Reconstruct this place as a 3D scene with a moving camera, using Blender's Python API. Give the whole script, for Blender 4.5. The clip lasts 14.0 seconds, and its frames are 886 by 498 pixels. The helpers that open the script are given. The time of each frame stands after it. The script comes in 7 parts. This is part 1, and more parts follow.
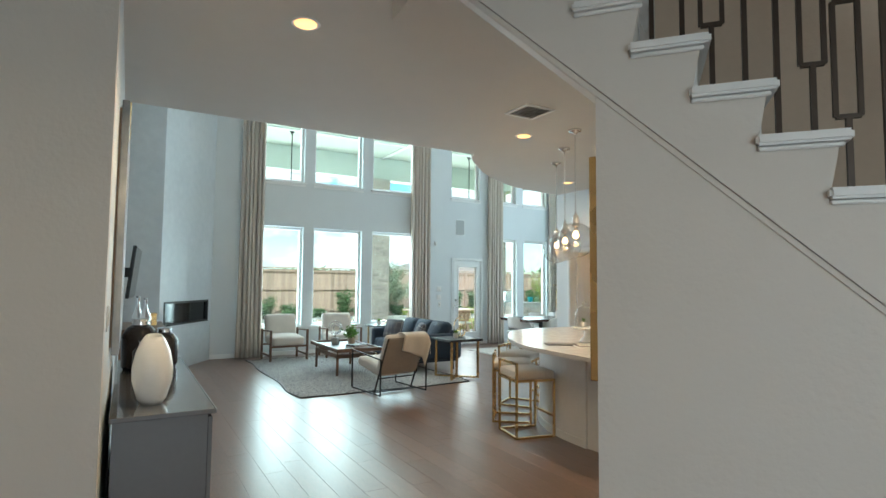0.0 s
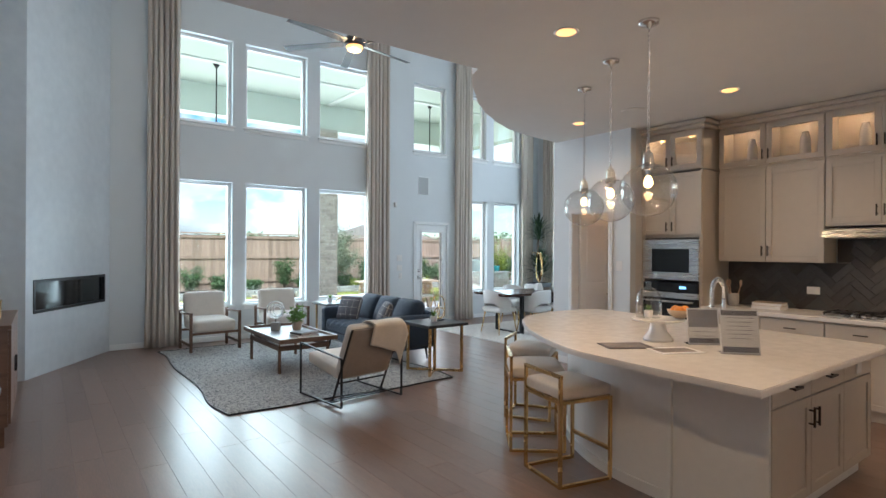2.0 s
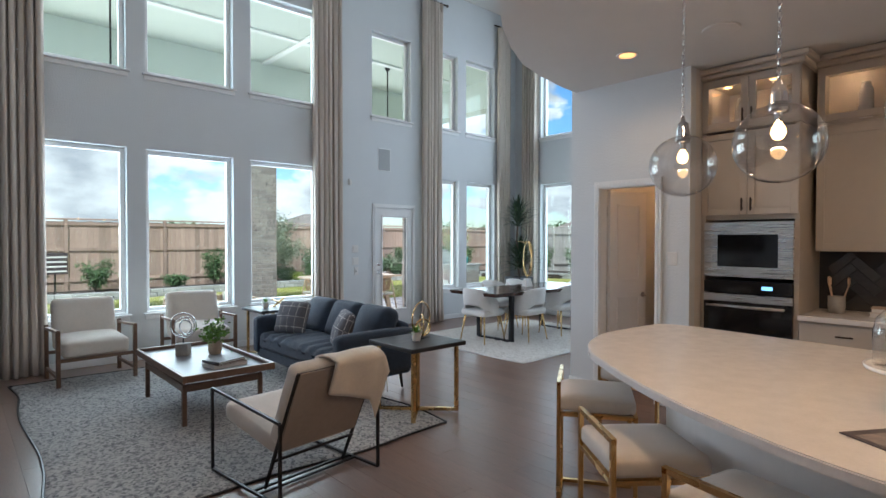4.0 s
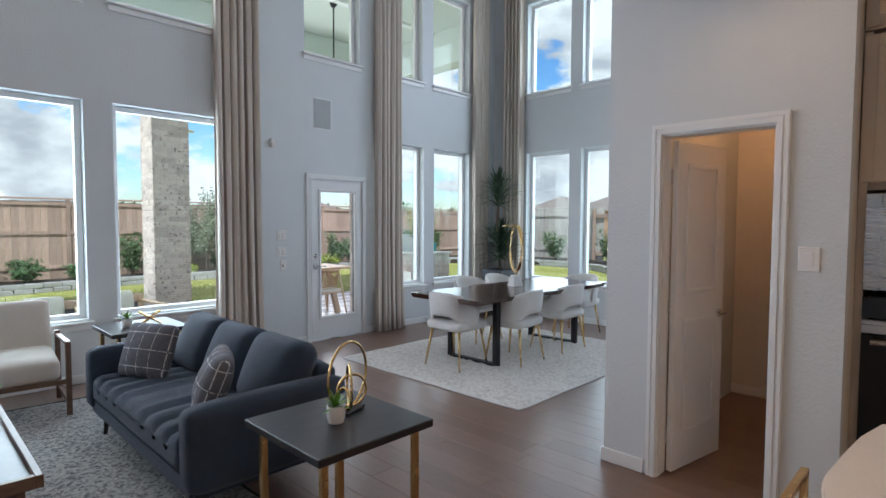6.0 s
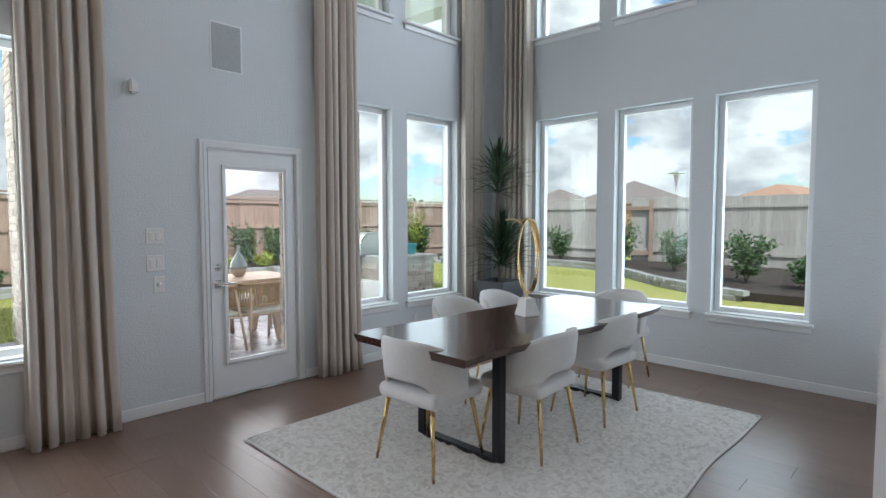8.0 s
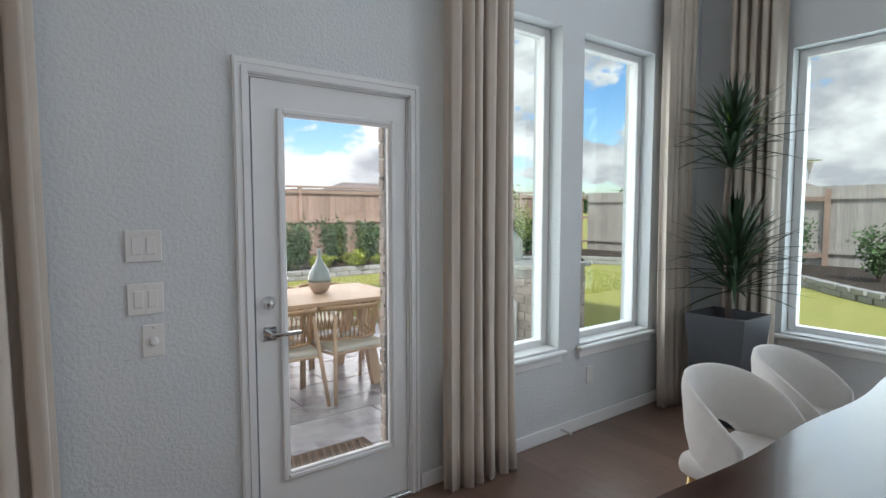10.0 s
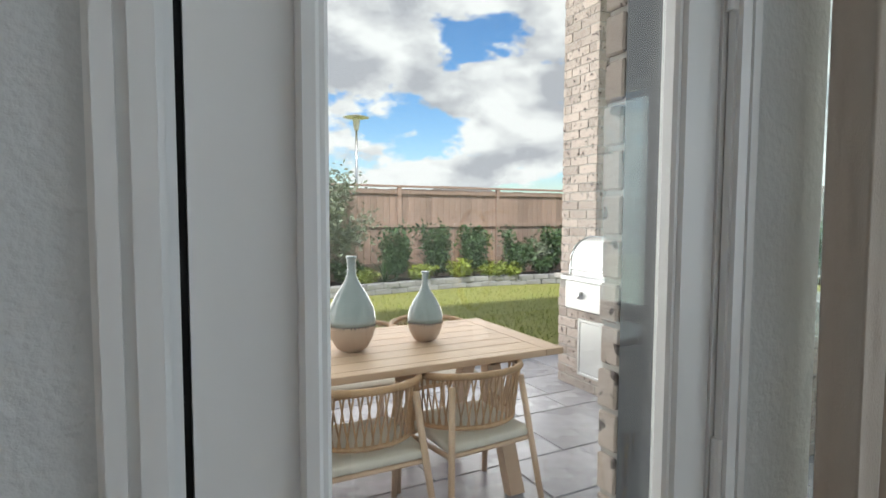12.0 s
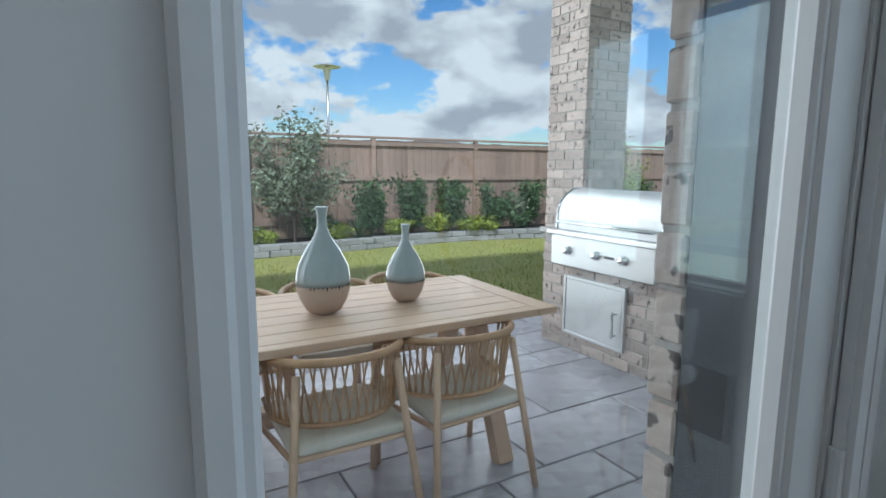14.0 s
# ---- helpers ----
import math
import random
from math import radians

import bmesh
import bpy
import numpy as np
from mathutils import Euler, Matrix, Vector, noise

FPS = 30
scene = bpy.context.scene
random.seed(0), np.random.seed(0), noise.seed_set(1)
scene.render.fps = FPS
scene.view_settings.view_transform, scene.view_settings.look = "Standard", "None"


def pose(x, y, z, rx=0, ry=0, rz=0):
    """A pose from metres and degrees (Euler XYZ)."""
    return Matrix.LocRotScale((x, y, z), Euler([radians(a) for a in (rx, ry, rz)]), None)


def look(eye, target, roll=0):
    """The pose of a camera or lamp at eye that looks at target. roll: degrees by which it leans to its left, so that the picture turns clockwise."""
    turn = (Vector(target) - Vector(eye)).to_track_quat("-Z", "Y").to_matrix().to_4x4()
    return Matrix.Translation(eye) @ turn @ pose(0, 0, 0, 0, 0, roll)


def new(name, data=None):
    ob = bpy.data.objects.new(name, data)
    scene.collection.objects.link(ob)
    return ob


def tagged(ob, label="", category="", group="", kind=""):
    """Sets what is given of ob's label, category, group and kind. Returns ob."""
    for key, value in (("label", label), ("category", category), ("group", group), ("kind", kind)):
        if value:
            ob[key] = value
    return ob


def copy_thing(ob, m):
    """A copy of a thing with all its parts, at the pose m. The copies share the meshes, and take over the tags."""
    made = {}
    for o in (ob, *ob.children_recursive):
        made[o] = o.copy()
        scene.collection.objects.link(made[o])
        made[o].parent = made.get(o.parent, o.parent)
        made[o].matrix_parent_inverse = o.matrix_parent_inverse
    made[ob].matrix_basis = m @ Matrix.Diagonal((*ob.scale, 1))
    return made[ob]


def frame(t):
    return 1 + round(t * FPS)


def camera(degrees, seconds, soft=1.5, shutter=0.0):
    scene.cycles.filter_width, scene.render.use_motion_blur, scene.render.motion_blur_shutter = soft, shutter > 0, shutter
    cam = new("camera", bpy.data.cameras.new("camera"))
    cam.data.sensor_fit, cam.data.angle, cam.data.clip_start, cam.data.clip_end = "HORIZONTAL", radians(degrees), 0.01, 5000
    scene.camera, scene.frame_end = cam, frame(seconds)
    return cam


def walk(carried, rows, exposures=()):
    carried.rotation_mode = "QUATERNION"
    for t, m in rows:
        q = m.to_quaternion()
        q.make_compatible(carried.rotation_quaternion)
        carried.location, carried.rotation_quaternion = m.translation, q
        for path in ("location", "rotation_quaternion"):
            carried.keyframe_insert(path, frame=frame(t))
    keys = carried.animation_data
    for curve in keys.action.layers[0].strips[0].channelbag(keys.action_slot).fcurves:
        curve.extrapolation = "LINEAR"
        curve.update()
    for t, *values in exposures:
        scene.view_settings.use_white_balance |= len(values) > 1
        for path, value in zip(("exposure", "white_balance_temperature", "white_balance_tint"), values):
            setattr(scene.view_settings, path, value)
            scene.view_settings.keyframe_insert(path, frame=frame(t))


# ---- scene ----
cam = camera(78.7, 14.0)
PATH = [
    (0, (0.224, -0.484, 1.48), (1.228, 1.241, 1.607), 0.5),
    (0.5, (0.404, -0.026, 1.46), (1.47, 1.664, 1.545), 0.5),
    (1, (0.517, 0.446, 1.488), (1.64, 2.101, 1.536), 0.3),
    (1.5, (0.605, 0.905, 1.512), (1.76, 2.537, 1.531), 0.3),
    (2, (0.839, 1.374, 1.517), (2.027, 2.983, 1.52), 0.3),
    (2.5, (1.015, 1.879, 1.516), (2.247, 3.454, 1.508), 0.2),
    (3, (1.21, 2.355, 1.508), (2.489, 3.892, 1.497), 0.2),
    (5.5, (2.94, 4.459, 1.493), (4.352, 5.872, 1.413), 0.0),
    (6, (3.378, 4.861, 1.505), (4.81, 6.254, 1.406), 0.2),
    (6.5, (3.8, 5.267, 1.514), (5.247, 6.643, 1.403), 0.0),
    (7, (4.311, 5.589, 1.494), (5.762, 6.96, 1.379), -0.1),
    (9.5, (6.12, 7.894, 1.485), (7.43, 9.399, 1.348), 0.3),
    (10, (6.315, 8.417, 1.479), (7.517, 10.009, 1.336), 0.0),
    (10.5, (6.513, 8.875, 1.455), (7.636, 10.524, 1.32), -0.2),
    (11, (6.737, 9.328, 1.46), (7.752, 11.047, 1.334), 0.2),
    (11.5, (6.883, 9.775, 1.463), (7.822, 11.537, 1.341), -0.1),
    (12, (7.036, 10.138, 1.453), (7.938, 11.919, 1.325), 0.2),
    (12.5, (7.106, 10.364, 1.409), (7.994, 12.15, 1.263), 0.7),
    (13, (7.114, 10.436, 1.417), (8.014, 12.213, 1.231), 0.4),
    (13.5, (7.130, 10.440, 1.411), (8.069, 12.189, 1.174), 0.4),
    (14, (7.138, 10.42, 1.407), (8.115, 12.141, 1.116), 0.3),
]
walk(cam, [(t, look(e, g, r)) for t, e, g, r in PATH],
     exposures=[(0.0, 0.85, 5880, -3), (1.0, 0.76, 5560, -5), (1.7, 0.68, 5850, 8), (3.0, 0.5, 5880, 11), (5.5, 0.2, 5980, 16), (6.5, 0.25, 6000, 16), (9.5, 0.18, 6440, 17), (11.0, 0.14, 6480, 14), (12.0, -0.02, 6560, 12), (13.0, -0.40, 6480, 13), (13.5, -0.42, 6200, 13), (14.0, -0.42, 5650, 8)])

# ---- world, sun, exposure ----
world = bpy.data.worlds.new("sky_world")
scene.world = world
world.use_nodes = True
wn, wl = world.node_tree.nodes, world.node_tree.links
wn.clear()
w_out = wn.new("ShaderNodeOutputWorld")
w_bg = wn.new("ShaderNodeBackground")
w_bg.inputs["Strength"].default_value = 0.14
w_sky = wn.new("ShaderNodeTexSky")
w_sky.sky_type = "NISHITA"
w_sky.sun_disc = False
w_sky.ozone_density = 3.0
w_sky.sun_elevation = radians(52)
w_sky.sun_rotation = radians(215)
w_co = wn.new("ShaderNodeTexCoord")
w_map = wn.new("ShaderNodeMapping")
w_map.inputs["Scale"].default_value = (1.0, 1.0, 1.9)
w_map.inputs["Location"].default_value = (0.35, 0.1, 0.0)
w_n1 = wn.new("ShaderNodeTexNoise")
w_n1.inputs["Scale"].default_value = 5.2
w_n1.inputs["Detail"].default_value = 12
w_n1.inputs["Roughness"].default_value = 0.55
w_r1 = wn.new("ShaderNodeValToRGB")
w_r1.color_ramp.elements[0].position, w_r1.color_ramp.elements[1].position = 0.425, 0.475
w_n2 = wn.new("ShaderNodeTexNoise")
w_n2.inputs["Scale"].default_value = 7.5
w_n2.inputs["Detail"].default_value = 7
w_r2 = wn.new("ShaderNodeValToRGB")
w_r2.color_ramp.elements[0].position, w_r2.color_ramp.elements[1].position = 0.38, 0.58
w_r2.color_ramp.elements[0].color = (4.3, 4.4, 4.8, 1)
w_r2.color_ramp.elements[1].color = (8.4, 8.4, 8.4, 1)
w_mix = wn.new("ShaderNodeMix")
w_mix.data_type = "RGBA"
wl.new(w_co.outputs["Generated"], w_map.inputs["Vector"])
wl.new(w_map.outputs["Vector"], w_n1.inputs["Vector"])
wl.new(w_map.outputs["Vector"], w_n2.inputs["Vector"])
wl.new(w_n1.outputs["Fac"], w_r1.inputs["Fac"])
wl.new(w_n2.outputs["Fac"], w_r2.inputs["Fac"])
wl.new(w_r1.outputs["Color"], w_mix.inputs["Factor"])
w_hsv = wn.new("ShaderNodeHueSaturation")
w_hsv.inputs["Saturation"].default_value, w_hsv.inputs["Value"].default_value = 1.25, 1.35
wl.new(w_sky.outputs["Color"], w_hsv.inputs["Color"])
wl.new(w_hsv.outputs["Color"], w_mix.inputs["A"])
wl.new(w_r2.outputs["Color"], w_mix.inputs["B"])
wl.new(w_mix.outputs["Result"], w_bg.inputs["Color"])
wl.new(w_bg.outputs["Background"], w_out.inputs["Surface"])

sun = new("sun", bpy.data.lights.new("sun", "SUN"))
sun.data.energy, sun.data.angle, sun.data.color = 5.0, radians(3), (1.0, 0.95, 0.88)
sun.matrix_world = look((0, 0, 30), (0 + 0.45, 0.65, 30 - 1.02))


def lamp_area(name, m, sx, sy, power, color):
    d = bpy.data.lights.new(name, "AREA")
    d.shape, d.size, d.size_y, d.energy, d.color = "RECTANGLE", sx, sy, power, color
    ob = new(name, d)
    ob.matrix_world = m
    return ob


def lamp_point(name, place, power, color, radius=0.04):
    d = bpy.data.lights.new(name, "POINT")
    d.energy, d.color, d.shadow_soft_size = power, color, radius
    ob = new(name, d)
    ob.location = place
    return ob


def lamp_spot(name, place, power, color, angle=120):
    d = bpy.data.lights.new(name, "SPOT")
    d.energy, d.color, d.shadow_soft_size, d.spot_size, d.spot_blend = power, color, 0.06, radians(angle), 0.6
    ob = new(name, d)
    ob.location = place
    return ob


WARM = (1.0, 0.66, 0.36)
SKYLIGHT = (0.81, 0.90, 1.0)
# daylight standing in the window openings
# this first one is fill, in an unseen foyer opening added for it
lamp_area("window_daylight", pose(0.6, -3.1, 1.5, 90, 0, 0), 2.0, 2.2, 14, (0.92, 0.96, 1.0))
for (x0, x1) in ((2.26, 3.34), (3.57, 4.64), (4.92, 5.98)):
    lamp_area("window_daylight", pose((x0 + x1) / 2, 10.93, 1.56, 90, 0, 180), x1 - x0, 1.9, 34, SKYLIGHT)
    lamp_area("window_daylight", pose((x0 + x1) / 2, 10.93, 4.24, 90, 0, 180), x1 - x0, 1.2, 14, SKYLIGHT)
for (x0, x1) in ((8.12, 8.96), (9.21, 9.97)):
    lamp_area("window_daylight", pose((x0 + x1) / 2, 10.93, 1.56, 90, 0, 180), x1 - x0, 1.9, 8, SKYLIGHT)
for (y0, y1) in ((7.29, 8.06), (8.28, 9.05), (9.27, 10.04)):
    lamp_area("window_daylight", pose(10.84, (y0 + y1) / 2, 1.56, 90, 0, 90), y1 - y0, 1.9, 13, SKYLIGHT)
    lamp_area("window_daylight", pose(10.84, (y0 + y1) / 2, 4.24, 90, 0, 90), y1 - y0, 1.2, 14, SKYLIGHT)
# fill lamp added in the covered patio's open side, on top of the sky's daylight
lamp_area("patio_daylight", pose(5.6, 14.64, 2.4, 90, 0, 180), 9.6, 4.2, 400, (1.0, 0.96, 0.94))

# ---- materials ----


def mat(name, col, rough=0.5, metal=0.0, var=0.08, scale=6.0, bump=0.0, bscale=80.0, stretch=(1, 1, 1), col2=None,
        coat=0.0, emit=None, power=0.0, each=0.0, spec=0.5, sheen=0.0):
    m = bpy.data.materials.new(name)
    m.use_nodes = True
    n, l = m.node_tree.nodes, m.node_tree.links
    b = n["Principled BSDF"]
    b.inputs["Roughness"].default_value, b.inputs["Metallic"].default_value = rough, metal
    b.inputs["Coat Weight"].default_value = coat
    b.inputs["Specular IOR Level"].default_value = spec
    b.inputs["Sheen Weight"].default_value = sheen
    co, mp = n.new("ShaderNodeTexCoord"), n.new("ShaderNodeMapping")
    mp.inputs["Scale"].default_value = stretch
    l.new(co.outputs["Object"], mp.inputs["Vector"])
    fine, wide = n.new("ShaderNodeTexNoise"), n.new("ShaderNodeTexNoise")
    fine.inputs["Scale"].default_value, fine.inputs["Detail"].default_value = scale * 6, 6
    wide.inputs["Scale"].default_value, wide.inputs["Detail"].default_value = scale, 3
    l.new(mp.outputs["Vector"], fine.inputs["Vector"])
    l.new(mp.outputs["Vector"], wide.inputs["Vector"])
    both = n.new("ShaderNodeMath")
    both.operation = "MULTIPLY_ADD"
    both.inputs[1].default_value = 0.5
    half = n.new("ShaderNodeMath")
    half.operation = "MULTIPLY"
    half.inputs[1].default_value = 0.5
    l.new(fine.outputs["Fac"], half.inputs[0])
    l.new(wide.outputs["Fac"], both.inputs[0])
    l.new(half.outputs[0], both.inputs[2])
    ramp = n.new("ShaderNodeValToRGB")
    lo = [max(0, c * (1 - var)) for c in col] if col2 is None else col2
    hi = [min(1, c * (1 + var)) for c in col] if col2 is None else col
    ramp.color_ramp.elements[0].position, ramp.color_ramp.elements[1].position = 0.3, 0.7
    ramp.color_ramp.elements[0].color, ramp.color_ramp.elements[1].color = (*lo, 1), (*hi, 1)
    l.new(both.outputs[0], ramp.inputs["Fac"])
    out = ramp.outputs["Color"]
    if each:
        info, hsv, rng = n.new("ShaderNodeObjectInfo"), n.new("ShaderNodeHueSaturation"), n.new("ShaderNodeMapRange")
        rng.inputs["To Min"].default_value, rng.inputs["To Max"].default_value = 1 - each, 1 + each
        geo, add, frac = n.new("ShaderNodeNewGeometry"), n.new("ShaderNodeMath"), n.new("ShaderNodeMath")
        frac.operation = "FRACT"
        l.new(info.outputs["Random"], add.inputs[0])
        l.new(geo.outputs["Random Per Island"], add.inputs[1])
        l.new(add.outputs[0], frac.inputs[0])
        l.new(frac.outputs[0], rng.inputs["Value"])
        l.new(rng.outputs["Result"], hsv.inputs["Value"])
        l.new(out, hsv.inputs["Color"])
        out = hsv.outputs["Color"]
    l.new(out, b.inputs["Base Color"])
    rr = n.new("ShaderNodeMapRange")
    rr.inputs["To Min"].default_value, rr.inputs["To Max"].default_value = max(0.02, rough - 0.07), min(1, rough + 0.07)
    l.new(wide.outputs["Fac"], rr.inputs["Value"])
    l.new(rr.outputs["Result"], b.inputs["Roughness"])
    if bump:
        bn, tex = n.new("ShaderNodeBump"), n.new("ShaderNodeTexNoise")
        tex.inputs["Scale"].default_value, tex.inputs["Detail"].default_value = bscale, 4
        bn.inputs["Strength"].default_value, bn.inputs["Distance"].default_value = bump, 0.01
        l.new(mp.outputs["Vector"], tex.inputs["Vector"])
        l.new(tex.outputs["Fac"], bn.inputs["Height"])
        l.new(bn.outputs["Normal"], b.inputs["Normal"])
    if emit:
        b.inputs["Emission Color"].default_value, b.inputs["Emission Strength"].default_value = (*emit, 1), power
    return m


def glass(name, tint=(1, 1, 1), rough=0.0, face=0.02, rim=0.12):
    m = bpy.data.materials.new(name)
    m.use_nodes = True
    n, l = m.node_tree.nodes, m.node_tree.links
    n.clear()
    out, mix, clear, gloss, lay, pw, ma = (n.new("ShaderNode" + k) for k in ("OutputMaterial", "MixShader", "BsdfTransparent", "BsdfGlossy", "LayerWeight", "Math", "Math"))
    clear.inputs["Color"].default_value = (*tint, 1)
    gloss.inputs["Roughness"].default_value = rough
    lay.inputs["Blend"].default_value = 0.5
    pw.operation, ma.operation = "POWER", "MULTIPLY_ADD"
    pw.inputs[1].default_value = 4.0
    ma.inputs[1].default_value, ma.inputs[2].default_value = rim, face
    l.new(lay.outputs["Facing"], pw.inputs[0])
    l.new(pw.outputs[0], ma.inputs[0])
    l.new(ma.outputs[0], mix.inputs[0])
    l.new(clear.outputs[0], mix.inputs[1])
    l.new(gloss.outputs[0], mix.inputs[2])
    l.new(mix.outputs[0], out.inputs["Surface"])
    return m


def chipped(m, dark, size, cut):
    """Dark pits scattered over a material's base colour."""
    n, l = m.node_tree.nodes, m.node_tree.links
    b = n["Principled BSDF"]
    was = b.inputs["Base Color"].links[0].from_socket
    tex, ramp, mix = (n.new("ShaderNode" + k) for k in ("TexNoise", "ValToRGB", "Mix"))
    geo = n.new("ShaderNodeNewGeometry")
    tex.inputs["Scale"].default_value, tex.inputs["Detail"].default_value = size, 3
    ramp.color_ramp.elements[0].position, ramp.color_ramp.elements[1].position = cut, cut + 0.03
    mix.data_type = "RGBA"
    mix.inputs["B"].default_value = (*dark, 1)
    l.new(geo.outputs["Position"], tex.inputs["Vector"])
    l.new(tex.outputs["Fac"], ramp.inputs["Fac"])
    l.new(ramp.outputs["Color"], mix.inputs["Factor"])
    l.new(was, mix.inputs["A"])
    l.new(mix.outputs["Result"], b.inputs["Base Color"])


M_WALL = mat("wall_paint", (0.66, 0.69, 0.705), 0.66, var=0.02, scale=0.8, bump=0.38, bscale=62)
M_WARMWALL = mat("hall_paint", (0.66, 0.63, 0.59), 0.75, var=0.02, scale=0.8, bump=0.25, bscale=45)
M_CEIL = mat("ceiling_paint", (0.63, 0.61, 0.58), 0.85, var=0.02, scale=1.2, bump=0.15, bscale=60)
M_TRIM = mat("white_trim_paint", (0.80, 0.81, 0.81), 0.35, var=0.015, scale=2)
M_PLASTER = mat("polished_plaster", (0.60, 0.63, 0.65), 0.45, var=0.10, scale=1.4, bump=0.05, bscale=9, col2=(0.50, 0.53, 0.56))
M_PLANK = mat("dark_wood_plank", (0.22, 0.136, 0.102), 0.32, var=0.3, scale=3.0, bump=0.012, bscale=30, stretch=(8, 0.8, 1), each=0.13, spec=0.75, col2=(0.135, 0.083, 0.062))
M_SUB = mat("floor_joint", (0.05, 0.032, 0.025), 0.5)
M_GLASS = glass("window_glass", (0.85, 0.91, 0.885), 0.0, 0.03, 0.3)
M_DOORGLASS = glass("door_glass", (0.93, 0.96, 0.95), 0.0, 0.055, 0.9)
M_CLEAR = glass("clear_glass", (0.90, 0.90, 0.90), 0.0, 0.13, 1.0)
M_CAB = mat("taupe_cabinet_paint", (0.52, 0.46, 0.39), 0.38, var=0.03, scale=3)
M_ISL = mat("grey_island_paint", (0.74, 0.73, 0.70), 0.42, var=0.03, scale=3)
M_QUARTZ = mat("white_quartz", (0.74, 0.70, 0.66), 0.22, var=0.05, scale=14)
M_FANGREY = mat("grey_fan_metal", (0.09, 0.09, 0.09), 0.4, 0.6, var=0.05)
M_STEEL = mat("brushed_steel", (0.62, 0.62, 0.62), 0.28, 1.0, var=0.05, scale=4, stretch=(1, 1, 20))
M_SATIN = mat("satin_stainless", (0.74, 0.74, 0.73), 0.48, 0.85, var=0.05, scale=4)
M_CHROME = mat("polished_chrome", (0.75, 0.75, 0.76), 0.1, 1.0, var=0.02)
M_BRONZE = mat("dark_bronze", (0.06, 0.045, 0.035), 0.4, 0.7, var=0.1)
M_BLACK = mat("black_metal", (0.015, 0.015, 0.017), 0.4, 0.3, var=0.1)
M_SCREEN = mat("black_glass", (0.008, 0.009, 0.011), 0.08, var=0.1)
M_GOLD = mat("brass", (0.72, 0.49, 0.22), 0.26, 1.0, var=0.08)
M_CURT = mat("oatmeal_curtain_cloth", (0.60, 0.53, 0.46), 0.9, var=0.06, scale=5, bump=0.25, bscale=500, stretch=(1, 1, 0.3), sheen=0.2)
M_SOFA = mat("charcoal_sofa_cloth", (0.025, 0.042, 0.070), 0.85, var=0.2, scale=4, bump=0.4, bscale=700, sheen=0.12)
M_CREAM = mat("cream_upholstery", (0.66, 0.60, 0.53), 0.85, var=0.05, scale=6, bump=0.3, bscale=500, sheen=0.2)
M_WHITECLOTH = mat("white_boucle", (0.74, 0.72, 0.69), 0.9, var=0.05, scale=8, bump=0.4, bscale=350, sheen=0.2)
M_THROW = mat("cream_knit", (0.80, 0.74, 0.65), 0.95, var=0.06, scale=10, bump=0.6, bscale=170, sheen=0.2)
M_TAUPE = mat("taupe_leather_back", (0.30, 0.26, 0.23), 0.6, var=0.08, scale=5)
M_WALNUT = mat("walnut", (0.15, 0.085, 0.055), 0.4, var=0.3, scale=4, stretch=(1, 8, 8), bump=0.05, bscale=60)
M_DARKTOP = mat("black_stained_wood", (0.022, 0.021, 0.023), 0.42, var=0.2, scale=4, stretch=(2, 8, 8))
M_TABLETOP = mat("espresso_tabletop", (0.055, 0.026, 0.019), 0.20, var=0.35, scale=2.5, stretch=(0.7, 9, 4), coat=0.15)
M_TEAK = mat("pale_teak", (0.60, 0.42, 0.29), 0.55, var=0.15, scale=5, stretch=(1, 9, 9), bump=0.06, bscale=60, each=0.06)
M_CEDAR = mat("cedar_board", (0.47, 0.335, 0.275), 0.8, var=0.35, scale=4, stretch=(6, 6, 0.7), bump=0.2, bscale=40, each=0.24, col2=(0.27, 0.185, 0.15))
chipped(M_CEDAR, (0.13, 0.075, 0.055), 9, 0.70)
M_GREYFENCE = mat("weathered_grey_board", (0.44, 0.41, 0.39), 0.85, var=0.25, scale=4, stretch=(6, 6, 0.7), bump=0.2, bscale=40, each=0.12)
M_GRASS = mat("lawn", (0.27, 0.30, 0.075), 0.9, var=0.3, scale=0.9, bump=0.6, bscale=160, col2=(0.34, 0.31, 0.10))
M_BLADE = mat("grass_blades", (0.29, 0.33, 0.075), 0.8, var=0.3, scale=3, each=0.35)
M_MULCH = mat("dark_mulch", (0.035, 0.025, 0.02), 0.95, var=0.5, scale=12, bump=0.9, bscale=40)
M_SLATE = mat("stamped_slate", (0.40, 0.385, 0.42), 0.28, var=0.35, scale=2.4, bump=0.35, bscale=14, each=0.16)
M_JOINT = mat("slab_joint", (0.045, 0.045, 0.047), 0.7)
M_BRICK = mat("pale_brick", (0.60, 0.52, 0.47), 0.85, var=0.3, scale=9, bump=0.4, bscale=60, each=0.2, col2=(0.46, 0.37, 0.32))
chipped(M_BRICK, (0.15, 0.12, 0.11), 24, 0.61)
M_MORTAR = mat("mortar", (0.46, 0.43, 0.40), 0.95, var=0.1, bump=0.4, bscale=120)
M_STONE = mat("grey_edging_stone", (0.33, 0.33, 0.34), 0.85, var=0.25, scale=8, bump=0.5, bscale=40, each=0.12)
M_GRANITE = mat("grey_granite", (0.46, 0.43, 0.40), 0.3, var=0.4, scale=30)
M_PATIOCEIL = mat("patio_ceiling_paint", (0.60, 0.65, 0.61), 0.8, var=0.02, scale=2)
M_LEAF = mat("shrub_leaf", (0.065, 0.125, 0.045), 0.6, var=0.3, each=0.35)
M_LIME = mat("lime_shrub_leaf", (0.24, 0.30, 0.04), 0.6, var=0.3, each=0.25)
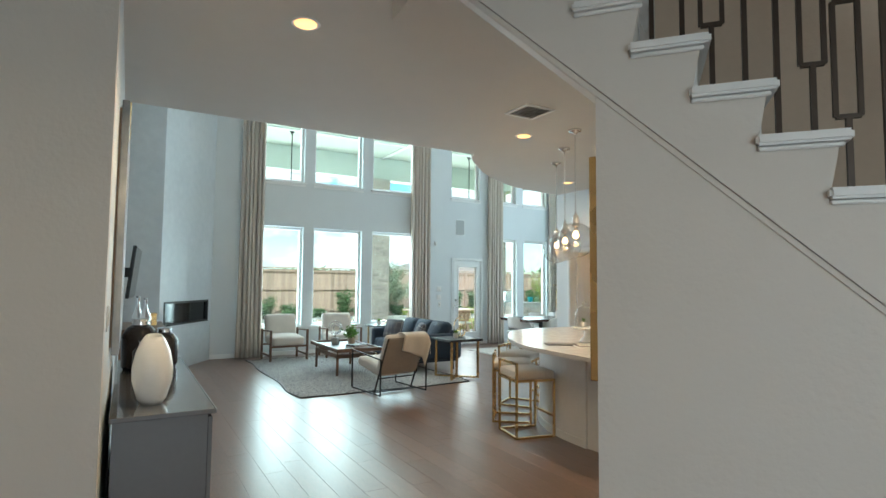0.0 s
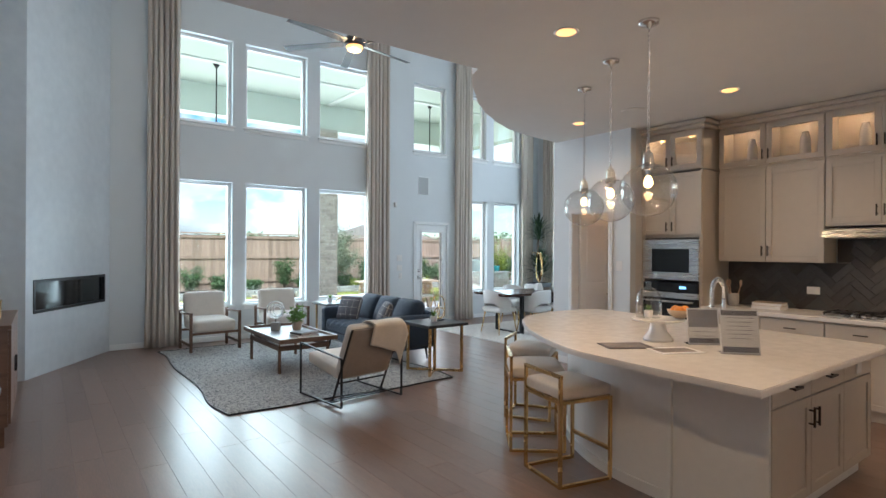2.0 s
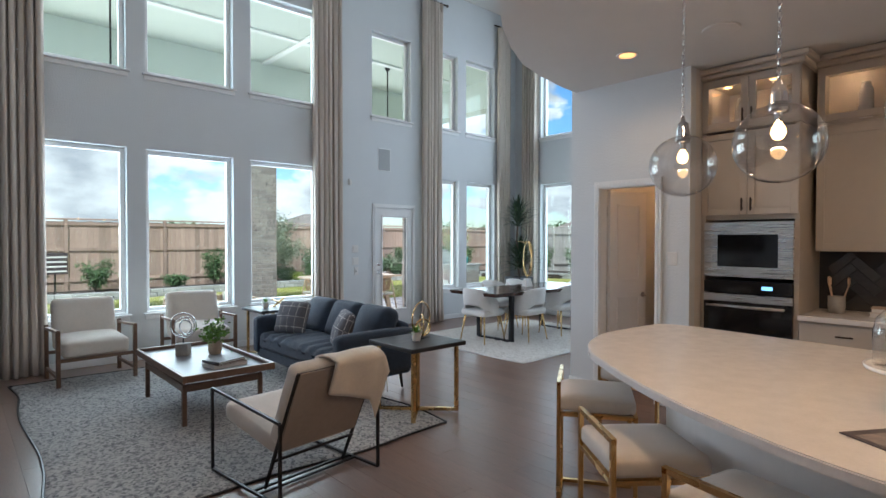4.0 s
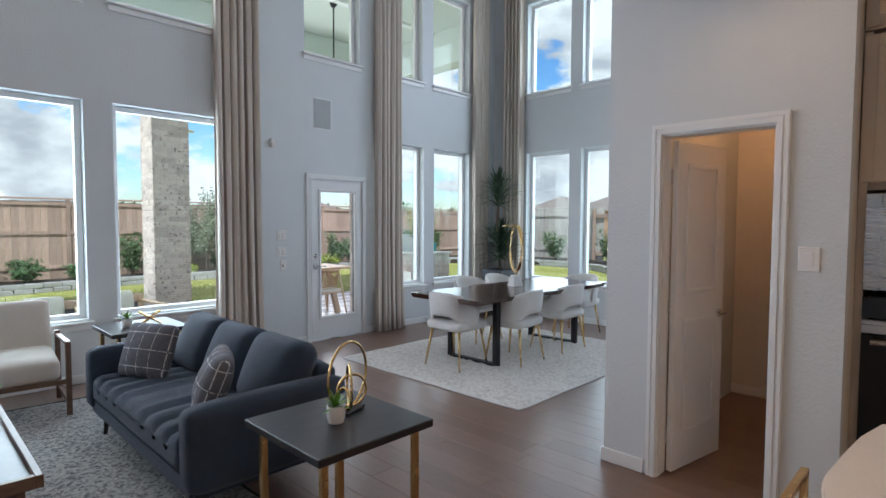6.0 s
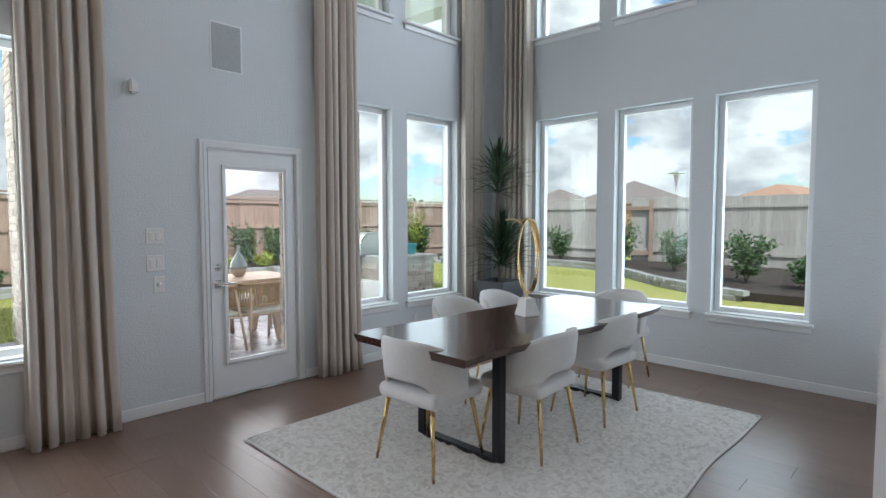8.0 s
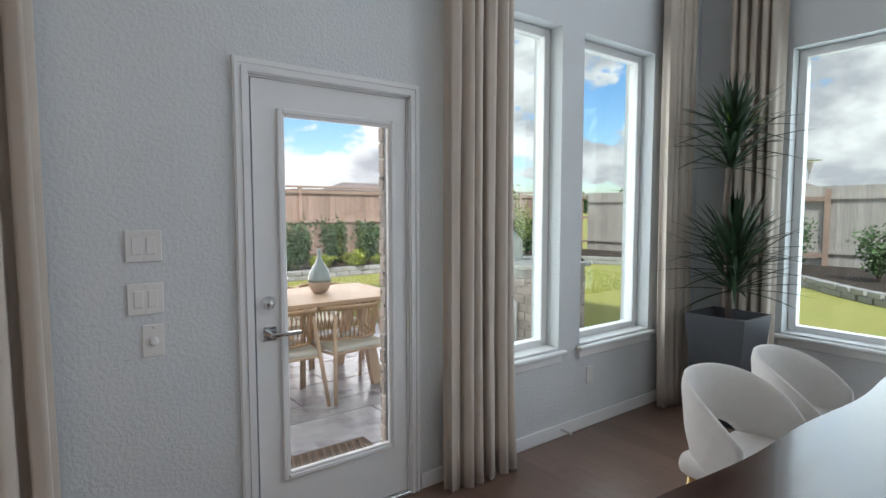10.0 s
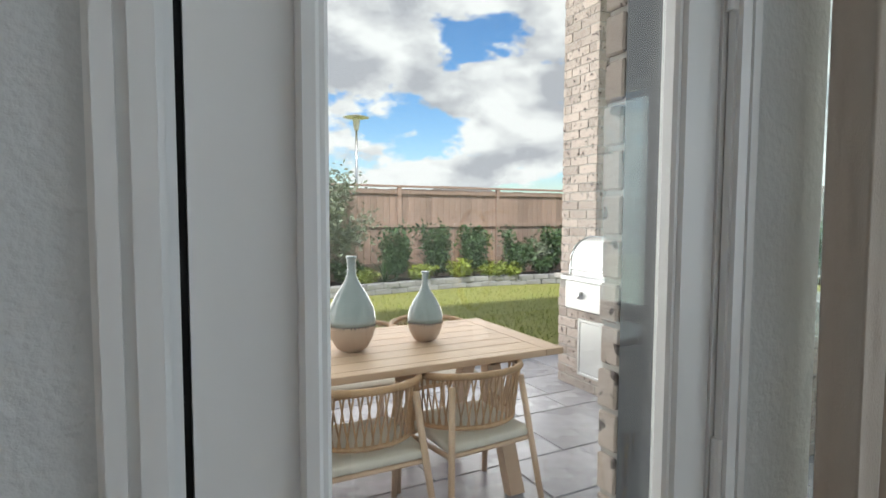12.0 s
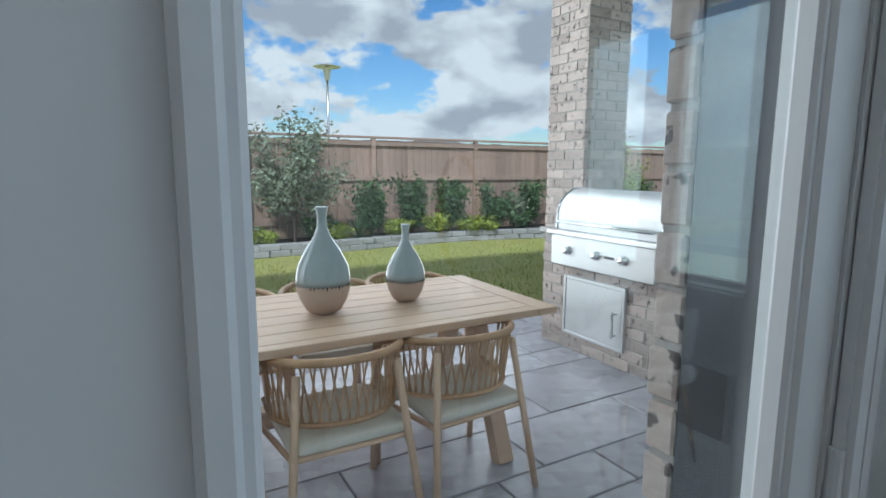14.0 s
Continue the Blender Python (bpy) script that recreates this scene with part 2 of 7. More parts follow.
M_SILVER = mat("silvery_leaf", (0.21, 0.25, 0.17), 0.65, var=0.3, each=0.25)
M_SPIKE = mat("dracaena_leaf", (0.018, 0.045, 0.018), 0.4, var=0.3, each=0.3)
M_FRESH = mat("fresh_green_leaf", (0.12, 0.26, 0.03), 0.45, var=0.3, each=0.3)
M_BARK = mat("bark", (0.12, 0.09, 0.07), 0.9, var=0.3, bump=0.5, bscale=50)
M_POT = mat("charcoal_planter", (0.045, 0.050, 0.058), 0.5, var=0.1)
M_BULB = mat("warm_bulb", (1, 0.8, 0.5), 0.5, emit=(1.0, 0.55, 0.2), power=8)
M_CAN = mat("downlight_lens", (1, 0.8, 0.5), 0.5, emit=(1.0, 0.42, 0.11), power=1.5)
M_WHITE = mat("white_ceramic", (0.80, 0.79, 0.77), 0.25, var=0.02)
M_GREYLAC = mat("grey_gloss_lacquer", (0.125, 0.125, 0.130), 0.10, var=0.03, coat=0.4)
M_DARKVASE = mat("dark_vase_glaze", (0.022, 0.018, 0.018), 0.25, var=0.3)
M_TILE = mat("charcoal_tile", (0.060, 0.056, 0.055), 0.18, var=0.15, scale=5, each=0.25)
M_CANE = mat("woven_cane", (0.42, 0.26, 0.14), 0.6, var=0.2, each=0.2)
M_CUSH = mat("ivory_outdoor_cushion", (0.66, 0.62, 0.54), 0.9, var=0.04, bump=0.3, bscale=400)
M_PAPER = mat("white_paper", (0.78, 0.77, 0.76), 0.6, var=0.02)
M_INK = mat("dark_print", (0.06, 0.045, 0.05), 0.5, var=0.3)
M_PHOTO = mat("printed_photo", (0.30, 0.24, 0.20), 0.5, var=0.7, scale=10, col2=(0.08, 0.08, 0.10))
M_ORANGE = mat("orange_fruit", (0.72, 0.26, 0.04), 0.45, var=0.2, bump=0.2, bscale=150)
M_RED = mat("red_box", (0.55, 0.05, 0.04), 0.5)
M_SKYBLUE = mat("turquoise_bucket", (0.05, 0.45, 0.50), 0.4)
M_SHELF = mat("white_shelf", (0.72, 0.70, 0.67), 0.5)
M_TRAY = mat("grey_tray_top", (0.11, 0.11, 0.12), 0.35, var=0.15)
M_CONC = mat("concrete_pot", (0.36, 0.35, 0.33), 0.85, var=0.15, bump=0.2)
M_TANPOT = mat("tan_pot", (0.48, 0.37, 0.27), 0.7, var=0.1)
M_ROOF = mat("far_roof_shingle", (0.20, 0.17, 0.16), 0.9, var=0.2)
M_SLATEPAINT = mat("dark_slate_paint", (0.045, 0.052, 0.062), 0.4, var=0.08)
M_BRICKFAR = mat("far_brick", (0.40, 0.24, 0.17), 0.9, var=0.2)

# ---- helpers for meshes ----


def part(name, bm, material, parent=None, label="", smooth=False):
    me = bpy.data.meshes.new(name)
    if smooth:
        for f in bm.faces:
            f.smooth = True
    bm.to_mesh(me)
    bm.free()
    me.materials.append(material)
    ob = new(name, me)
    if parent is not None:
        ob.parent = parent
    if label:
        ob["label"] = label
    return ob


def thing(name, m, label, category, group=""):
    ob = new(name)
    ob.empty_display_size = 0.1
    ob.matrix_world = m
    return tagged(ob, label, category, group)


def struct(name, bm, material, label="", smooth=False):
    return tagged(part(name, bm, material, smooth=smooth), label, "", "", "structure")


def box(bm, x0, x1, y0, y1, z0, z1, bevel=0.0, m=None, seg=1):
    g = bmesh.ops.create_cube(bm, size=1.0)
    v = g["verts"]
    for q in v:
        q.co = Vector(((x0 + x1) / 2 + q.co.x * (x1 - x0), (y0 + y1) / 2 + q.co.y * (y1 - y0), (z0 + z1) / 2 + q.co.z * (z1 - z0)))
    if bevel:
        e = list({e for q in v for e in q.link_edges})
        r = bmesh.ops.bevel(bm, geom=e, offset=bevel, segments=seg, affect="EDGES")
        v = list({q for f in r["faces"] for q in f.verts} | {q for q in v if q.is_valid})
    if m is not None:
        bmesh.ops.transform(bm, matrix=m, verts=v)
    return v


def boxes(*rows, bevel=0.0):
    bm = bmesh.new()
    for r in rows:
        box(bm, *r, bevel=bevel)
    return bm


def rod(bm, a, b, r0, r1=None, seg=10):
    a, b = Vector(a), Vector(b)
    r1 = r0 if r1 is None else r1
    d = b - a
    m = Matrix.Translation((a + b) / 2) @ d.to_track_quat("Z", "Y").to_matrix().to_4x4()
    bmesh.ops.create_cone(bm, cap_ends=True, segments=seg, radius1=r0, radius2=r1, depth=d.length, matrix=m)


def bar(bm, a, b, w, h=None):
    """A square bar from a to b."""
    a, b = Vector(a), Vector(b)
    h = w if h is None else h
    d = b - a
    m = Matrix.Translation((a + b) / 2) @ d.to_track_quat("Z", "Y").to_matrix().to_4x4()
    box(bm, -w / 2, w / 2, -h / 2, h / 2, -d.length / 2, d.length / 2, m=m)


def sweep(bm, pts, r, seg=8, closed=False, flat=1.0):
    """A tube along points."""
    pts = [Vector(p) for p in pts]
    n = len(pts)
    rings = []
    up = Vector((0.13, 0.21, 0.97))
    for i in range(n):
        t = (pts[(i + 1) % n] - pts[i - 1]) if closed or 0 < i < n - 1 else (pts[min(i + 1, n - 1)] - pts[max(i - 1, 0)])
        t.normalize()
        a = t.cross(up)
        if a.length < 0.05:
            a = t.cross(Vector((1, 0, 0)))
        a.normalize()
        b = t.cross(a)
        rings.append([bm.verts.new(pts[i] + a * (r * math.cos(k * 6.28318 / seg)) + b * (r * flat * math.sin(k * 6.28318 / seg))) for k in range(seg)])
    for i in range(n if closed else n - 1):
        p, q = rings[i], rings[(i + 1) % n]
        for k in range(seg):
            bm.faces.new((p[k], p[(k + 1) % seg], q[(k + 1) % seg], q[k]))
    if not closed:
        bm.faces.new(rings[0])
        bm.faces.new(rings[-1][::-1])
    bmesh.ops.recalc_face_normals(bm, faces=bm.faces)


def lathe(bm, prof, seg=24, c=(0, 0, 0), sx=1.0, sy=1.0):
    rings = []
    for r, z in prof:
        rings.append([bm.verts.new((c[0] + sx * r * math.cos(k * 6.28318 / seg), c[1] + sy * r * math.sin(k * 6.28318 / seg), c[2] + z)) for k in range(seg)])
    for p, q in zip(rings, rings[1:]):
        for k in range(seg):
            bm.faces.new((p[k], p[(k + 1) % seg], q[(k + 1) % seg], q[k]))
    bm.faces.new(rings[0][::-1])
    bm.faces.new(rings[-1])


def cushion(bm, sx, sy, sz, r, m=None, puff=0.0, cuts=7, tuft=0):
    """A soft block with rounded edges, centred, bulging up and down by puff; tuft: pulled-in rows."""
    t = bmesh.new()
    bmesh.ops.create_cube(t, size=2.0)
    bmesh.ops.subdivide_edges(t, edges=t.edges[:], cuts=cuts, use_grid_fill=True)
    hx, hy, hz = sx / 2, sy / 2, sz / 2
    for q in t.verts:
        u, v, w = (math.copysign(abs(c) ** 0.7, c) for c in q.co)
        p = Vector((u * hx, v * hy, w * hz))
        k = Vector((max(-hx + r, min(hx - r, p.x)), max(-hy + r, min(hy - r, p.y)), max(-hz + r, min(hz - r, p.z))))
        d = p - k
        if d.length > 1e-6:
            p = k + d.normalized() * r
        p.z += puff * (1 - u * u) * (1 - v * v) * w
        if tuft and w > 0.3:
            p.z -= 0.034 * abs(math.cos(math.pi * (v + 1) / 2 * tuft)) ** 6
        q.co = m @ p if m is not None else p
    me = bpy.data.meshes.new("t")
    t.to_mesh(me)
    t.free()
    bm.from_mesh(me)
    bpy.data.meshes.remove(me)


def prism(bm, outline, z0, z1):
    lo = [bm.verts.new((x, y, z0)) for x, y in outline]
    hi = [bm.verts.new((x, y, z1)) for x, y in outline]
    n = len(outline)
    for i in range(n):
        bm.faces.new((lo[i], lo[(i + 1) % n], hi[(i + 1) % n], hi[i]))
    bm.faces.new(hi)
    bm.faces.new(lo[::-1])
    bmesh.ops.recalc_face_normals(bm, faces=bm.faces)


def arc(cx, cy, r, a0, a1, n):
    return [(cx + r * math.cos(radians(a0 + (a1 - a0) * i / n)), cy + r * math.sin(radians(a0 + (a1 - a0) * i / n))) for i in range(n + 1)]


def wall(name, axis, a0, a1, t0, t1, z0, z1, holes, material, label):
    """A wall along x or y from a0 to a1, between t0 and t1 across, with holes (a, a, z, z) through it."""
    us = sorted({a0, a1, *(h[i] for h in holes for i in (0, 1))})
    bm = bmesh.new()
    for u0, u1 in zip(us, us[1:]):
        c = (u0 + u1) / 2
        gaps = sorted((h[2], h[3]) for h in holes if h[0] < c < h[1])
        z = z0
        for g0, g1 in gaps + [(z1, z1)]:
            if g0 > z + 1e-4:
                box(bm, *((u0, u1, t0, t1) if axis == "x" else (t0, t1, u0, u1)), z, g0)
            z = g1
    bmesh.ops.remove_doubles(bm, verts=bm.verts, dist=1e-5)
    return struct(name, bm, material, label)

# ---- the large structure ----
ZC, ZT = 3.0, 6.1
LOW = [(2.26, 3.36), (3.57, 4.66), (4.90, 5.99), (8.10, 8.98), (9.19, 9.99)]
UP = [(2.26, 3.36), (3.57, 4.66), (4.90, 5.99), (6.97, 7.80), (8.10, 8.95), (9.17, 9.98)]
EAST = [(7.27, 8.06), (8.26, 9.05), (9.25, 10.04)]
ZL, ZU = (0.58, 2.62), (3.56, 4.98)
wall("wall_north", "x", -0.2, 10.88, 10.71, 10.95, -0.05, ZT, [(a, b, *ZL) for a, b in LOW] + [(a, b, *ZU) for a, b in UP] + [(7.03, 7.83, -0.05, 2.045)], M_WALL, "tall pale grey painted wall with two rows of windows")
wall("wall_east", "y", 6.2, 10.71, 10.64, 10.88, -0.05, ZT, [(a, b, *ZL) for a, b in EAST] + [(a, b, *ZU) for a, b in EAST], M_WALL, "tall pale grey wall with stacked windows by the dining table")
wall("wall_west", "y", 2.4, 9.15, -0.075, 0.145, -0.05, ZT, [], M_WALL, "pale painted wall behind the console and television")
struct("wall_chase", boxes((-0.075, 0.67, 9.15, 9.35, -0.05, ZT), (-0.075, 0.5, 9.35, 10.71, -0.05, ZT)), M_PLASTER, "grey plastered return beside the fireplace")
fp = wall("wall_fireplace", "x", 0.0, 1.82, 0.0, 0.22, -0.05, ZT, [(0.13, 1.70, 0.74, 1.14)], M_PLASTER, "angled polished plaster fireplace wall")
fp.matrix_world = pose(0.67, 9.15, 0, 0, 0, 58.7)
wall("wall_hall_west", "x", -2.4, 0.145, 2.22, 2.4, -0.05, ZC, [], M_WARMWALL, "plain hall wall ending at the opening")
wall("wall_foyer_west", "y", -3.0, 2.22, -2.6, -2.4, -0.05, ZC, [], M_WARMWALL, "plain foyer wall")
# unseen wall; its opening is added so the fill lamp can brighten the foyer
wall("wall_foyer_south", "x", -2.6, 8.0, -3.2, -3.0, -0.05, ZC + 3, [(-0.4, 1.6, 0.35, 2.6)], M_WARMWALL, "plain foyer wall")
wall("wall_pantry_front", "y", 5.265, 6.475, 6.51, 6.62, -0.05, ZT, [(5.565, 6.145, -0.05, 2.01)], M_WALL, "white wall with the pantry doorway")
wall("wall_dining_south", "x", 6.62, 10.64, 6.335, 6.475, -0.05, ZT, [], M_WALL, "plain tall wall beside the dining table")
wall("wall_kitchen", "y", -3.0, 5.265, 7.35, 7.50, -0.05, ZC, [], M_WALL, "kitchen wall behind the cabinets")
wall("wall_pantry_side", "x", 6.62, 8.9, 5.265, 5.36, -0.05, ZC, [], M_WARMWALL, "pantry side wall")
wall("wall_pantry_back", "y", 5.36, 6.335, 8.6, 8.72, -0.05, ZC, [], M_WARMWALL, "pantry back wall")
struct("floor", boxes((-2.6, 10.9, -3.2, 10.95, -0.16, -0.012)), M_SUB, "dark hardwood plank floor")
# low ceiling over kitchen and hall, with its curved edge
CURVE = [(3.69, 4.77), (3.76, 4.93), (3.90, 5.10), (4.05, 5.25), (4.35, 5.55), (4.68, 5.81), (5.03, 6.03), (5.40, 6.22), (5.80, 6.33), (6.20, 6.40), (6.62, 6.44)]
bm = bmesh.new()
prism(bm, [(-2.6, -3.2), (7.62, -3.2), (8.72, 5.3), (8.72, 6.335), (6.63, 6.335)] + CURVE[::-1] + [(-0.075, 4.77), (-0.075, 2.4), (-2.6, 2.4)], ZC, ZC + 0.3)
struct("ceiling", bm, M_CEIL, "warm white ceiling with a curved edge over the kitchen")
bm = bmesh.new()
edge = [(0.145, 4.77)] + CURVE
inner = [(x + 0.12, y - 0.12) for x, y in edge[::-1]]
prism(bm, edge + [(6.72, 6.34)] + inner[1:], ZC + 0.3, ZT)
struct("wall_loft", bm, M_WALL, "curved upper wall above the kitchen ceiling edge", smooth=False)
struct("ceiling_great_room", boxes((-0.1, 10.9, 4.6, 10.95, ZT, ZT + 0.2)), M_CEIL, "high white ceiling of the living room")
bm = bmesh.new()
prism(bm, [(1.3, 0.93), (1.4, 2.10), (1.73, 2.45), (3.4, 2.55), (7.34, 2.50), (7.34, -2.9), (1.7, -2.9)], 2.89, ZC)
struct("ceiling_soffit", bm, M_CEIL, "lowered soffit beside the stair")

# baseboards
BB = 0.085
for r in ((1.62, 6.97, 10.695, 10.71), (7.89, 10.64, 10.695, 10.71), (0.145, 0.16, 2.4, 9.15), (10.625, 10.64, 6.475, 10.7), (6.51, 10.64, 6.475, 6.49), (6.495, 6.51, 6.215, 6.49), (6.495, 6.51, 5.265, 5.50), (6.62, 8.6, 5.36, 5.372), (8.588, 8.6, 5.372, 6.335)):
    bm = bmesh.new()
    box(bm, *r, 0.0, BB, bevel=0.004)
    struct("baseboard", bm, M_TRIM, "white painted baseboard")


def window(name, axis, u0, u1, z0, z1, plane, out, sill):
    """A white window unit in its opening; out: +1 if outside lies towards larger coordinates."""
    w = tagged(new(name), "white-framed fixed window with a sill", "", "", "structure")

    def r(bm, a0, a1, d0, d1, c0, c1, bev=0.004):
        p0, p1 = sorted((plane + out * d0, plane + out * d1))
        box(bm, *((a0, a1, p0, p1) if axis == "x" else (p0, p1, a0, a1)), c0, c1, bevel=bev)
    f = 0.055
    for a0, a1, c0, c1 in ((u0 + 0.002, u0 + f, z0, z1), (u1 - f, u1 - 0.002, z0, z1), (u0 + f, u1 - f, z0, z0 + f), (u0 + f, u1 - f, z1 - f, z1 - 0.002)):
        bm = bmesh.new()
        r(bm, a0, a1, 0.10, 0.17, c0, c1)
        part("window_frame", bm, M_TRIM, w)
    bm = bmesh.new()
    r(bm, u0 + f - 0.01, u1 - f + 0.01, 0.132, 0.138, z0 + f - 0.01, z1 - f + 0.01, 0)
    g = part("pane", bm, M_GLASS, w, "clear window pane")
    g.visible_shadow = False
    bm = bmesh.new()
    r(bm, u0 - 0.04, u1 + 0.04, -0.05, -0.003, z0 - 0.028, z0 - 0.002, 0.006)
    r(bm, u0 + 0.003, u1 - 0.003, -0.003, 0.10, z0 + 0.001, z0 + 0.012, 0)
    part("window_sill", bm, M_TRIM, w)
    bm = bmesh.new()
    r(bm, u0 - 0.02, u1 + 0.02, -0.018, -0.002, z0 - 0.085, z0 - 0.03, 0.006)
    part("apron", bm, M_TRIM, w)


k = 1
for spans, zz in ((LOW, ZL), (UP, ZU)):
    for a, b in spans:
        window("window_%d" % k, "x", a, b, *zz, 10.71, 1, True)
        k += 1
for zz in (ZL, ZU):
    for a, b in EAST:
        window("window_%d" % k, "y", a, b, *zz, 10.64, 1, True)
        k += 1

# garden door
door = tagged(new("door_1"), "white glazed garden door, closed, with satin nickel lock and lever", "door", "", "structure")


def ring(bm, u0, u1, z0, z1, w, d0, d1, bev=0.004, bottom=True):
    box(bm, u0, u0 + w, d0, d1, z0, z1, bevel=bev)
    box(bm, u1 - w, u1, d0, d1, z0, z1, bevel=bev)
    box(bm, u0 + w, u1 - w, d0, d1, z1 - w, z1, bevel=bev)
    if bottom:
        box(bm, u0 + w, u1 - w, d0, d1, z0, z0 + w, bevel=bev)


bm = bmesh.new()
box(bm, 7.052, 7.165, 10.716, 10.758, 0.02, 2.03)
box(bm, 7.735, 7.814, 10.716, 10.758, 0.02, 2.03)
box(bm, 7.165, 7.735, 10.716, 10.758, 0.02, 0.28)
box(bm, 7.165, 7.735, 10.716, 10.758, 1.905, 2.03)
part("slab", bm, M_TRIM, door)
part("weatherstrip", boxes((7.0445, 7.060, 10.760, 10.772, 0.02, 2.03)), M_BLACK, door, "black rubber weatherstrip")
bm = bmesh.new()
ring(bm, 7.155, 7.745, 0.27, 1.915, 0.024, 10.702, 10.717, 0.005)
ring(bm, 7.172, 7.728, 0.287, 1.898, 0.018, 10.708, 10.735, 0.005)
part("glazing_bead", bm, M_TRIM, door)
bm = bmesh.new()
box(bm, 7.16, 7.74, 10.735, 10.741, 0.275, 1.91)
pane = part("pane", bm, M_DOORGLASS, door, "clear glass door pane")
pane.visible_shadow = False
bm = bmesh.new()
lathe(bm, [(0.030, 0), (0.031, 0.006), (0.024, 0.014), (0.018, 0.018), (0.016, 0.03)], 24)
bmesh.ops.transform(bm, matrix=pose(7.105, 10.716, 1.08, 90, 0, 0), verts=bm.verts)
box(bm, 7.099, 7.111, 10.672, 10.688, 1.062, 1.098, bevel=0.003)
part("deadbolt", bm, M_CHROME, door, "satin nickel deadbolt", True)
bm = bmesh.new()
box(bm, 7.072, 7.138, 10.706, 10.716, 0.912, 0.978, bevel=0.004)
rod(bm, (7.105, 10.71, 0.945), (7.105, 10.665, 0.945), 0.012)
box(bm, 7.093, 7.235, 10.655, 10.675, 0.937, 0.953, bevel=0.004)
part("door_handle", bm, M_CHROME, door, "satin nickel lever handle on a square plate")
for z in (0.25, 1.04, 1.82):
    bm = bmesh.new()
    rod(bm, (7.826, 10.704, z - 0.05), (7.826, 10.704, z + 0.05), 0.009)
    part("hinge", bm, M_TRIM, door)
bm = boxes((7.03, 7.83, 10.69, 10.80, 0.0, 0.018), bevel=0.004)
part("threshold", bm, M_STEEL, door, "metal threshold")
bm = bmesh.new()
box(bm, 7.03, 7.044, 10.712, 10.845, 0, 2.045)
box(bm, 7.816, 7.83, 10.712, 10.845, 0, 2.045)
box(bm, 7.03, 7.83, 10.712, 10.845, 2.032, 2.045)
part("jamb", bm, M_TRIM, door)
bm = boxes((7.795, 7.8155, 10.775, 10.893, 0.0, 2.03), (7.0445, 7.065, 10.775, 10.893, 0.0, 2.03), (7.065, 7.795, 10.775, 10.893, 2.01, 2.03), bevel=0.002)
part("exterior_frame", bm, M_SLATEPAINT, door, "dark slate exterior door frame")


def casing(name, axis, u0, u1, z1, w, plane, side, label):
    bm = bmesh.new()
    for a, b, c, e in ((0.0, w, 0.0, 0.012), (0.006, w * 0.45, 0.012, 0.020), (w * 0.62, w - 0.006, 0.012, 0.018)):
        p0, p1 = sorted((plane + side * c, plane + side * e))
        for r in ((u0 - b, u0 - a, 0, z1 + b), (u1 + a, u1 + b, 0, z1 + b), (u0 - a, u1 + a, z1 + a, z1 + b)):
            box(bm, *((r[0], r[1], p0, p1) if axis == "x" else (p0, p1, r[0], r[1])), r[2], r[3])
    return struct(name, bm, M_TRIM, label)


casing("trim", "x", 7.035, 7.825, 2.04, 0.062, 10.709, -1, "white moulded door casing")
casing("trim", "y", 5.57, 6.14, 2.005, 0.062, 6.509, -1, "white moulded pantry door casing")
struct("trim", boxes((6.51, 6.62, 5.565, 5.577, 0, 2.01), (6.51, 6.62, 6.133, 6.145, 0, 2.01), (6.51, 6.62, 5.577, 6.133, 1.998, 2.01)), M_TRIM, "white pantry door jamb")

# ---- living room ----


def curtain(m, width, height, folds, seed):
    rnd = random.Random(seed)
    c = thing("curtain", m, "tall oatmeal pleated curtain panel reaching the floor", "curtain", "tall curtains")
    bm = bmesh.new()
    nx, nz = folds * 12, 26
    ph = [rnd.uniform(-0.5, 0.5) for _ in range(folds + 1)]
    grid = []
    for j in range(nz + 1):
        v = j / nz
        row = []
        for i in range(nx + 1):
            u = i / nx
            a = u * folds * 2 * math.pi
            amp = 0.048 * (0.75 + 0.35 * math.sin(3.1 * ph[int(u * folds)] + 2 * v))
            y = amp * math.cos(a) + 0.012 * math.cos(2.3 * a + 4 * v + ph[0] * 5)
            x = (u - 0.5) * width * (1 + 0.10 * (1 - v) ** 6) + 0.016 * math.sin(2 * a + 1.2 * v)
            row.append(bm.verts.new((x, y - 0.03 * (1 - v) ** 8, v * height + 0.004)))
        grid.append(row)
    for p, q in zip(grid, grid[1:]):
        for i in range(nx):
            bm.faces.new((p[i], p[i + 1], q[i + 1], q[i]))
    p = part("panel", bm, M_CURT, c, smooth=True)
    s = p.modifiers.new("thickness", "SOLIDIFY")
    s.thickness = 0.004
    bm = bmesh.new()
    rod(bm, (-width / 2 - 0.12, 0, height + 0.02), (width / 2 + 0.12, 0, height + 0.02), 0.014)
    lathe(bm, [(0.014, 0), (0.026, 0.01), (0.026, 0.03), (0.01, 0.045)], 12, (width / 2 + 0.12, 0, height + 0.0))
    part("rod", bm, M_BRONZE, c, "dark metal curtain rod")
    for i in range(4):
        bm = bmesh.new()
        x = (i / 3 - 0.5) * width * 0.9
        sweep(bm, [(x, 0.022 * math.cos(t * 0.6283), height + 0.02 + 0.022 * math.sin(t * 0.6283)) for t in range(10)], 0.004, 6, True)
        part("ring", bm, M_BRONZE, c)
    bm = boxes((-0.01, 0.01, 0, 0.085, height + 0.01, height + 0.03))
    part("bracket", bm, M_BRONZE, c)
    return c


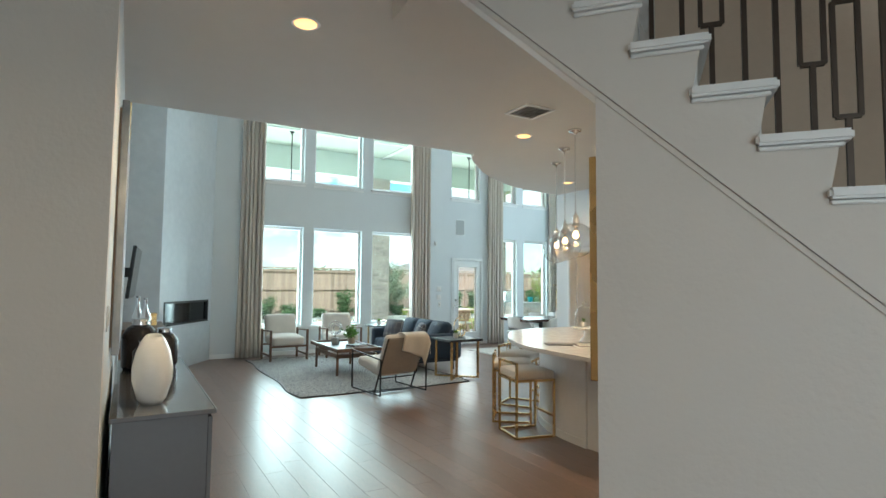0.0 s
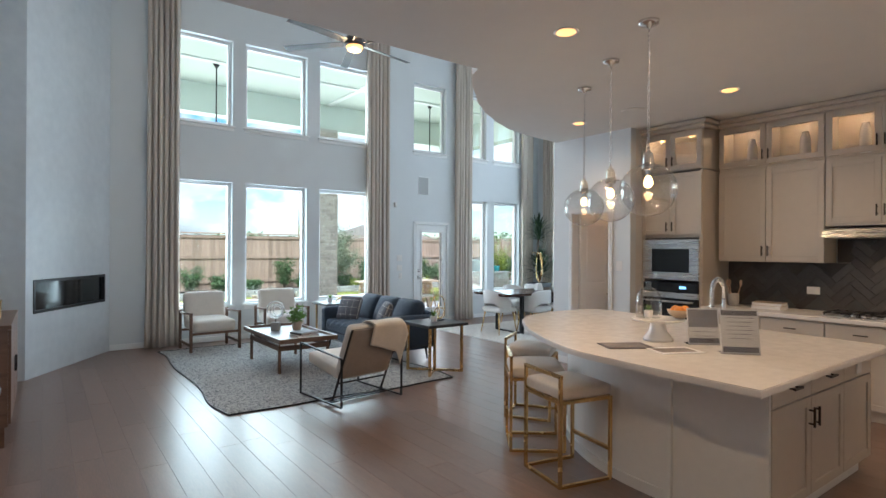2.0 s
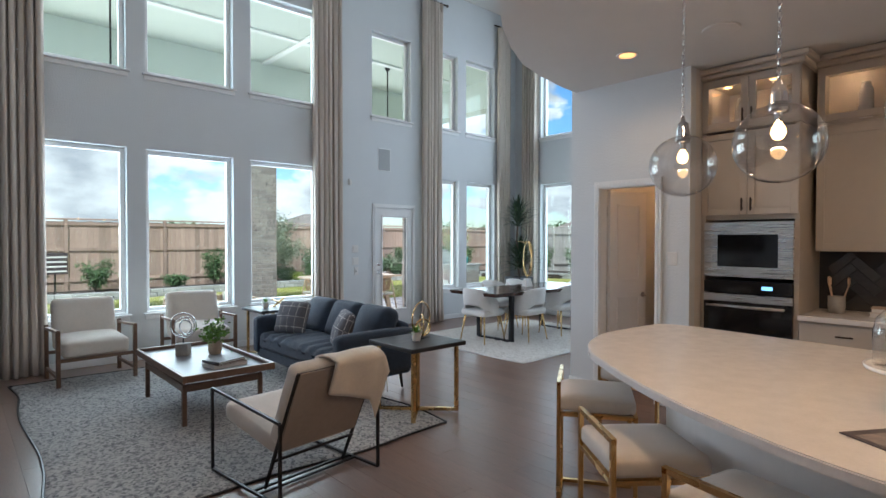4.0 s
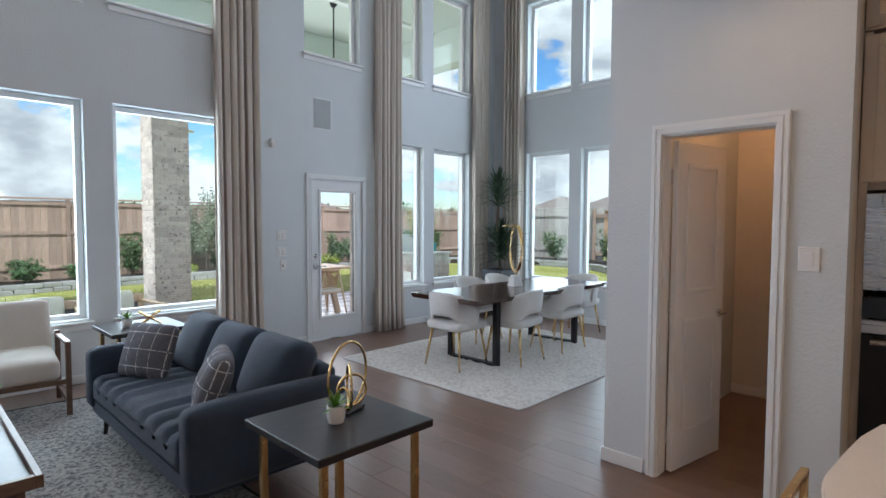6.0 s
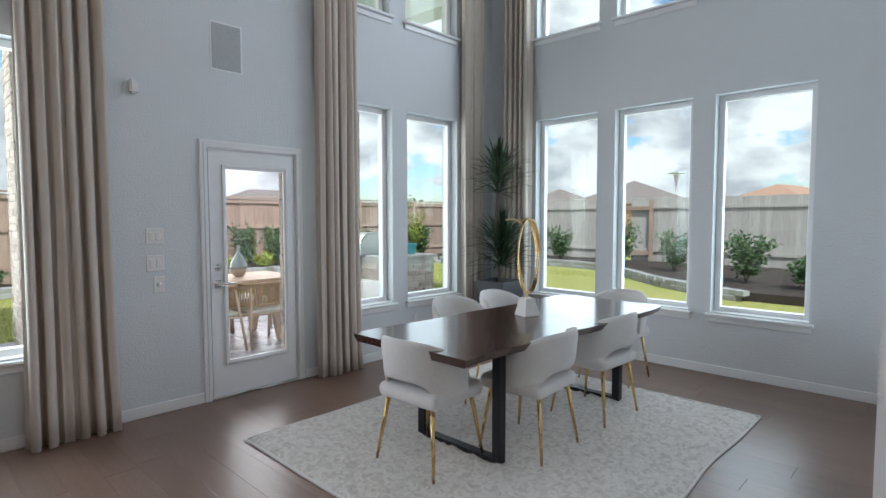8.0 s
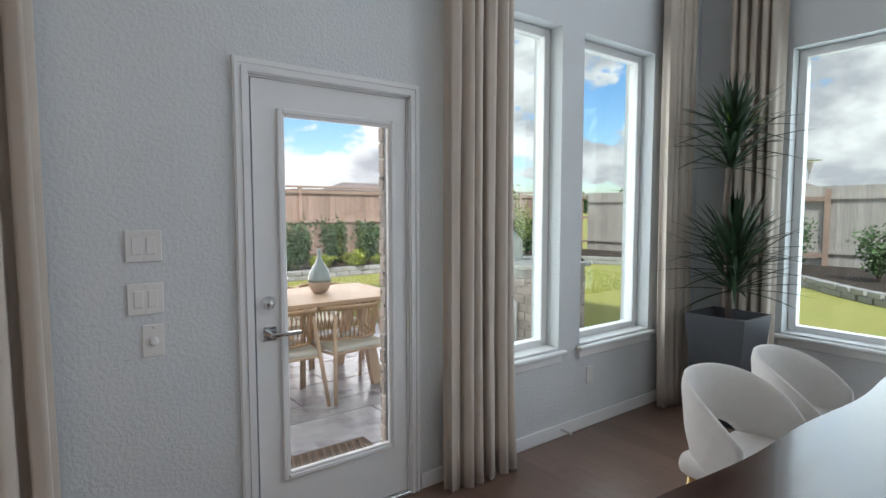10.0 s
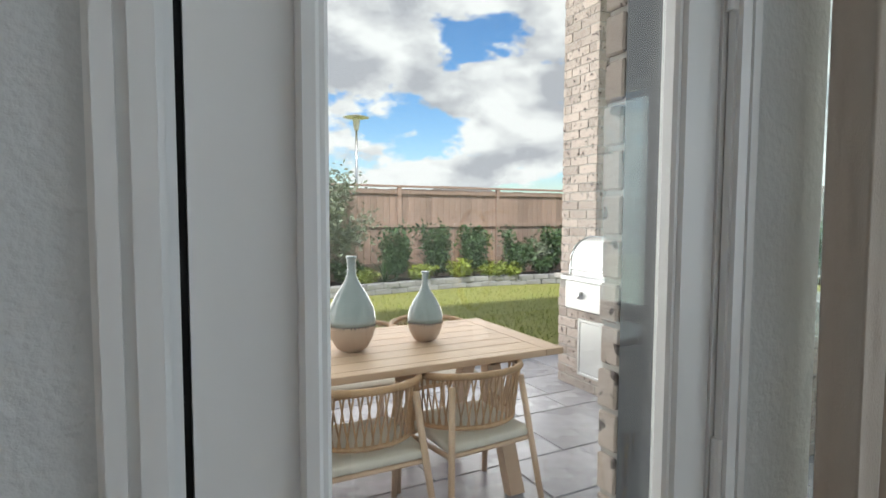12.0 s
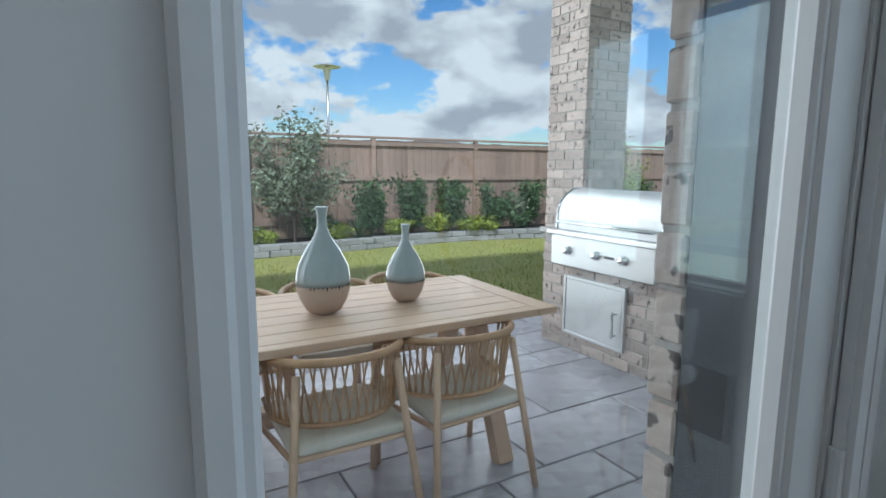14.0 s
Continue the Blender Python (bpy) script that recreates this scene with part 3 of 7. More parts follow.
curtain(pose(2.31, 10.61, 0), 0.46, 5.78, 6, 1)
curtain(pose(6.08, 10.61, 0), 0.50, 5.78, 6, 2)
curtain(pose(8.23, 10.61, 0), 0.46, 5.78, 6, 3)
curtain(pose(10.17, 10.61, 0), 0.34, 5.78, 5, 4)
curtain(pose(10.54, 10.25, 0, 0, 0, -90), 0.36, 5.78, 5, 5)

# fireplace insert
f = thing("fireplace", pose(0.67, 9.15, 0, 0, 0, 58.7), "long black linear electric fireplace set in plaster", "fireplace")
bm = bmesh.new()
ring(bm, 0.132, 1.698, 0.742, 1.138, 0.035, -0.008, 0.05, 0.003)
part("frame", bm, M_BLACK, f)
part("firebox", boxes((0.15, 1.68, 0.17, 0.2, 0.76, 1.12), (0.15, 1.68, 0.05, 0.18, 0.745, 0.76), (0.15, 1.68, 0.05, 0.18, 1.12, 1.135), (0.133, 0.15, 0.05, 0.18, 0.745, 1.135), (1.68, 1.697, 0.05, 0.18, 0.745, 1.135)), M_BLACK, f)
part("glass_front", boxes((0.165, 1.665, 0.03, 0.036, 0.775, 1.105)), M_SCREEN, f)
part("ember_bed", boxes((0.17, 1.66, 0.06, 0.15, 0.76, 0.80), bevel=0.01), M_CONC, f)

# woven living room rug


def rug(name, m, w, d, material, label, wave, seed, fuzz):
    r = thing(name, m, label, "rug")
    bm = bmesh.new()
    nx, ny = int(w / 0.035), int(d / 0.035)
    g = []
    for j in range(ny + 1):
        row = []
        for i in range(nx + 1):
            x, y = (i / nx - 0.5) * w, (j / ny - 0.5) * d
            e = noise.noise(Vector((x * 1.3, y * 1.3, seed)))
            fx = wave * noise.noise(Vector((y * 1.1, seed, 0))) * (2 * i / nx - 1)
            fy = wave * noise.noise(Vector((x * 1.1, 0, seed))) * (2 * j / ny - 1)
            edge = min(i, nx - i, j, ny - j)
            z = 0.003 if edge == 0 else 0.012 + 0.003 * e + random.uniform(0, fuzz)
            row.append(bm.verts.new((x + fx, y + fy, z)))
        g.append(row)
    for p, q in zip(g, g[1:]):
        for i in range(nx):
            bm.faces.new((p[i], p[i + 1], q[i + 1], q[i]))
    part("woven_surface", bm, material, r, smooth=True)
    bm = bmesh.new()
    e = [(-w / 2, -d / 2), (w / 2, -d / 2), (w / 2, d / 2), (-w / 2, d / 2)]
    for a, b in zip(e, e[1:] + e[:1]):
        pts = []
        for t in range(25):
            x, y = a[0] + (b[0] - a[0]) * t / 24, a[1] + (b[1] - a[1]) * t / 24
            fx = wave * noise.noise(Vector((y * 1.1, seed, 0))) * (2 * x / w)
            fy = wave * noise.noise(Vector((x * 1.1, 0, seed))) * (2 * y / d)
            pts.append((x + fx, y + fy, 0.007))
        sweep(bm, pts, 0.009, 6)
    part("binding", bm, M_BLACK if material is M_RUG else M_WHITECLOTH, r)
    return r


def rug_material(name, dark, light, scale, lo, hi, bump):
    m = mat(name, light, 0.95, bump=bump, bscale=scale * 3, sheen=0.2)
    n, l = m.node_tree.nodes, m.node_tree.links
    co, vo, rp = n.new("ShaderNodeTexCoord"), n.new("ShaderNodeTexVoronoi"), n.new("ShaderNodeValToRGB")
    vo.inputs["Scale"].default_value = scale
    no, mx = n.new("ShaderNodeTexNoise"), n.new("ShaderNodeMix")
    no.inputs["Scale"].default_value, no.inputs["Detail"].default_value = scale * 0.5, 6
    mx.data_type = "RGBA"
    l.new(co.outputs["Object"], vo.inputs["Vector"])
    l.new(co.outputs["Object"], no.inputs["Vector"])
    mx.inputs["Factor"].default_value = 0.5
    l.new(vo.outputs["Color"], mx.inputs["A"])
    l.new(no.outputs["Color"], mx.inputs["B"])
    bw = n.new("ShaderNodeRGBToBW")
    l.new(mx.outputs["Result"], bw.inputs["Color"])
    l.new(bw.outputs["Val"], rp.inputs["Fac"])
    rp.color_ramp.elements[0].position, rp.color_ramp.elements[1].position = lo, hi
    rp.color_ramp.elements[0].color, rp.color_ramp.elements[1].color = (*dark, 1), (*light, 1)
    l.new(rp.outputs["Color"], n["Principled BSDF"].inputs["Base Color"])
    return m


M_RUG = rug_material("speckled_wool", (0.07, 0.075, 0.085), (0.43, 0.42, 0.40), 60, 0.30, 0.58, 0.8)
M_SHAG = rug_material("white_shag", (0.50, 0.46, 0.41), (0.72, 0.69, 0.64), 40, 0.25, 0.6, 1.0)
rug("living_room_rug", pose(3.47, 8.32, 0), 2.57, 3.74, M_RUG, "cream and charcoal flecked wool rug with dark edge", 0.10, 3.0, 0.006)
rug("dining_rug", pose(8.27, 8.575, 0), 2.84, 2.38, M_SHAG, "white shaggy rug under the dining table", 0.05, 7.0, 0.02)

# sofa, facing -x: local x is forward, y runs along its length
s = thing("sofa", pose(4.755, 8.33, 0.015, 0, 0, 180) @ Matrix.Diagonal((1, 0.90, 1, 1)), "charcoal upholstered three-seat sofa with tufted seat", "sofa")
bm = bmesh.new()
box(bm, -0.42, 0.42, -0.98, 0.98, 0.15, 0.27, bevel=0.02, seg=3)
part("base", bm, M_SOFA, s)
for y in (-0.96, 0.96):
    bm = bmesh.new()
    cushion(bm, 0.90, 0.17, 0.42, 0.06, Matrix.Translation((0.0, y, 0.40)), 0.01)
    part("arm", bm, M_SOFA, s, smooth=True)
bm = bmesh.new()
cushion(bm, 0.16, 1.80, 0.46, 0.06, Matrix.Translation((-0.37, 0, 0.43)) @ pose(0, 0, 0, 0, -8, 0), 0.0)
part("back", bm, M_SOFA, s, smooth=True)
bm = bmesh.new()
cushion(bm, 0.72, 1.76, 0.19, 0.06, Matrix.Translation((0.08, 0, 0.345)), 0.02, cuts=48, tuft=9)
part("seat_cushion", bm, M_SOFA, s, "channel-tufted charcoal seat", True)
for i in range(3):
    bm = bmesh.new()
    cushion(bm, 0.44, 0.57, 0.20, 0.085, Matrix.Translation((-0.22, -0.585 + 0.585 * i, 0.59)) @ pose(0, 0, 0, 0, 66, 0), 0.045, cuts=10)
    part("back_cushion", bm, M_SOFA, s, smooth=True)
for x in (-0.36, 0.36):
    for y in (-0.9, 0.9):
        bm = bmesh.new()
        rod(bm, (x, y, 0.0), (x * 0.96, y * 0.98, 0.16), 0.012, 0.02)
        part("leg", bm, M_BLACK, s)


def plaid():
    m = mat("plaid_pillow_cloth", (0.13, 0.13, 0.145), 0.95, var=0.25, scale=30, bump=0.3, bscale=400)
    n, l = m.node_tree.nodes, m.node_tree.links
    b = n["Principled BSDF"]
    base = b.inputs["Base Color"].links[0].from_socket
    co, mp = n.new("ShaderNodeTexCoord"), n.new("ShaderNodeMapping")
    l.new(co.outputs["Object"], mp.inputs["Vector"])
    sep = n.new("ShaderNodeSeparateXYZ")
    l.new(mp.outputs["Vector"], sep.inputs["Vector"])
    lines = []
    for ax, per in (("X", 0.115), ("Y", 0.095)):
        a, fr, cmp = n.new("ShaderNodeMath"), n.new("ShaderNodeMath"), n.new("ShaderNodeMath")
        a.operation, fr.operation, cmp.operation = "DIVIDE", "FRACT", "LESS_THAN"
        a.inputs[1].default_value, cmp.inputs[1].default_value = per, 0.05
        l.new(sep.outputs[ax], a.inputs[0])
        l.new(a.outputs[0], fr.inputs[0])
        l.new(fr.outputs[0], cmp.inputs[0])
        lines.append(cmp)
    mx = n.new("ShaderNodeMath")
    mx.operation = "MAXIMUM"
    l.new(lines[0].outputs[0], mx.inputs[0])
    l.new(lines[1].outputs[0], mx.inputs[1])
    wv, gt, mu = n.new("ShaderNodeTexNoise"), n.new("ShaderNodeMath"), n.new("ShaderNodeMath")
    wv.inputs["Scale"].default_value = 55
    gt.operation, mu.operation = "GREATER_THAN", "MULTIPLY"
    gt.inputs[1].default_value = 0.44
    l.new(co.outputs["Object"], wv.inputs["Vector"])
    l.new(wv.outputs["Fac"], gt.inputs[0])
    l.new(mx.outputs[0], mu.inputs[0])
    l.new(gt.outputs[0], mu.inputs[1])
    mix = n.new("ShaderNodeMix")
    mix.data_type = "RGBA"
    mix.inputs["B"].default_value = (0.62, 0.60, 0.57, 1)
    l.new(mu.outputs[0], mix.inputs["Factor"])
    l.new(base, mix.inputs["A"])
    l.new(mix.outputs["Result"], b.inputs["Base Color"])
    return m


M_PLAID = plaid()
for y, yaw in ((8.86, 205), (7.81, 158)):
    p = thing("throw_pillow", pose(4.60, y, 0.62) @ pose(0, 0, 0, 0, 0, yaw) @ pose(0, 0, 0, 0, 68, 0), "dark grey plaid throw pillow leaning on the sofa", "pillow", "plaid pillows")
    bm = bmesh.new()
    cushion(bm, 0.37, 0.40, 0.085, 0.04, None, 0.05, cuts=10)
    part("cover", bm, M_PLAID, p, smooth=True)

# coffee table
c = thing("coffee_table", pose(3.43, 8.30, 0.015), "wooden coffee table with grey tray top and slim legs", "coffee table")
part("top", boxes((-0.34, 0.34, -0.68, 0.68, 0.385, 0.405), bevel=0.003), M_TRAY, c, "grey tray top")
bm = bmesh.new()
for r in ((-0.37, -0.34, -0.71, 0.71), (0.34, 0.37, -0.71, 0.71), (-0.34, 0.34, -0.71, -0.68), (-0.34, 0.34, 0.68, 0.71)):
    box(bm, *r, 0.38, 0.435, bevel=0.003)
part("rim", bm, M_WALNUT, c)
for x in (-0.31, 0.31):
    for y in (-0.54, 0.54):
        part("leg", boxes((x - 0.017, x + 0.017, y - 0.017, y + 0.017, 0, 0.33), bevel=0.003), M_WALNUT, c)
        part("peg", boxes((x - 0.008, x + 0.008, y - 0.008, y + 0.008, 0.33, 0.385)), M_WALNUT, c)
for y in (-0.54, 0.54):
    part("rail", boxes((-0.31, 0.31, y - 0.012, y + 0.012, 0.27, 0.33), bevel=0.003), M_WALNUT, c)
for x in (-0.31, 0.31):
    part("rail", boxes((x - 0.012, x + 0.012, -0.54, 0.54, 0.27, 0.33), bevel=0.003), M_WALNUT, c)
CT = 0.42
for i, (dx, m_, w_, h_) in enumerate(((0, M_PAPER, 0.30, 0.025), (0.01, M_WALNUT, 0.28, 0.012), (-0.01, M_SOFA, 0.27, 0.02))):
    z0 = CT + sum((0.025, 0.012, 0.02)[:i])
    b = thing("book", pose(3.50 + dx, 7.92, z0, 0, 0, 8 + 6 * i), ("pale hardback book lying flat", "thin brown book in a pile", "blue-grey photo book on a pile")[i], "book", "books on the coffee table")
    part("page_block", boxes((-w_ / 2 + 0.006, w_ / 2 - 0.004, -0.10, 0.10, 0.003, h_ - 0.003)), M_PAPER, b)
    part("cover", boxes((-w_ / 2, w_ / 2, -0.105, 0.105, h_ - 0.003, h_), (-w_ / 2, w_ / 2, -0.105, 0.105, 0, 0.003), (-w_ / 2, -w_ / 2 + 0.004, -0.105, 0.105, 0.003, h_ - 0.003)), (M_PAPER, M_WALNUT, M_TRAY)[i], b)


def leaf_tuft(bm, c, n, length, width, droop, seed, up=0.5):
    """Sword leaves from one point."""
    rnd = random.Random(seed)
    for i in range(n):
        a = i * 2.39996 + rnd.uniform(-0.2, 0.2)
        e = up * (1 - (i / n)) ** 0.7 * 1.45 + rnd.uniform(-0.12, 0.12) - 0.15
        L = length * rnd.uniform(0.75, 1.1)
        d = Vector((math.cos(a) * math.cos(e), math.sin(a) * math.cos(e), math.sin(e)))
        sd = Vector((-math.sin(a), math.cos(a), 0))
        prev = None
        for t in range(5):
            u = t / 4
            p = Vector(c) + d * (L * u) + Vector((0, 0, -droop * L * u * u))
            w = width * (0.55 + 0.9 * u) * (1 - u) ** 0.6 if t < 4 else 0.0008
            fold = Vector((0, 0, w * 0.35))
            cur = (bm.verts.new(p - sd * w + fold), bm.verts.new(p), bm.verts.new(p + sd * w + fold))
            if prev:
                bm.faces.new((prev[0], prev[1], cur[1], cur[0]))
                bm.faces.new((prev[1], prev[2], cur[2], cur[1]))
            prev = cur


def leaf_cloud(bm, n, place, size, seed):
    """Small folded leaves; place(rnd) gives a centre."""
    rnd = random.Random(seed)
    for _ in range(n):
        p = Vector(place(rnd))
        a = Vector((rnd.gauss(0, 1), rnd.gauss(0, 1), rnd.gauss(0, 0.7))).normalized()
        b = a.cross(Vector((rnd.gauss(0, 1), rnd.gauss(0, 1), rnd.gauss(0, 1)))).normalized()
        k = size * rnd.uniform(0.6, 1.3)
        v = [bm.verts.new(p + q) for q in (-a * k, b * k * 0.45, a * k, -b * k * 0.45)]
        bm.faces.new(v)


def pot_plant(name, m, pot_h, pot_r, pot_mat, leafy, label, seed):
    t = thing(name, m, label, "plant")
    bm = bmesh.new()
    lathe(bm, [(pot_r * 0.8, 0), (pot_r * 0.95, pot_h * 0.3), (pot_r, pot_h), (pot_r * 0.88, pot_h), (pot_r * 0.85, pot_h * 0.85)], 20)
    part("pot", bm, pot_mat, t, smooth=False)
    bm = bmesh.new()
    leafy(bm, pot_h * 0.9, seed)
    part("foliage", bm, M_FRESH, t)
    return t


pot_plant("potted_plant", pose(3.60, 8.44, CT), 0.125, 0.065, M_TANPOT,
          lambda bm, z, s: leaf_cloud(bm, 420, lambda r: (r.gauss(0, 0.055), r.gauss(0, 0.055), z + 0.09 + r.gauss(0, 0.05)), 0.024, s), "small leafy green plant in a tan pot", 3)


def rings(name, m, base_h, rows, metal, base_mat, label):
    t = thing(name, m, label, "sculpture")
    if base_h:
        bm = bmesh.new()
        box(bm, -0.055, 0.055, -0.055, 0.055, 0, base_h, bevel=0.006)
        part("base", bm, base_mat, t)
        bm = bmesh.new()
        rod(bm, (0, 0, base_h), (0, 0, base_h + 0.05), 0.006)
        part("post", bm, M_BLACK, t)
    else:
        part("base", boxes((-0.07, 0.07, -0.05, 0.05, 0, 0.012), bevel=0.003), M_BLACK, t)
    for r, z, yaw, tilt, dx in rows:
        bm = bmesh.new()
        sweep(bm, [Matrix.Translation((dx, 0, z)) @ pose(0, 0, 0, 0, tilt, yaw) @ Vector((r * math.cos(k * 0.19635), 0, r * math.sin(k * 0.19635))) for k in range(32)], 0.0065, 8, True)
        part("ring", bm, metal, t, smooth=True)
    return t


rings("ring_sculpture", pose(3.36, 8.58, CT, 0, 0, -35), 0.11, ((0.115, 0.275, 0, 0, 0), (0.085, 0.265, 25, 10, 0.01), (0.065, 0.26, -20, 15, 0.02)), M_CHROME, M_CONC, "silver ring sculpture on a grey stone block")

# two end tables
for (m_, lab) in ((pose(4.763, 6.855, 0.012), "square black-topped end table with brass base beside the sofa"), (pose(4.88, 9.95, 0), "square black-topped end table with brass base near the window")):
    t = thing("end_table", m_, lab, "end table", "pair of end tables")
    part("top", boxes((-0.30, 0.30, -0.30, 0.30, 0.575, 0.61), bevel=0.004), M_DARKTOP, t)
    for a, b in (((-0.24, 0.24), (0, 0)), ((-0.24, -0.24), (0, 0)), ((0.24, -0.24), (0, 0))):
        bm = bmesh.new()
        box(bm, a[0] - 0.015, a[0] + 0.015, a[1] - 0.015, a[1] + 0.015, 0.0, 0.575, bevel=0.003)
        part("leg", bm, M_GOLD, t)
        bm = bmesh.new()
        bar(bm, (a[0], a[1], 0.014), (b[0], b[1], 0.014), 0.028)
        part("foot_bar", bm, M_GOLD, t)
    part("post", boxes((-0.015, 0.015, -0.015, 0.015, 0.028, 0.575)), M_GOLD, t)
ET = 0.612
rings("ring_sculpture", pose(4.86, 6.92, ET + 0.012, 0, 0, 20), 0, ((0.155, 0.165, 0, 0, 0), (0.10, 0.11, 40, 8, 0.01), (0.075, 0.085, -30, -10, 0.03), (0.05, 0.06, 70, 0, -0.03)), M_GOLD, M_GOLD, "brass interlocking ring sculpture on a small black base")


def succulent(bm, z, s):
    leaf_tuft(bm, (0, 0, z), 26, 0.085, 0.011, 0.1, s, 1.0)


pot_plant("succulent", pose(4.73, 6.83, ET + 0.012), 0.075, 0.042, M_WHITE, succulent, "small green succulent in a white pot", 5)
pot_plant("succulent", pose(4.76, 9.92, ET), 0.075, 0.042, M_WHITE, succulent, "small green succulent in a white pot by the window", 6)
k = thing("jack_ornament", pose(4.95, 9.95, ET + 0.055), "crossed brass rod ornament on the end table", "ornament")
for d in ((0.09, 0.03, 0.05), (-0.07, 0.06, 0.05), (0.02, -0.09, 0.05)):
    bm = bmesh.new()
    bar(bm, (-d[0], -d[1], -d[2]), d, 0.016)
    part("rod", bm, M_GOLD, k)

# armchairs with wooden frames, facing -y
for i, (x, y, a) in enumerate(((2.87, 10.10, 3), (3.99, 10.12, -4))):
    t = thing("armchair", pose(x, y, 0.0, 0, 0, a), "cream upholstered armchair with dark walnut frame", "armchair", "armchairs by the windows")
    bm = bmesh.new()
    cushion(bm, 0.60, 0.60, 0.18, 0.055, Matrix.Translation((0, -0.02, 0.38)) @ pose(0, 0, 0, 3, 0, 0), 0.02)
    part("seat", bm, M_CREAM, t, smooth=True)
    bm = bmesh.new()
    cushion(bm, 0.60, 0.13, 0.50, 0.05, Matrix.Translation((0, 0.27, 0.60)) @ pose(0, 0, 0, -14, 0, 0), 0.0)
    part("backrest", bm, M_CREAM, t, smooth=True)
    for sx in (-0.345, 0.345):
        for y0 in (-0.32, 0.28):
            part("leg", boxes((sx - 0.018, sx + 0.018, y0 - 0.022, y0 + 0.022, 0.0, 0.58), bevel=0.004), M_WALNUT, t)
        bm = bmesh.new()
        bar(bm, (sx, -0.34, 0.575), (sx, 0.30, 0.545), 0.035, 0.022)
        part("armrest", bm, M_WALNUT, t)
        part("side_rail", boxes((sx - 0.012, sx + 0.012, -0.32, 0.28, 0.10, 0.13)), M_WALNUT, t)
    for y0 in (-0.32, 0.28):
        part("cross_rail", boxes((-0.345, 0.345, y0 - 0.012, y0 + 0.012, 0.26, 0.295)), M_WALNUT, t)

# sled chair with thin black frame, seen from behind, facing +y
t = thing("sled_chair", pose(3.40, 6.42, 0.015, 0, 0, 7), "cream leather lounge chair on a thin black sled frame", "armchair")
for sx in (-0.36, 0.36):
    bm = bmesh.new()
    q = [(sx, -0.37, 0.012), (sx, 0.40, 0.012), (sx, 0.40, 0.53), (sx, -0.37, 0.47)]
    for a, b in zip(q, q[1:] + q[:1]):
        bar(bm, a, b, 0.016)
    part("side_frame", bm, M_BLACK, t)
    bm = bmesh.new()
    bar(bm, (sx * 0.8, -0.10, 0.012), (sx * 0.8, -0.44, 0.74), 0.016)
    part("back_frame", bm, M_BLACK, t)
for y0 in (-0.08, -0.14):
    bm = bmesh.new()
    bar(bm, (-0.36, y0, 0.012), (0.36, y0, 0.012), 0.014)
    part("cross_bar", bm, M_BLACK, t)
bm = bmesh.new()
bar(bm, (-0.29, -0.20, 0.20), (0.29, -0.20, 0.20), 0.014)
part("back_rail", bm, M_BLACK, t)
bm = bmesh.new()
bar(bm, (-0.29, -0.44, 0.74), (0.29, -0.44, 0.74), 0.014)
part("back_rail", bm, M_BLACK, t)
bm = bmesh.new()
cushion(bm, 0.58, 0.62, 0.13, 0.045, Matrix.Translation((0, 0.09, 0.33)) @ pose(0, 0, 0, 9, 0, 0), 0.015)
part("seat", bm, M_CREAM, t, smooth=True)
bm = bmesh.new()
cushion(bm, 0.58, 0.11, 0.54, 0.04, Matrix.Translation((0, -0.275, 0.53)) @ pose(0, 0, 0, 24, 0, 0), 0.0)
part("backrest", bm, M_CREAM, t, smooth=True)
bm = bmesh.new()
box(bm, -0.285, 0.285, -0.008, 0.008, -0.27, 0.27, bevel=0.006, m=Matrix.Translation((0, -0.335, 0.50)) @ pose(0, 0, 0, 24, 0, 0))
part("back_shell", bm, M_TAUPE, t, "taupe leather back")

# throw blanket over the chair's back
th = thing("throw_blanket", pose(3.40, 6.42, 0.015, 0, 0, 7), "cream knitted throw draped over a chair back", "blanket")
bm = bmesh.new()
g = []
for j in range(31):
    v = j / 30
    row = []
    for i in range(19):
        u = i / 18
        s_ = (v - 0.42) * 0.86
        top = Vector((0.0, -0.405, 0.80))
        dn = Vector((0, 0.40, -0.91)).normalized()
        if abs(s_) < 0.07:
            p = top + Vector((0, s_ * 1.1, 0.0)) + Vector((0, 0, -abs(s_) * 0.3))
        elif s_ < 0:
            p = top + Vector((0, -0.077, -0.02)) + Vector((0, 0.40, -0.91)).normalized() * (-(s_ + 0.07)) * (0.75 + 0.5 * u)
        else:
            p = top + Vector((0, 0.077, -0.02)) + Vector((0, 0.40, -0.91)).normalized() * (s_ - 0.07)
        x = -0.08 + 0.44 * u - 0.06 * (v - 0.42) * (1 - u)
        p.x = x
        if u > 0.86:
            p.z -= (u - 0.86) * 0.9
        p.y += 0.012 * math.sin(9 * u + 5 * v) * (1 if s_ > 0 else -1)
        row.append(bm.verts.new(p))
    g.append(row)
for p, q in zip(g, g[1:]):
    for i in range(18):
        bm.faces.new((p[i], p[i + 1], q[i + 1], q[i]))
b = part("cloth", bm, M_THROW, th, smooth=True)
sm = b.modifiers.new("thickness", "SOLIDIFY")
sm.thickness = 0.016
sm.offset = 1
rnd = random.Random(4)
bm = bmesh.new()
for i in range(26):
    x = 0.34 + rnd.uniform(-0.02, 0.03)
    y0 = -0.47 + i * 0.011
    z0 = 0.60 + 0.006 * i
    rod(bm, (x, y0, z0), (x + rnd.uniform(-0.02, 0.02), y0 + rnd.uniform(-0.01, 0.01), z0 - 0.11), 0.003, 0.002, 5)
part("fringe", bm, M_THROW, th)

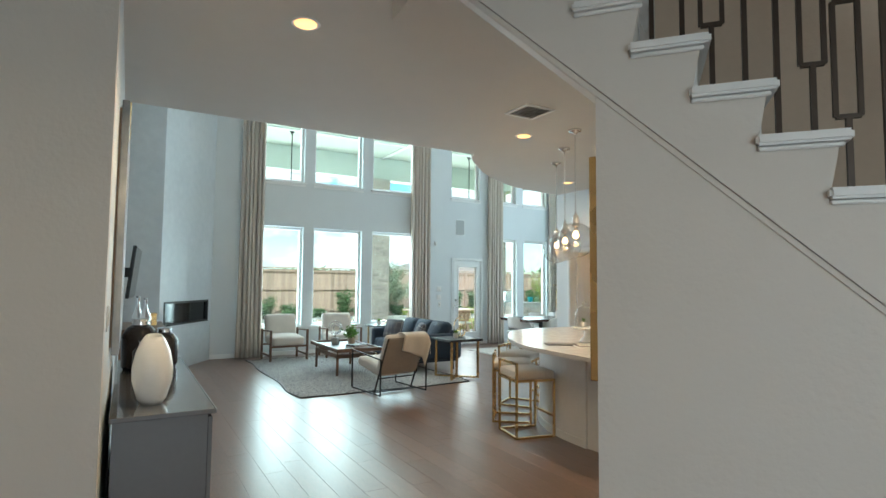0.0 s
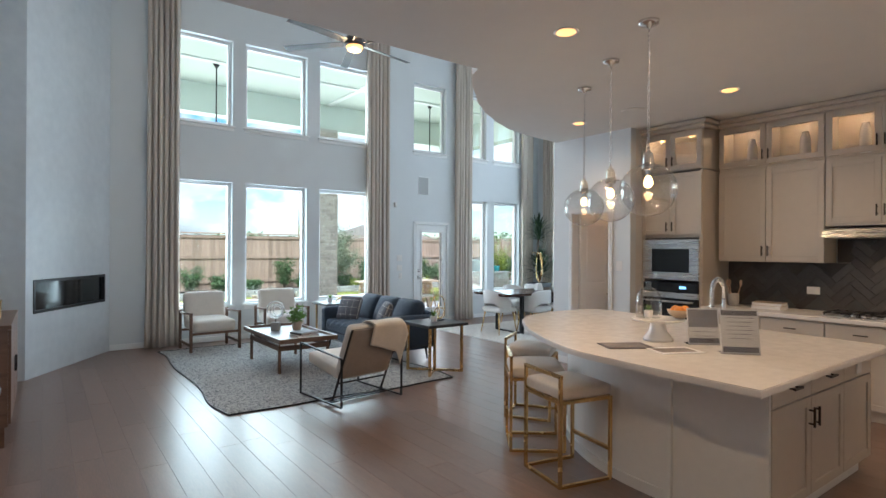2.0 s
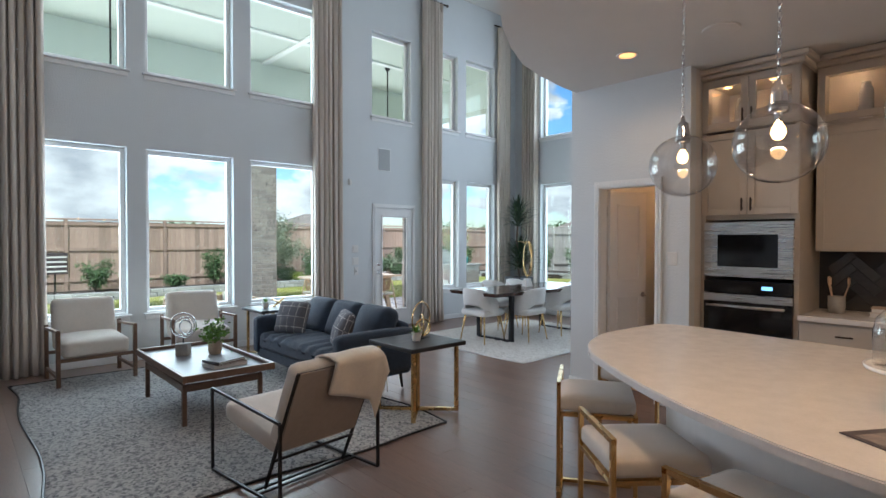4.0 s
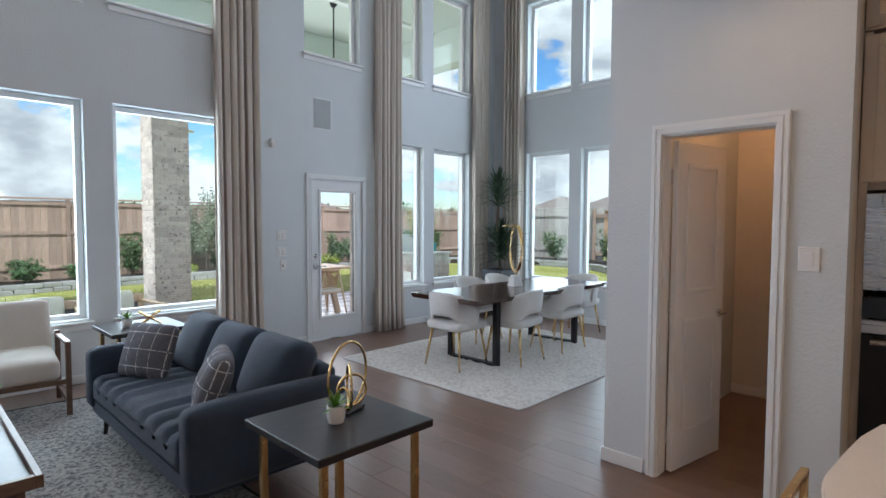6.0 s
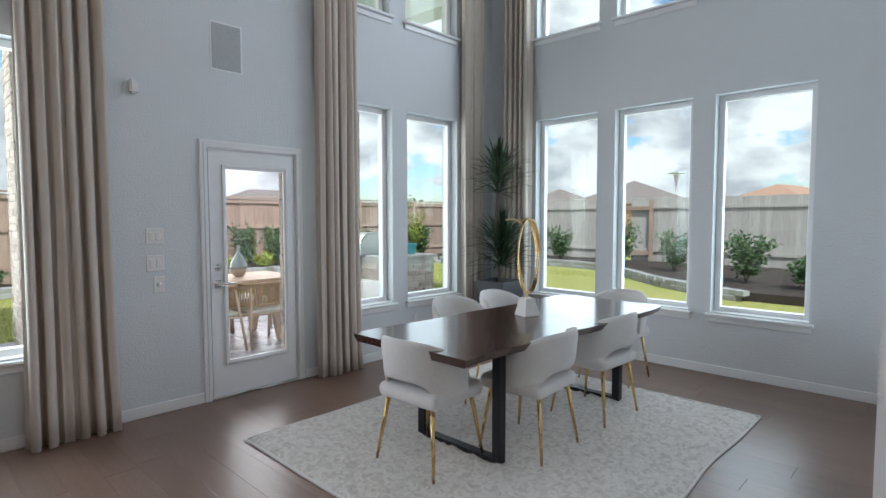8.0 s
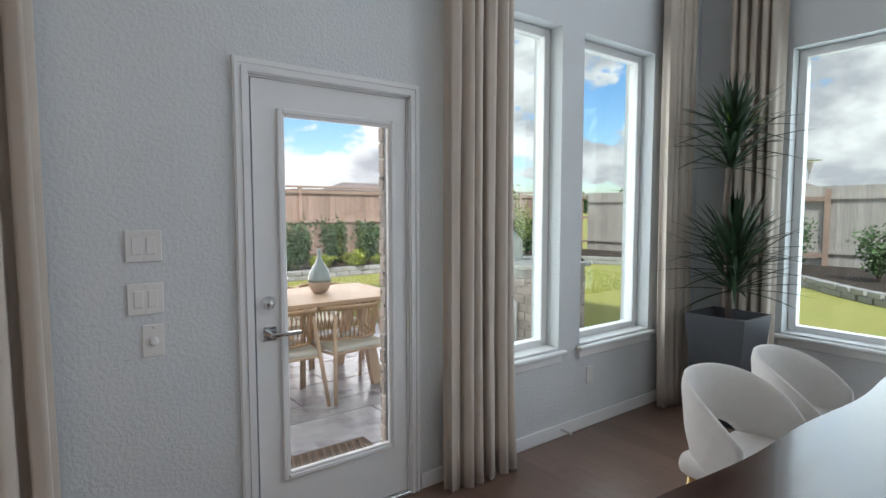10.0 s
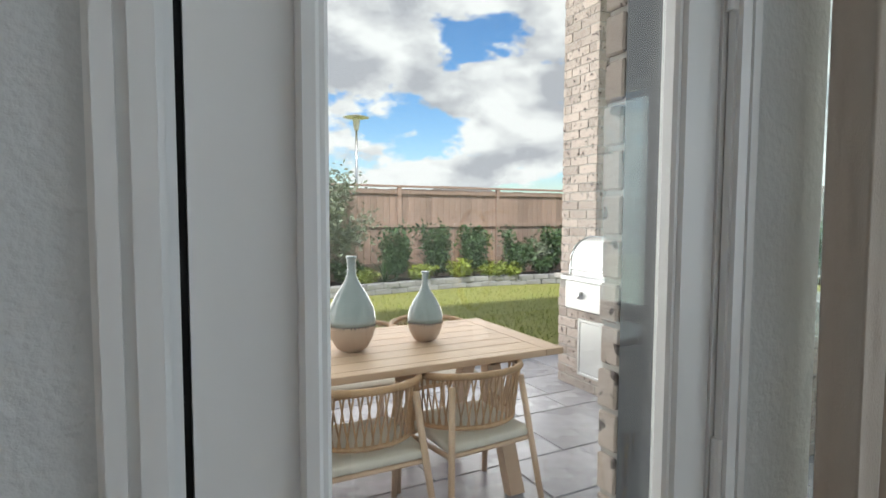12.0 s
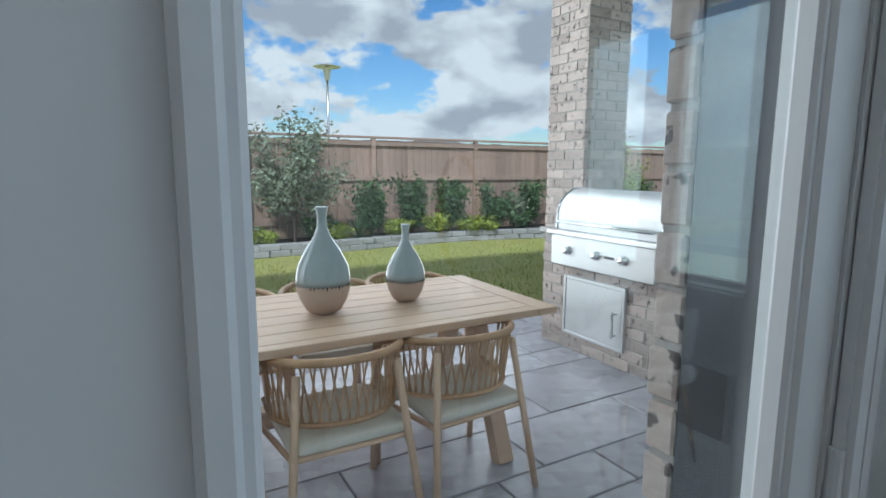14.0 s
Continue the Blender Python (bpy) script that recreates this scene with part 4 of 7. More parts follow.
# ceiling fan
fan = thing("ceiling_fan", pose(3.885, 7.345, 3.98), "brushed nickel six-blade ceiling fan with lamp, switched on, at rest", "fan")
bm = bmesh.new()
lathe(bm, [(0.02, 2.06), (0.06, 2.10), (0.065, 2.12)], 16)
rod(bm, (0, 0, 0.14), (0, 0, 2.08), 0.013)
part("downrod", bm, M_FANGREY, fan)
bm = bmesh.new()
lathe(bm, [(0.03, 0.17), (0.10, 0.13), (0.13, 0.08), (0.13, 0.04), (0.10, 0.02)], 24)
part("motor", bm, M_FANGREY, fan, smooth=True)
bm = bmesh.new()
lathe(bm, [(0.03, -0.045), (0.08, -0.03), (0.10, 0.0), (0.10, 0.02)], 20)
part("lamp", bm, M_CAN, fan, "glowing warm lamp", True)
for i in range(6):
    a = i * 60 + 12
    bm = bmesh.new()
    box(bm, 0.10, 0.92, -0.05, 0.05, -0.004, 0.004, bevel=0.003, m=pose(0, 0, 0.06, 0, 0, a) @ pose(0, 0, 0, 14, 0, 0))
    part("blade", bm, M_FANGREY, fan)
lamp_point("fan_light", (3.885, 7.345, 3.86), 16, WARM, 0.08)
# ---- kitchen ----


def shaker(parent, plane, y0, y1, z0, z1, material, handle=None, name="door", glazed=False):
    """A shaker front facing -x at x = plane; handle: (y, z, 'v' or 'h')."""
    d = new(name)
    d.parent = parent
    bm = bmesh.new()
    w = 0.055
    for r in ((y0, y0 + w, z0, z1), (y1 - w, y1, z0, z1), (y0 + w, y1 - w, z0, z0 + w), (y0 + w, y1 - w, z1 - w, z1)):
        box(bm, plane - 0.02, plane, r[0], r[1], r[2], r[3], bevel=0.002)
    part("frame", bm, material, d)
    if glazed:
        g = part("pane", boxes((plane - 0.012, plane - 0.008, y0 + w, y1 - w, z0 + w, z1 - w)), M_CLEAR, d, "clear cabinet glass")
        g.visible_shadow = False
    else:
        part("panel", boxes((plane - 0.010, plane - 0.001, y0 + w, y1 - w, z0 + w, z1 - w)), material, d)
    if handle:
        pull(d, plane - 0.02, *handle)
    return d


def pull(parent, x, y, z, way):
    bm = bmesh.new()
    a = (0, 0, 0.055) if way == "v" else (0, 0.055, 0)
    p0, p1 = Vector((x - 0.03, y, z)) - Vector(a), Vector((x - 0.03, y, z)) + Vector(a)
    bar(bm, p0, p1, 0.011)
    for p in (p0 * 0.8 + p1 * 0.2, p0 * 0.2 + p1 * 0.8):
        bar(bm, (p.x, p.y, p.z), (x, p.y, p.z), 0.009)
    return part("handle", bm, M_BRONZE, parent, "dark bronze bar pull")


def lit_box(parent, x0, x1, y0, y1, z0, z1):
    """An open-fronted carcass with thin sides."""
    t = 0.018
    part("carcass", boxes((x0, x1, y0, y0 + t, z0, z1), (x0, x1, y1 - t, y1, z0, z1), (x0, x1, y0 + t, y1 - t, z0, z0 + t), (x0, x1, y0 + t, y1 - t, z1 - t, z1), (x1 - t, x1, y0 + t, y1 - t, z0 + t, z1 - t)), M_CAB, parent)


# the run of units along the kitchen wall, in its own frame
RUN = Matrix.Translation((-0.12, -0.097, 0)) @ Matrix.Diagonal((1, 1, 0.983, 1))
# oven tower
t = thing("oven_tower", RUN, "tall taupe oven cabinet with glazed top doors", "cabinet")
for pname, row in (("base_box", (6.87, 7.46, 4.60, 5.36, 0.10, 0.30)), ("side_panel", (6.87, 7.46, 4.60, 4.635, 0.30, 2.48)), ("side_panel", (6.87, 7.46, 5.325, 5.36, 0.30, 2.48)), ("upper_box", (6.9, 7.46, 4.635, 5.325, 1.70, 2.46)), ("back_panel", (7.44, 7.46, 4.635, 5.325, 0.30, 1.70))):
    part(pname, boxes(row), M_CAB, t)
part("plinth", boxes((6.93, 7.46, 4.60, 5.36, 0, 0.10)), M_CAB, t)
lit_box(t, 6.875, 7.46, 4.60, 5.36, 2.49, 2.95)
shaker(t, 6.87, 4.605, 4.978, 1.74, 2.46, M_CAB, (4.945, 1.83, "v"))
shaker(t, 6.87, 4.982, 5.355, 1.74, 2.46, M_CAB, (5.015, 1.83, "v"))
shaker(t, 6.87, 4.605, 4.978, 2.50, 2.93, M_CAB, (4.945, 2.60, "v"), glazed=True)
shaker(t, 6.87, 4.982, 5.355, 2.50, 2.93, M_CAB, (5.015, 2.60, "v"), glazed=True)
bm = bmesh.new()
box(bm, 6.83, 7.46, 4.56, 5.37, 2.955, 3.0, bevel=0.012)
box(bm, 6.80, 7.46, 4.53, 5.37, 3.0, 3.045, bevel=0.01)
part("crown_moulding", bm, M_CAB, t)

mw = thing("microwave", RUN, "stainless steel built-in microwave with black glass", "microwave")
bm = bmesh.new()
for r in ((4.635, 4.70, 1.20, 1.68), (5.26, 5.325, 1.20, 1.68), (4.70, 5.26, 1.20, 1.25), (4.70, 5.26, 1.61, 1.68)):
    box(bm, 6.845, 6.875, *r, bevel=0.003)
part("trim_frame", bm, M_STEEL, mw)
bm = bmesh.new()
for r in ((4.70, 4.745, 1.25, 1.61), (5.215, 5.26, 1.25, 1.61), (4.745, 5.215, 1.25, 1.29), (4.745, 5.215, 1.57, 1.61)):
    box(bm, 6.85, 6.872, *r)
part("door", bm, M_STEEL, mw)
part("window", boxes((6.853, 6.87, 4.745, 5.215, 1.29, 1.57)), M_SCREEN, mw, "black glass window")
part("body", boxes((6.875, 7.4, 4.66, 5.30, 1.22, 1.66)), M_BLACK, mw)
ov = thing("wall_oven", RUN, "stainless and black glass built-in oven with blue clock", "oven")
part("control_panel", boxes((6.845, 6.87, 4.637, 5.323, 1.06, 1.165), bevel=0.003), M_SCREEN, ov)
part("door", boxes((6.84, 6.87, 4.637, 5.323, 0.36, 0.98), bevel=0.004), M_SCREEN, ov, "black glass oven door")
part("top_band", boxes((6.838, 6.87, 4.637, 5.323, 0.985, 1.05), bevel=0.003), M_STEEL, ov)
bm = bmesh.new()
rod(bm, (6.79, 4.68, 0.95), (6.79, 5.28, 0.95), 0.012)
rod(bm, (6.79, 4.70, 0.95), (6.84, 4.70, 0.95), 0.008)
rod(bm, (6.79, 5.26, 0.95), (6.84, 5.26, 0.95), 0.008)
part("handle", bm, M_STEEL, ov, smooth=True)
part("clock_display", boxes((6.843, 6.846, 4.78, 4.86, 1.10, 1.13)), mat("blue_display", (0.1, 0.3, 0.6), 0.4, emit=(0.25, 0.6, 1.0), power=1.5), ov)
part("body", boxes((6.872, 7.4, 4.66, 5.30, 0.33, 1.17)), M_BLACK, ov)

# upper cabinets
FRONT = 7.16
for y0, y1 in ((4.06, 4.56), (3.52, 4.06)):
    c = thing("wall_cabinet", RUN, "taupe shaker wall cabinet with a lit glazed cupboard on top", "cabinet", "upper kitchen cabinets")
    part("body", boxes((FRONT, 7.46, y0 + 0.002, y1 - 0.002, 1.43, 2.47)), M_CAB, c)
    lit_box(c, FRONT + 0.004, 7.46, y0 + 0.002, y1 - 0.002, 2.475, 2.95)
    hy = y0 + 0.03 if y1 > 4.2 else y1 - 0.03
    shaker(c, FRONT, y0 + 0.004, y1 - 0.004, 1.44, 2.44, M_CAB, (hy, 1.55, "v"))
    shaker(c, FRONT, y0 + 0.004, y1 - 0.004, 2.50, 2.93, M_CAB, (hy, 2.60, "v"), glazed=True)
c = thing("wall_cabinet", RUN, "taupe double wall cabinet above the range hood with lit glazed top", "cabinet", "upper kitchen cabinets")
part("body", boxes((FRONT, 7.46, 2.62, 3.516, 1.80, 2.47)), M_CAB, c)
lit_box(c, FRONT + 0.004, 7.46, 2.62, 3.516, 2.475, 2.95)
for y0, y1, hy in ((2.625, 3.066, 3.04), (3.07, 3.512, 3.10)):
    shaker(c, FRONT, y0, y1, 1.83, 2.44, M_CAB, (hy, 1.94, "v"))
    shaker(c, FRONT, y0, y1, 2.50, 2.93, M_CAB, (hy, 2.60, "v"), glazed=True)
for y0, y1 in ((1.14, 1.88), (1.88, 2.62)):
    c = thing("wall_cabinet", RUN, "taupe shaker wall cabinet beyond the hood", "cabinet", "upper kitchen cabinets")
    part("body", boxes((FRONT, 7.46, y0 + 0.002, y1 - 0.002, 1.43, 2.95)), M_CAB, c)
    shaker(c, FRONT, y0 + 0.004, y1 - 0.004, 1.44, 2.44, M_CAB, (y0 + 0.03, 1.55, "v"))
    shaker(c, FRONT, y0 + 0.004, y1 - 0.004, 2.50, 2.93, M_CAB, (y0 + 0.03, 2.60, "v"))
bm = bmesh.new()
box(bm, 7.12, 7.46, 1.14, 4.56, 2.953, 3.0, bevel=0.012)
box(bm, 7.09, 7.46, 1.14, 4.53, 3.0, 3.045, bevel=0.01)
tagged(part("crown_moulding", bm, M_CAB), "taupe crown moulding over the cabinets", "trim", "", "structure").matrix_world = RUN
for y in (4.31, 3.79, 3.28, 2.85, 4.80, 5.17):
    x = 7.28 if y < 4.57 else 7.1
    v = thing("display_vase", RUN @ pose(x, y - 0.05, 2.494), "white ceramic vase in the lit glazed cupboard", "vase", "vases in the top cupboards")
    bm = bmesh.new()
    r = 0.05 if y > 3 else 0.07
    lathe(bm, [(r * 0.8, 0), (r, 0.06), (r * 0.95, 0.24), (r * 0.6, 0.29), (r * 0.65, 0.31), (r * 0.5, 0.30)], 18)
    part("body", bm, M_WHITE, v, smooth=True)
    p = thing("puck_light", RUN @ pose(x, y + 0.06, 2.931), "small round cupboard light, on", "light", "cupboard lights")
    bm = bmesh.new()
    lathe(bm, [(0.034, -0.012), (0.036, 0.0)], 14)
    part("lens", bm, M_CAN, p)
    lamp_point("puck_glow", RUN @ Vector((x - 0.02, y + 0.06, 2.90)), 0.9, WARM, 0.02)

hood = thing("range_hood", RUN, "stainless steel slim range hood under the cabinets", "range hood")
bm = bmesh.new()
v = [bm.verts.new(p) for p in ((6.98, 2.63, 1.68), (7.46, 2.63, 1.68), (7.46, 3.50, 1.68), (6.98, 3.50, 1.68), (7.03, 2.63, 1.765), (7.46, 2.63, 1.80), (7.46, 3.50, 1.80), (7.03, 3.50, 1.765))]
for q in ((3, 2, 1, 0), (4, 5, 6, 7), (0, 1, 5, 4), (1, 2, 6, 5), (2, 3, 7, 6), (3, 0, 4, 7)):
    bm.faces.new([v[i] for i in q])
bmesh.ops.bevel(bm, geom=bm.edges[:], offset=0.006, segments=2, affect="EDGES")
part("canopy", bm, M_STEEL, hood)
part("filter", boxes((7.05, 7.42, 2.70, 3.43, 1.672, 1.679)), M_TRAY, hood)
part("lamp", boxes((7.10, 7.16, 2.9, 2.98, 1.668, 1.6715)), M_CAN, hood)
lamp_spot("hood_light", RUN @ Vector((7.2, 3.06, 1.66)), 7, WARM, 130)

# base run
for i, y0 in enumerate((1.14, 1.71, 2.28, 2.85, 3.42, 3.99)):
    y1 = y0 + 0.57 if i < 5 else 4.598
    c = thing("base_cabinet", RUN, "taupe shaker base cabinet with a drawer above the door", "cabinet", "base kitchen cabinets")
    part("body", boxes((6.87, 7.46, y0 + 0.002, y1 - 0.002, 0.10, 0.875)), M_CAB, c)
    part("plinth", boxes((6.93, 7.46, y0 + 0.002, y1 - 0.002, 0, 0.10)), M_CAB, c)
    d = new("drawer")
    d.parent = c
    part("front", boxes((6.85, 6.87, y0 + 0.006, y1 - 0.006, 0.70, 0.86), bevel=0.003), M_CAB, d)
    pull(d, 6.85, (y0 + y1) / 2, 0.78, "h")
    m_ = (y0 + y1) / 2
    shaker(c, 6.87, y0 + 0.006, m_ - 0.002, 0.115, 0.69, M_CAB, (m_ - 0.03, 0.60, "v"))
    shaker(c, 6.87, m_ + 0.002, y1 - 0.006, 0.115, 0.69, M_CAB, (m_ + 0.03, 0.60, "v"))
bm = bmesh.new()
box(bm, 6.82, 7.462, 1.14, 4.598, 0.877, 0.92, bevel=0.004)
tagged(part("worktop", bm, M_QUARTZ), "pale quartz kitchen worktop", "worktop").matrix_world = RUN
ck = thing("cooktop", RUN @ pose(7.15, 3.06, 0.921), "black gas cooktop with iron grates", "cooktop")
part("plate", boxes((-0.25, 0.25, -0.42, 0.42, 0, 0.012), bevel=0.004), M_STEEL, ck)
for gy in (-0.28, 0.0, 0.28):
    bm = bmesh.new()
    for a in (-0.12, -0.04, 0.04, 0.12):
        bar(bm, (-0.2, gy + a, 0.035), (0.2, gy + a, 0.035), 0.010)
    for a in (-0.19, 0.19):
        bar(bm, (a, gy - 0.13, 0.035), (a, gy + 0.13, 0.035), 0.010)
        bar(bm, (a, gy - 0.12, 0.012), (a, gy - 0.12, 0.035), 0.010)
        bar(bm, (a, gy + 0.12, 0.012), (a, gy + 0.12, 0.035), 0.010)
    part("grate", bm, M_BLACK, ck)
    bm = bmesh.new()
    lathe(bm, [(0.05, 0.012), (0.05, 0.024), (0.03, 0.028)], 16, (0.0, gy, 0))
    part("burner", bm, M_BLACK, ck)
for gy in (-0.16, -0.08, 0, 0.08, 0.16):
    bm = bmesh.new()
    lathe(bm, [(0.018, 0.012), (0.018, 0.032), (0.014, 0.036)], 14, (-0.22, gy, 0))
    part("knob", bm, M_STEEL, ck)
# small things on the worktop
c = thing("utensil_crock", RUN @ pose(7.2, 4.42, 0.921), "stoneware crock holding wooden spoons", "crock")
bm = bmesh.new()
lathe(bm, [(0.05, 0), (0.06, 0.05), (0.06, 0.14), (0.053, 0.14), (0.05, 0.02)], 18)
part("jar", bm, M_CONC, c, smooth=True)
for i, (a, b) in enumerate(((0.03, 0.04), (-0.04, 0.02), (0.0, -0.05))):
    bm = bmesh.new()
    rod(bm, (a * 0.4, b * 0.4, 0.02), (a * 1.6, b * 1.6, 0.24), 0.006)
    lathe(bm, [(0.008, 0.22), (0.026, 0.25), (0.024, 0.29), (0.006, 0.30)], 10, (a * 1.6, b * 1.6, 0), 1, 0.4)
    part("spoon", bm, M_TEAK, c)
for i in range(2):
    b = thing("cook_book", RUN @ pose(7.22, 4.05, 0.921 + 0.035 * i, 0, 0, 6 * i), "pale cook book lying flat on the worktop", "book", "cook books")
    part("page_block", boxes((-0.1, 0.1, -0.14, 0.14, 0.003, 0.031)), M_PAPER, b)
    part("cover", boxes((-0.105, 0.105, -0.145, 0.145, 0, 0.003), (-0.105, 0.105, -0.145, 0.145, 0.031, 0.034)), (M_PAPER, M_TANPOT)[i], b)
o = thing("socket_plate", RUN @ pose(7.445, 3.72, 1.13), "white double wall socket on dark tiles", "socket")
part("plate", boxes((0, 0.008, -0.06, 0.06, -0.04, 0.04), bevel=0.002), M_WHITE, o)

# ---- island ----
def smooth_line(pts, n=5):
    """A rounded line through the given plan points."""
    out = []
    for i in range(len(pts) - 1):
        p0, p1, p2, p3 = (Vector(pts[max(0, min(len(pts) - 1, i + k))]) for k in (-1, 0, 1, 2))
        for j in range(n):
            u = j / n
            q = 0.5 * (2 * p1 + (p2 - p0) * u + (2 * p0 - 5 * p1 + 4 * p2 - p3) * u * u + (3 * p1 - p0 - 3 * p2 + p3) * u ** 3)
            out.append((q.x, q.y))
    return out + [tuple(pts[-1])]


ISL_T = [(3.38, 2.45), (5.24, 2.47), (5.30, 2.53), (5.53, 4.80), (5.51, 4.95), (5.44, 5.03)] + smooth_line([(5.29, 5.06), (5.05, 5.08), (4.84, 5.08), (4.55, 5.00), (4.33, 4.87), (4.17, 4.72), (3.82, 4.27), (3.57, 3.82), (3.455, 3.50), (3.425, 3.24), (3.40, 2.95)])
isl = thing("island", pose(0, 0, 0), "grey painted kitchen island with curved seating side", "island")
CURVED = smooth_line([(3.872, 3.18), (3.89, 3.45), (3.95, 3.72), (4.06, 3.98), (4.20, 4.20), (4.36, 4.38), (4.55, 4.53), (4.80, 4.65), (5.10, 4.70), (5.44, 4.70)], 3)
bm = bmesh.new()
prism(bm, CURVED[::-1] + [(3.98, 3.18), (5.44, 3.18)], 0.0, 0.865)
part("curved_panel", bm, M_ISL, isl)
SKIRT = [(x - 0.012, y + (0.012 if x > 3.95 else 0.0)) for x, y in CURVED]
bm = bmesh.new()
prism(bm, SKIRT[::-1] + [(3.98, 3.18), (5.40, 3.18)], 0.0, 0.07)
part("skirting", bm, M_ISL, isl)
part("body", boxes((3.88, 5.45, 2.64, 3.18, 0.10, 0.865)), M_ISL, isl)
part("plinth", boxes((3.88, 5.41, 2.68, 3.18, 0.0, 0.10)), M_ISL, isl)
part("corner_post", boxes((3.855, 3.89, 3.16, 3.20, 0, 0.865)), M_ISL, isl)
part("corner_post", boxes((3.865, 3.885, 2.62, 2.66, 0, 0.865)), M_ISL, isl)


def front_y(parent, plane, x0, x1, z0, z1, handle, kind):
    """A cabinet front facing -y."""
    d = new("drawer" if kind == "h" else "door")
    d.parent = parent
    bm = bmesh.new()
    w = 0.055
    if kind == "h":
        box(bm, x0, x1, plane - 0.02, plane, z0, z1, bevel=0.003)
        part("front", bm, M_CAB, d)
    else:
        for r in ((x0, x0 + w, z0, z1), (x1 - w, x1, z0, z1), (x0 + w, x1 - w, z0, z0 + w), (x0 + w, x1 - w, z1 - w, z1)):
            box(bm, r[0], r[1], plane - 0.02, plane, r[2], r[3], bevel=0.002)
        part("frame", bm, M_CAB, d)
        part("panel", boxes((x0 + w, x1 - w, plane - 0.010, plane - 0.001, z0 + w, z1 - w)), M_CAB, d)
    if handle:
        x, z = handle
        bm = bmesh.new()
        e = Vector((0.055, 0, 0)) if kind == "h" else Vector((0, 0, 0.055))
        c = Vector((x, plane - 0.05, z))
        bar(bm, c - e, c + e, 0.011)
        bar(bm, c - e * 0.7, c - e * 0.7 + Vector((0, 0.03, 0)), 0.009)
        bar(bm, c + e * 0.7, c + e * 0.7 + Vector((0, 0.03, 0)), 0.009)
        part("handle", bm, M_BRONZE, d, "dark bronze bar pull")


for i in range(3):
    x0 = 3.90 + i * 0.518
    x1 = x0 + 0.508
    front_y(isl, 2.64, x0, x1, 0.69, 0.85, ((x0 + x1) / 2, 0.77) if i < 2 else None, "h")
    front_y(isl, 2.64, x0, x1, 0.115, 0.68, ((x1 - 0.03, 0.57) if i == 0 else (x0 + 0.03, 0.57)) if i < 2 else None, "v")
o = thing("socket_plate", pose(5.19, 2.62, 0.77), "white wall socket on the island drawer front", "socket")
part("plate", boxes((-0.04, 0.04, -0.008, 0, -0.055, 0.055), bevel=0.002), M_WHITE, o)
bm = bmesh.new()
prism(bm, ISL_T, 0.867, 0.905)
bmesh.ops.bevel(bm, geom=[e for e in bm.edges if abs(e.verts[0].co.z - e.verts[1].co.z) < 1e-4], offset=0.005, segments=2, affect="EDGES")
tagged(part("island_countertop", bm, M_QUARTZ), "curved pale quartz island countertop", "countertop")

# stools: local +x faces the island
t = thing("bar_stool", pose(3.72, 3.84, 0, 0, 0, -12.5), "brass-framed counter stool with cream seat and low back rail", "stool", "stools at the island")
bm = bmesh.new()
cushion(bm, 0.41, 0.43, 0.085, 0.03, Matrix.Translation((0, 0, 0.600)), 0.012)
part("seat", bm, M_CREAM, t, smooth=True)
for x in (-0.2, 0.2):
    for y in (-0.2, 0.2):
        part("leg", boxes((x - 0.011, x + 0.011, y - 0.011, y + 0.011, 0.0, 0.555 if x > 0 else 0.72), bevel=0.002), M_GOLD, t)
for y in (-0.2, 0.2):
    part("side_rail", boxes((-0.189, 0.189, y - 0.011, y + 0.011, 0.535, 0.557)), M_GOLD, t)
    part("floor_rail", boxes((-0.189, 0.189, y - 0.011, y + 0.011, 0.0, 0.02)), M_GOLD, t)
for x in (-0.2, 0.2):
    part("cross_rail", boxes((x - 0.011, x + 0.011, -0.189, 0.189, 0.535, 0.557)), M_GOLD, t)
part("foot_rail", boxes((0.189, 0.211, -0.189, 0.189, 0.19, 0.212)), M_GOLD, t)
part("floor_rail", boxes((-0.211, -0.189, -0.189, 0.189, 0.0, 0.02)), M_GOLD, t)
part("back_rail", boxes((-0.211, -0.189, -0.211, 0.211, 0.70, 0.722)), M_GOLD, t)
copy_thing(t, pose(3.955, 4.37, 0, 0, 0, -39))
copy_thing(t, pose(4.50, 4.93, 0, 0, 0, -57))
copy_thing(t, pose(5.20, 5.01, 0, 0, 0, -90))

# pendants


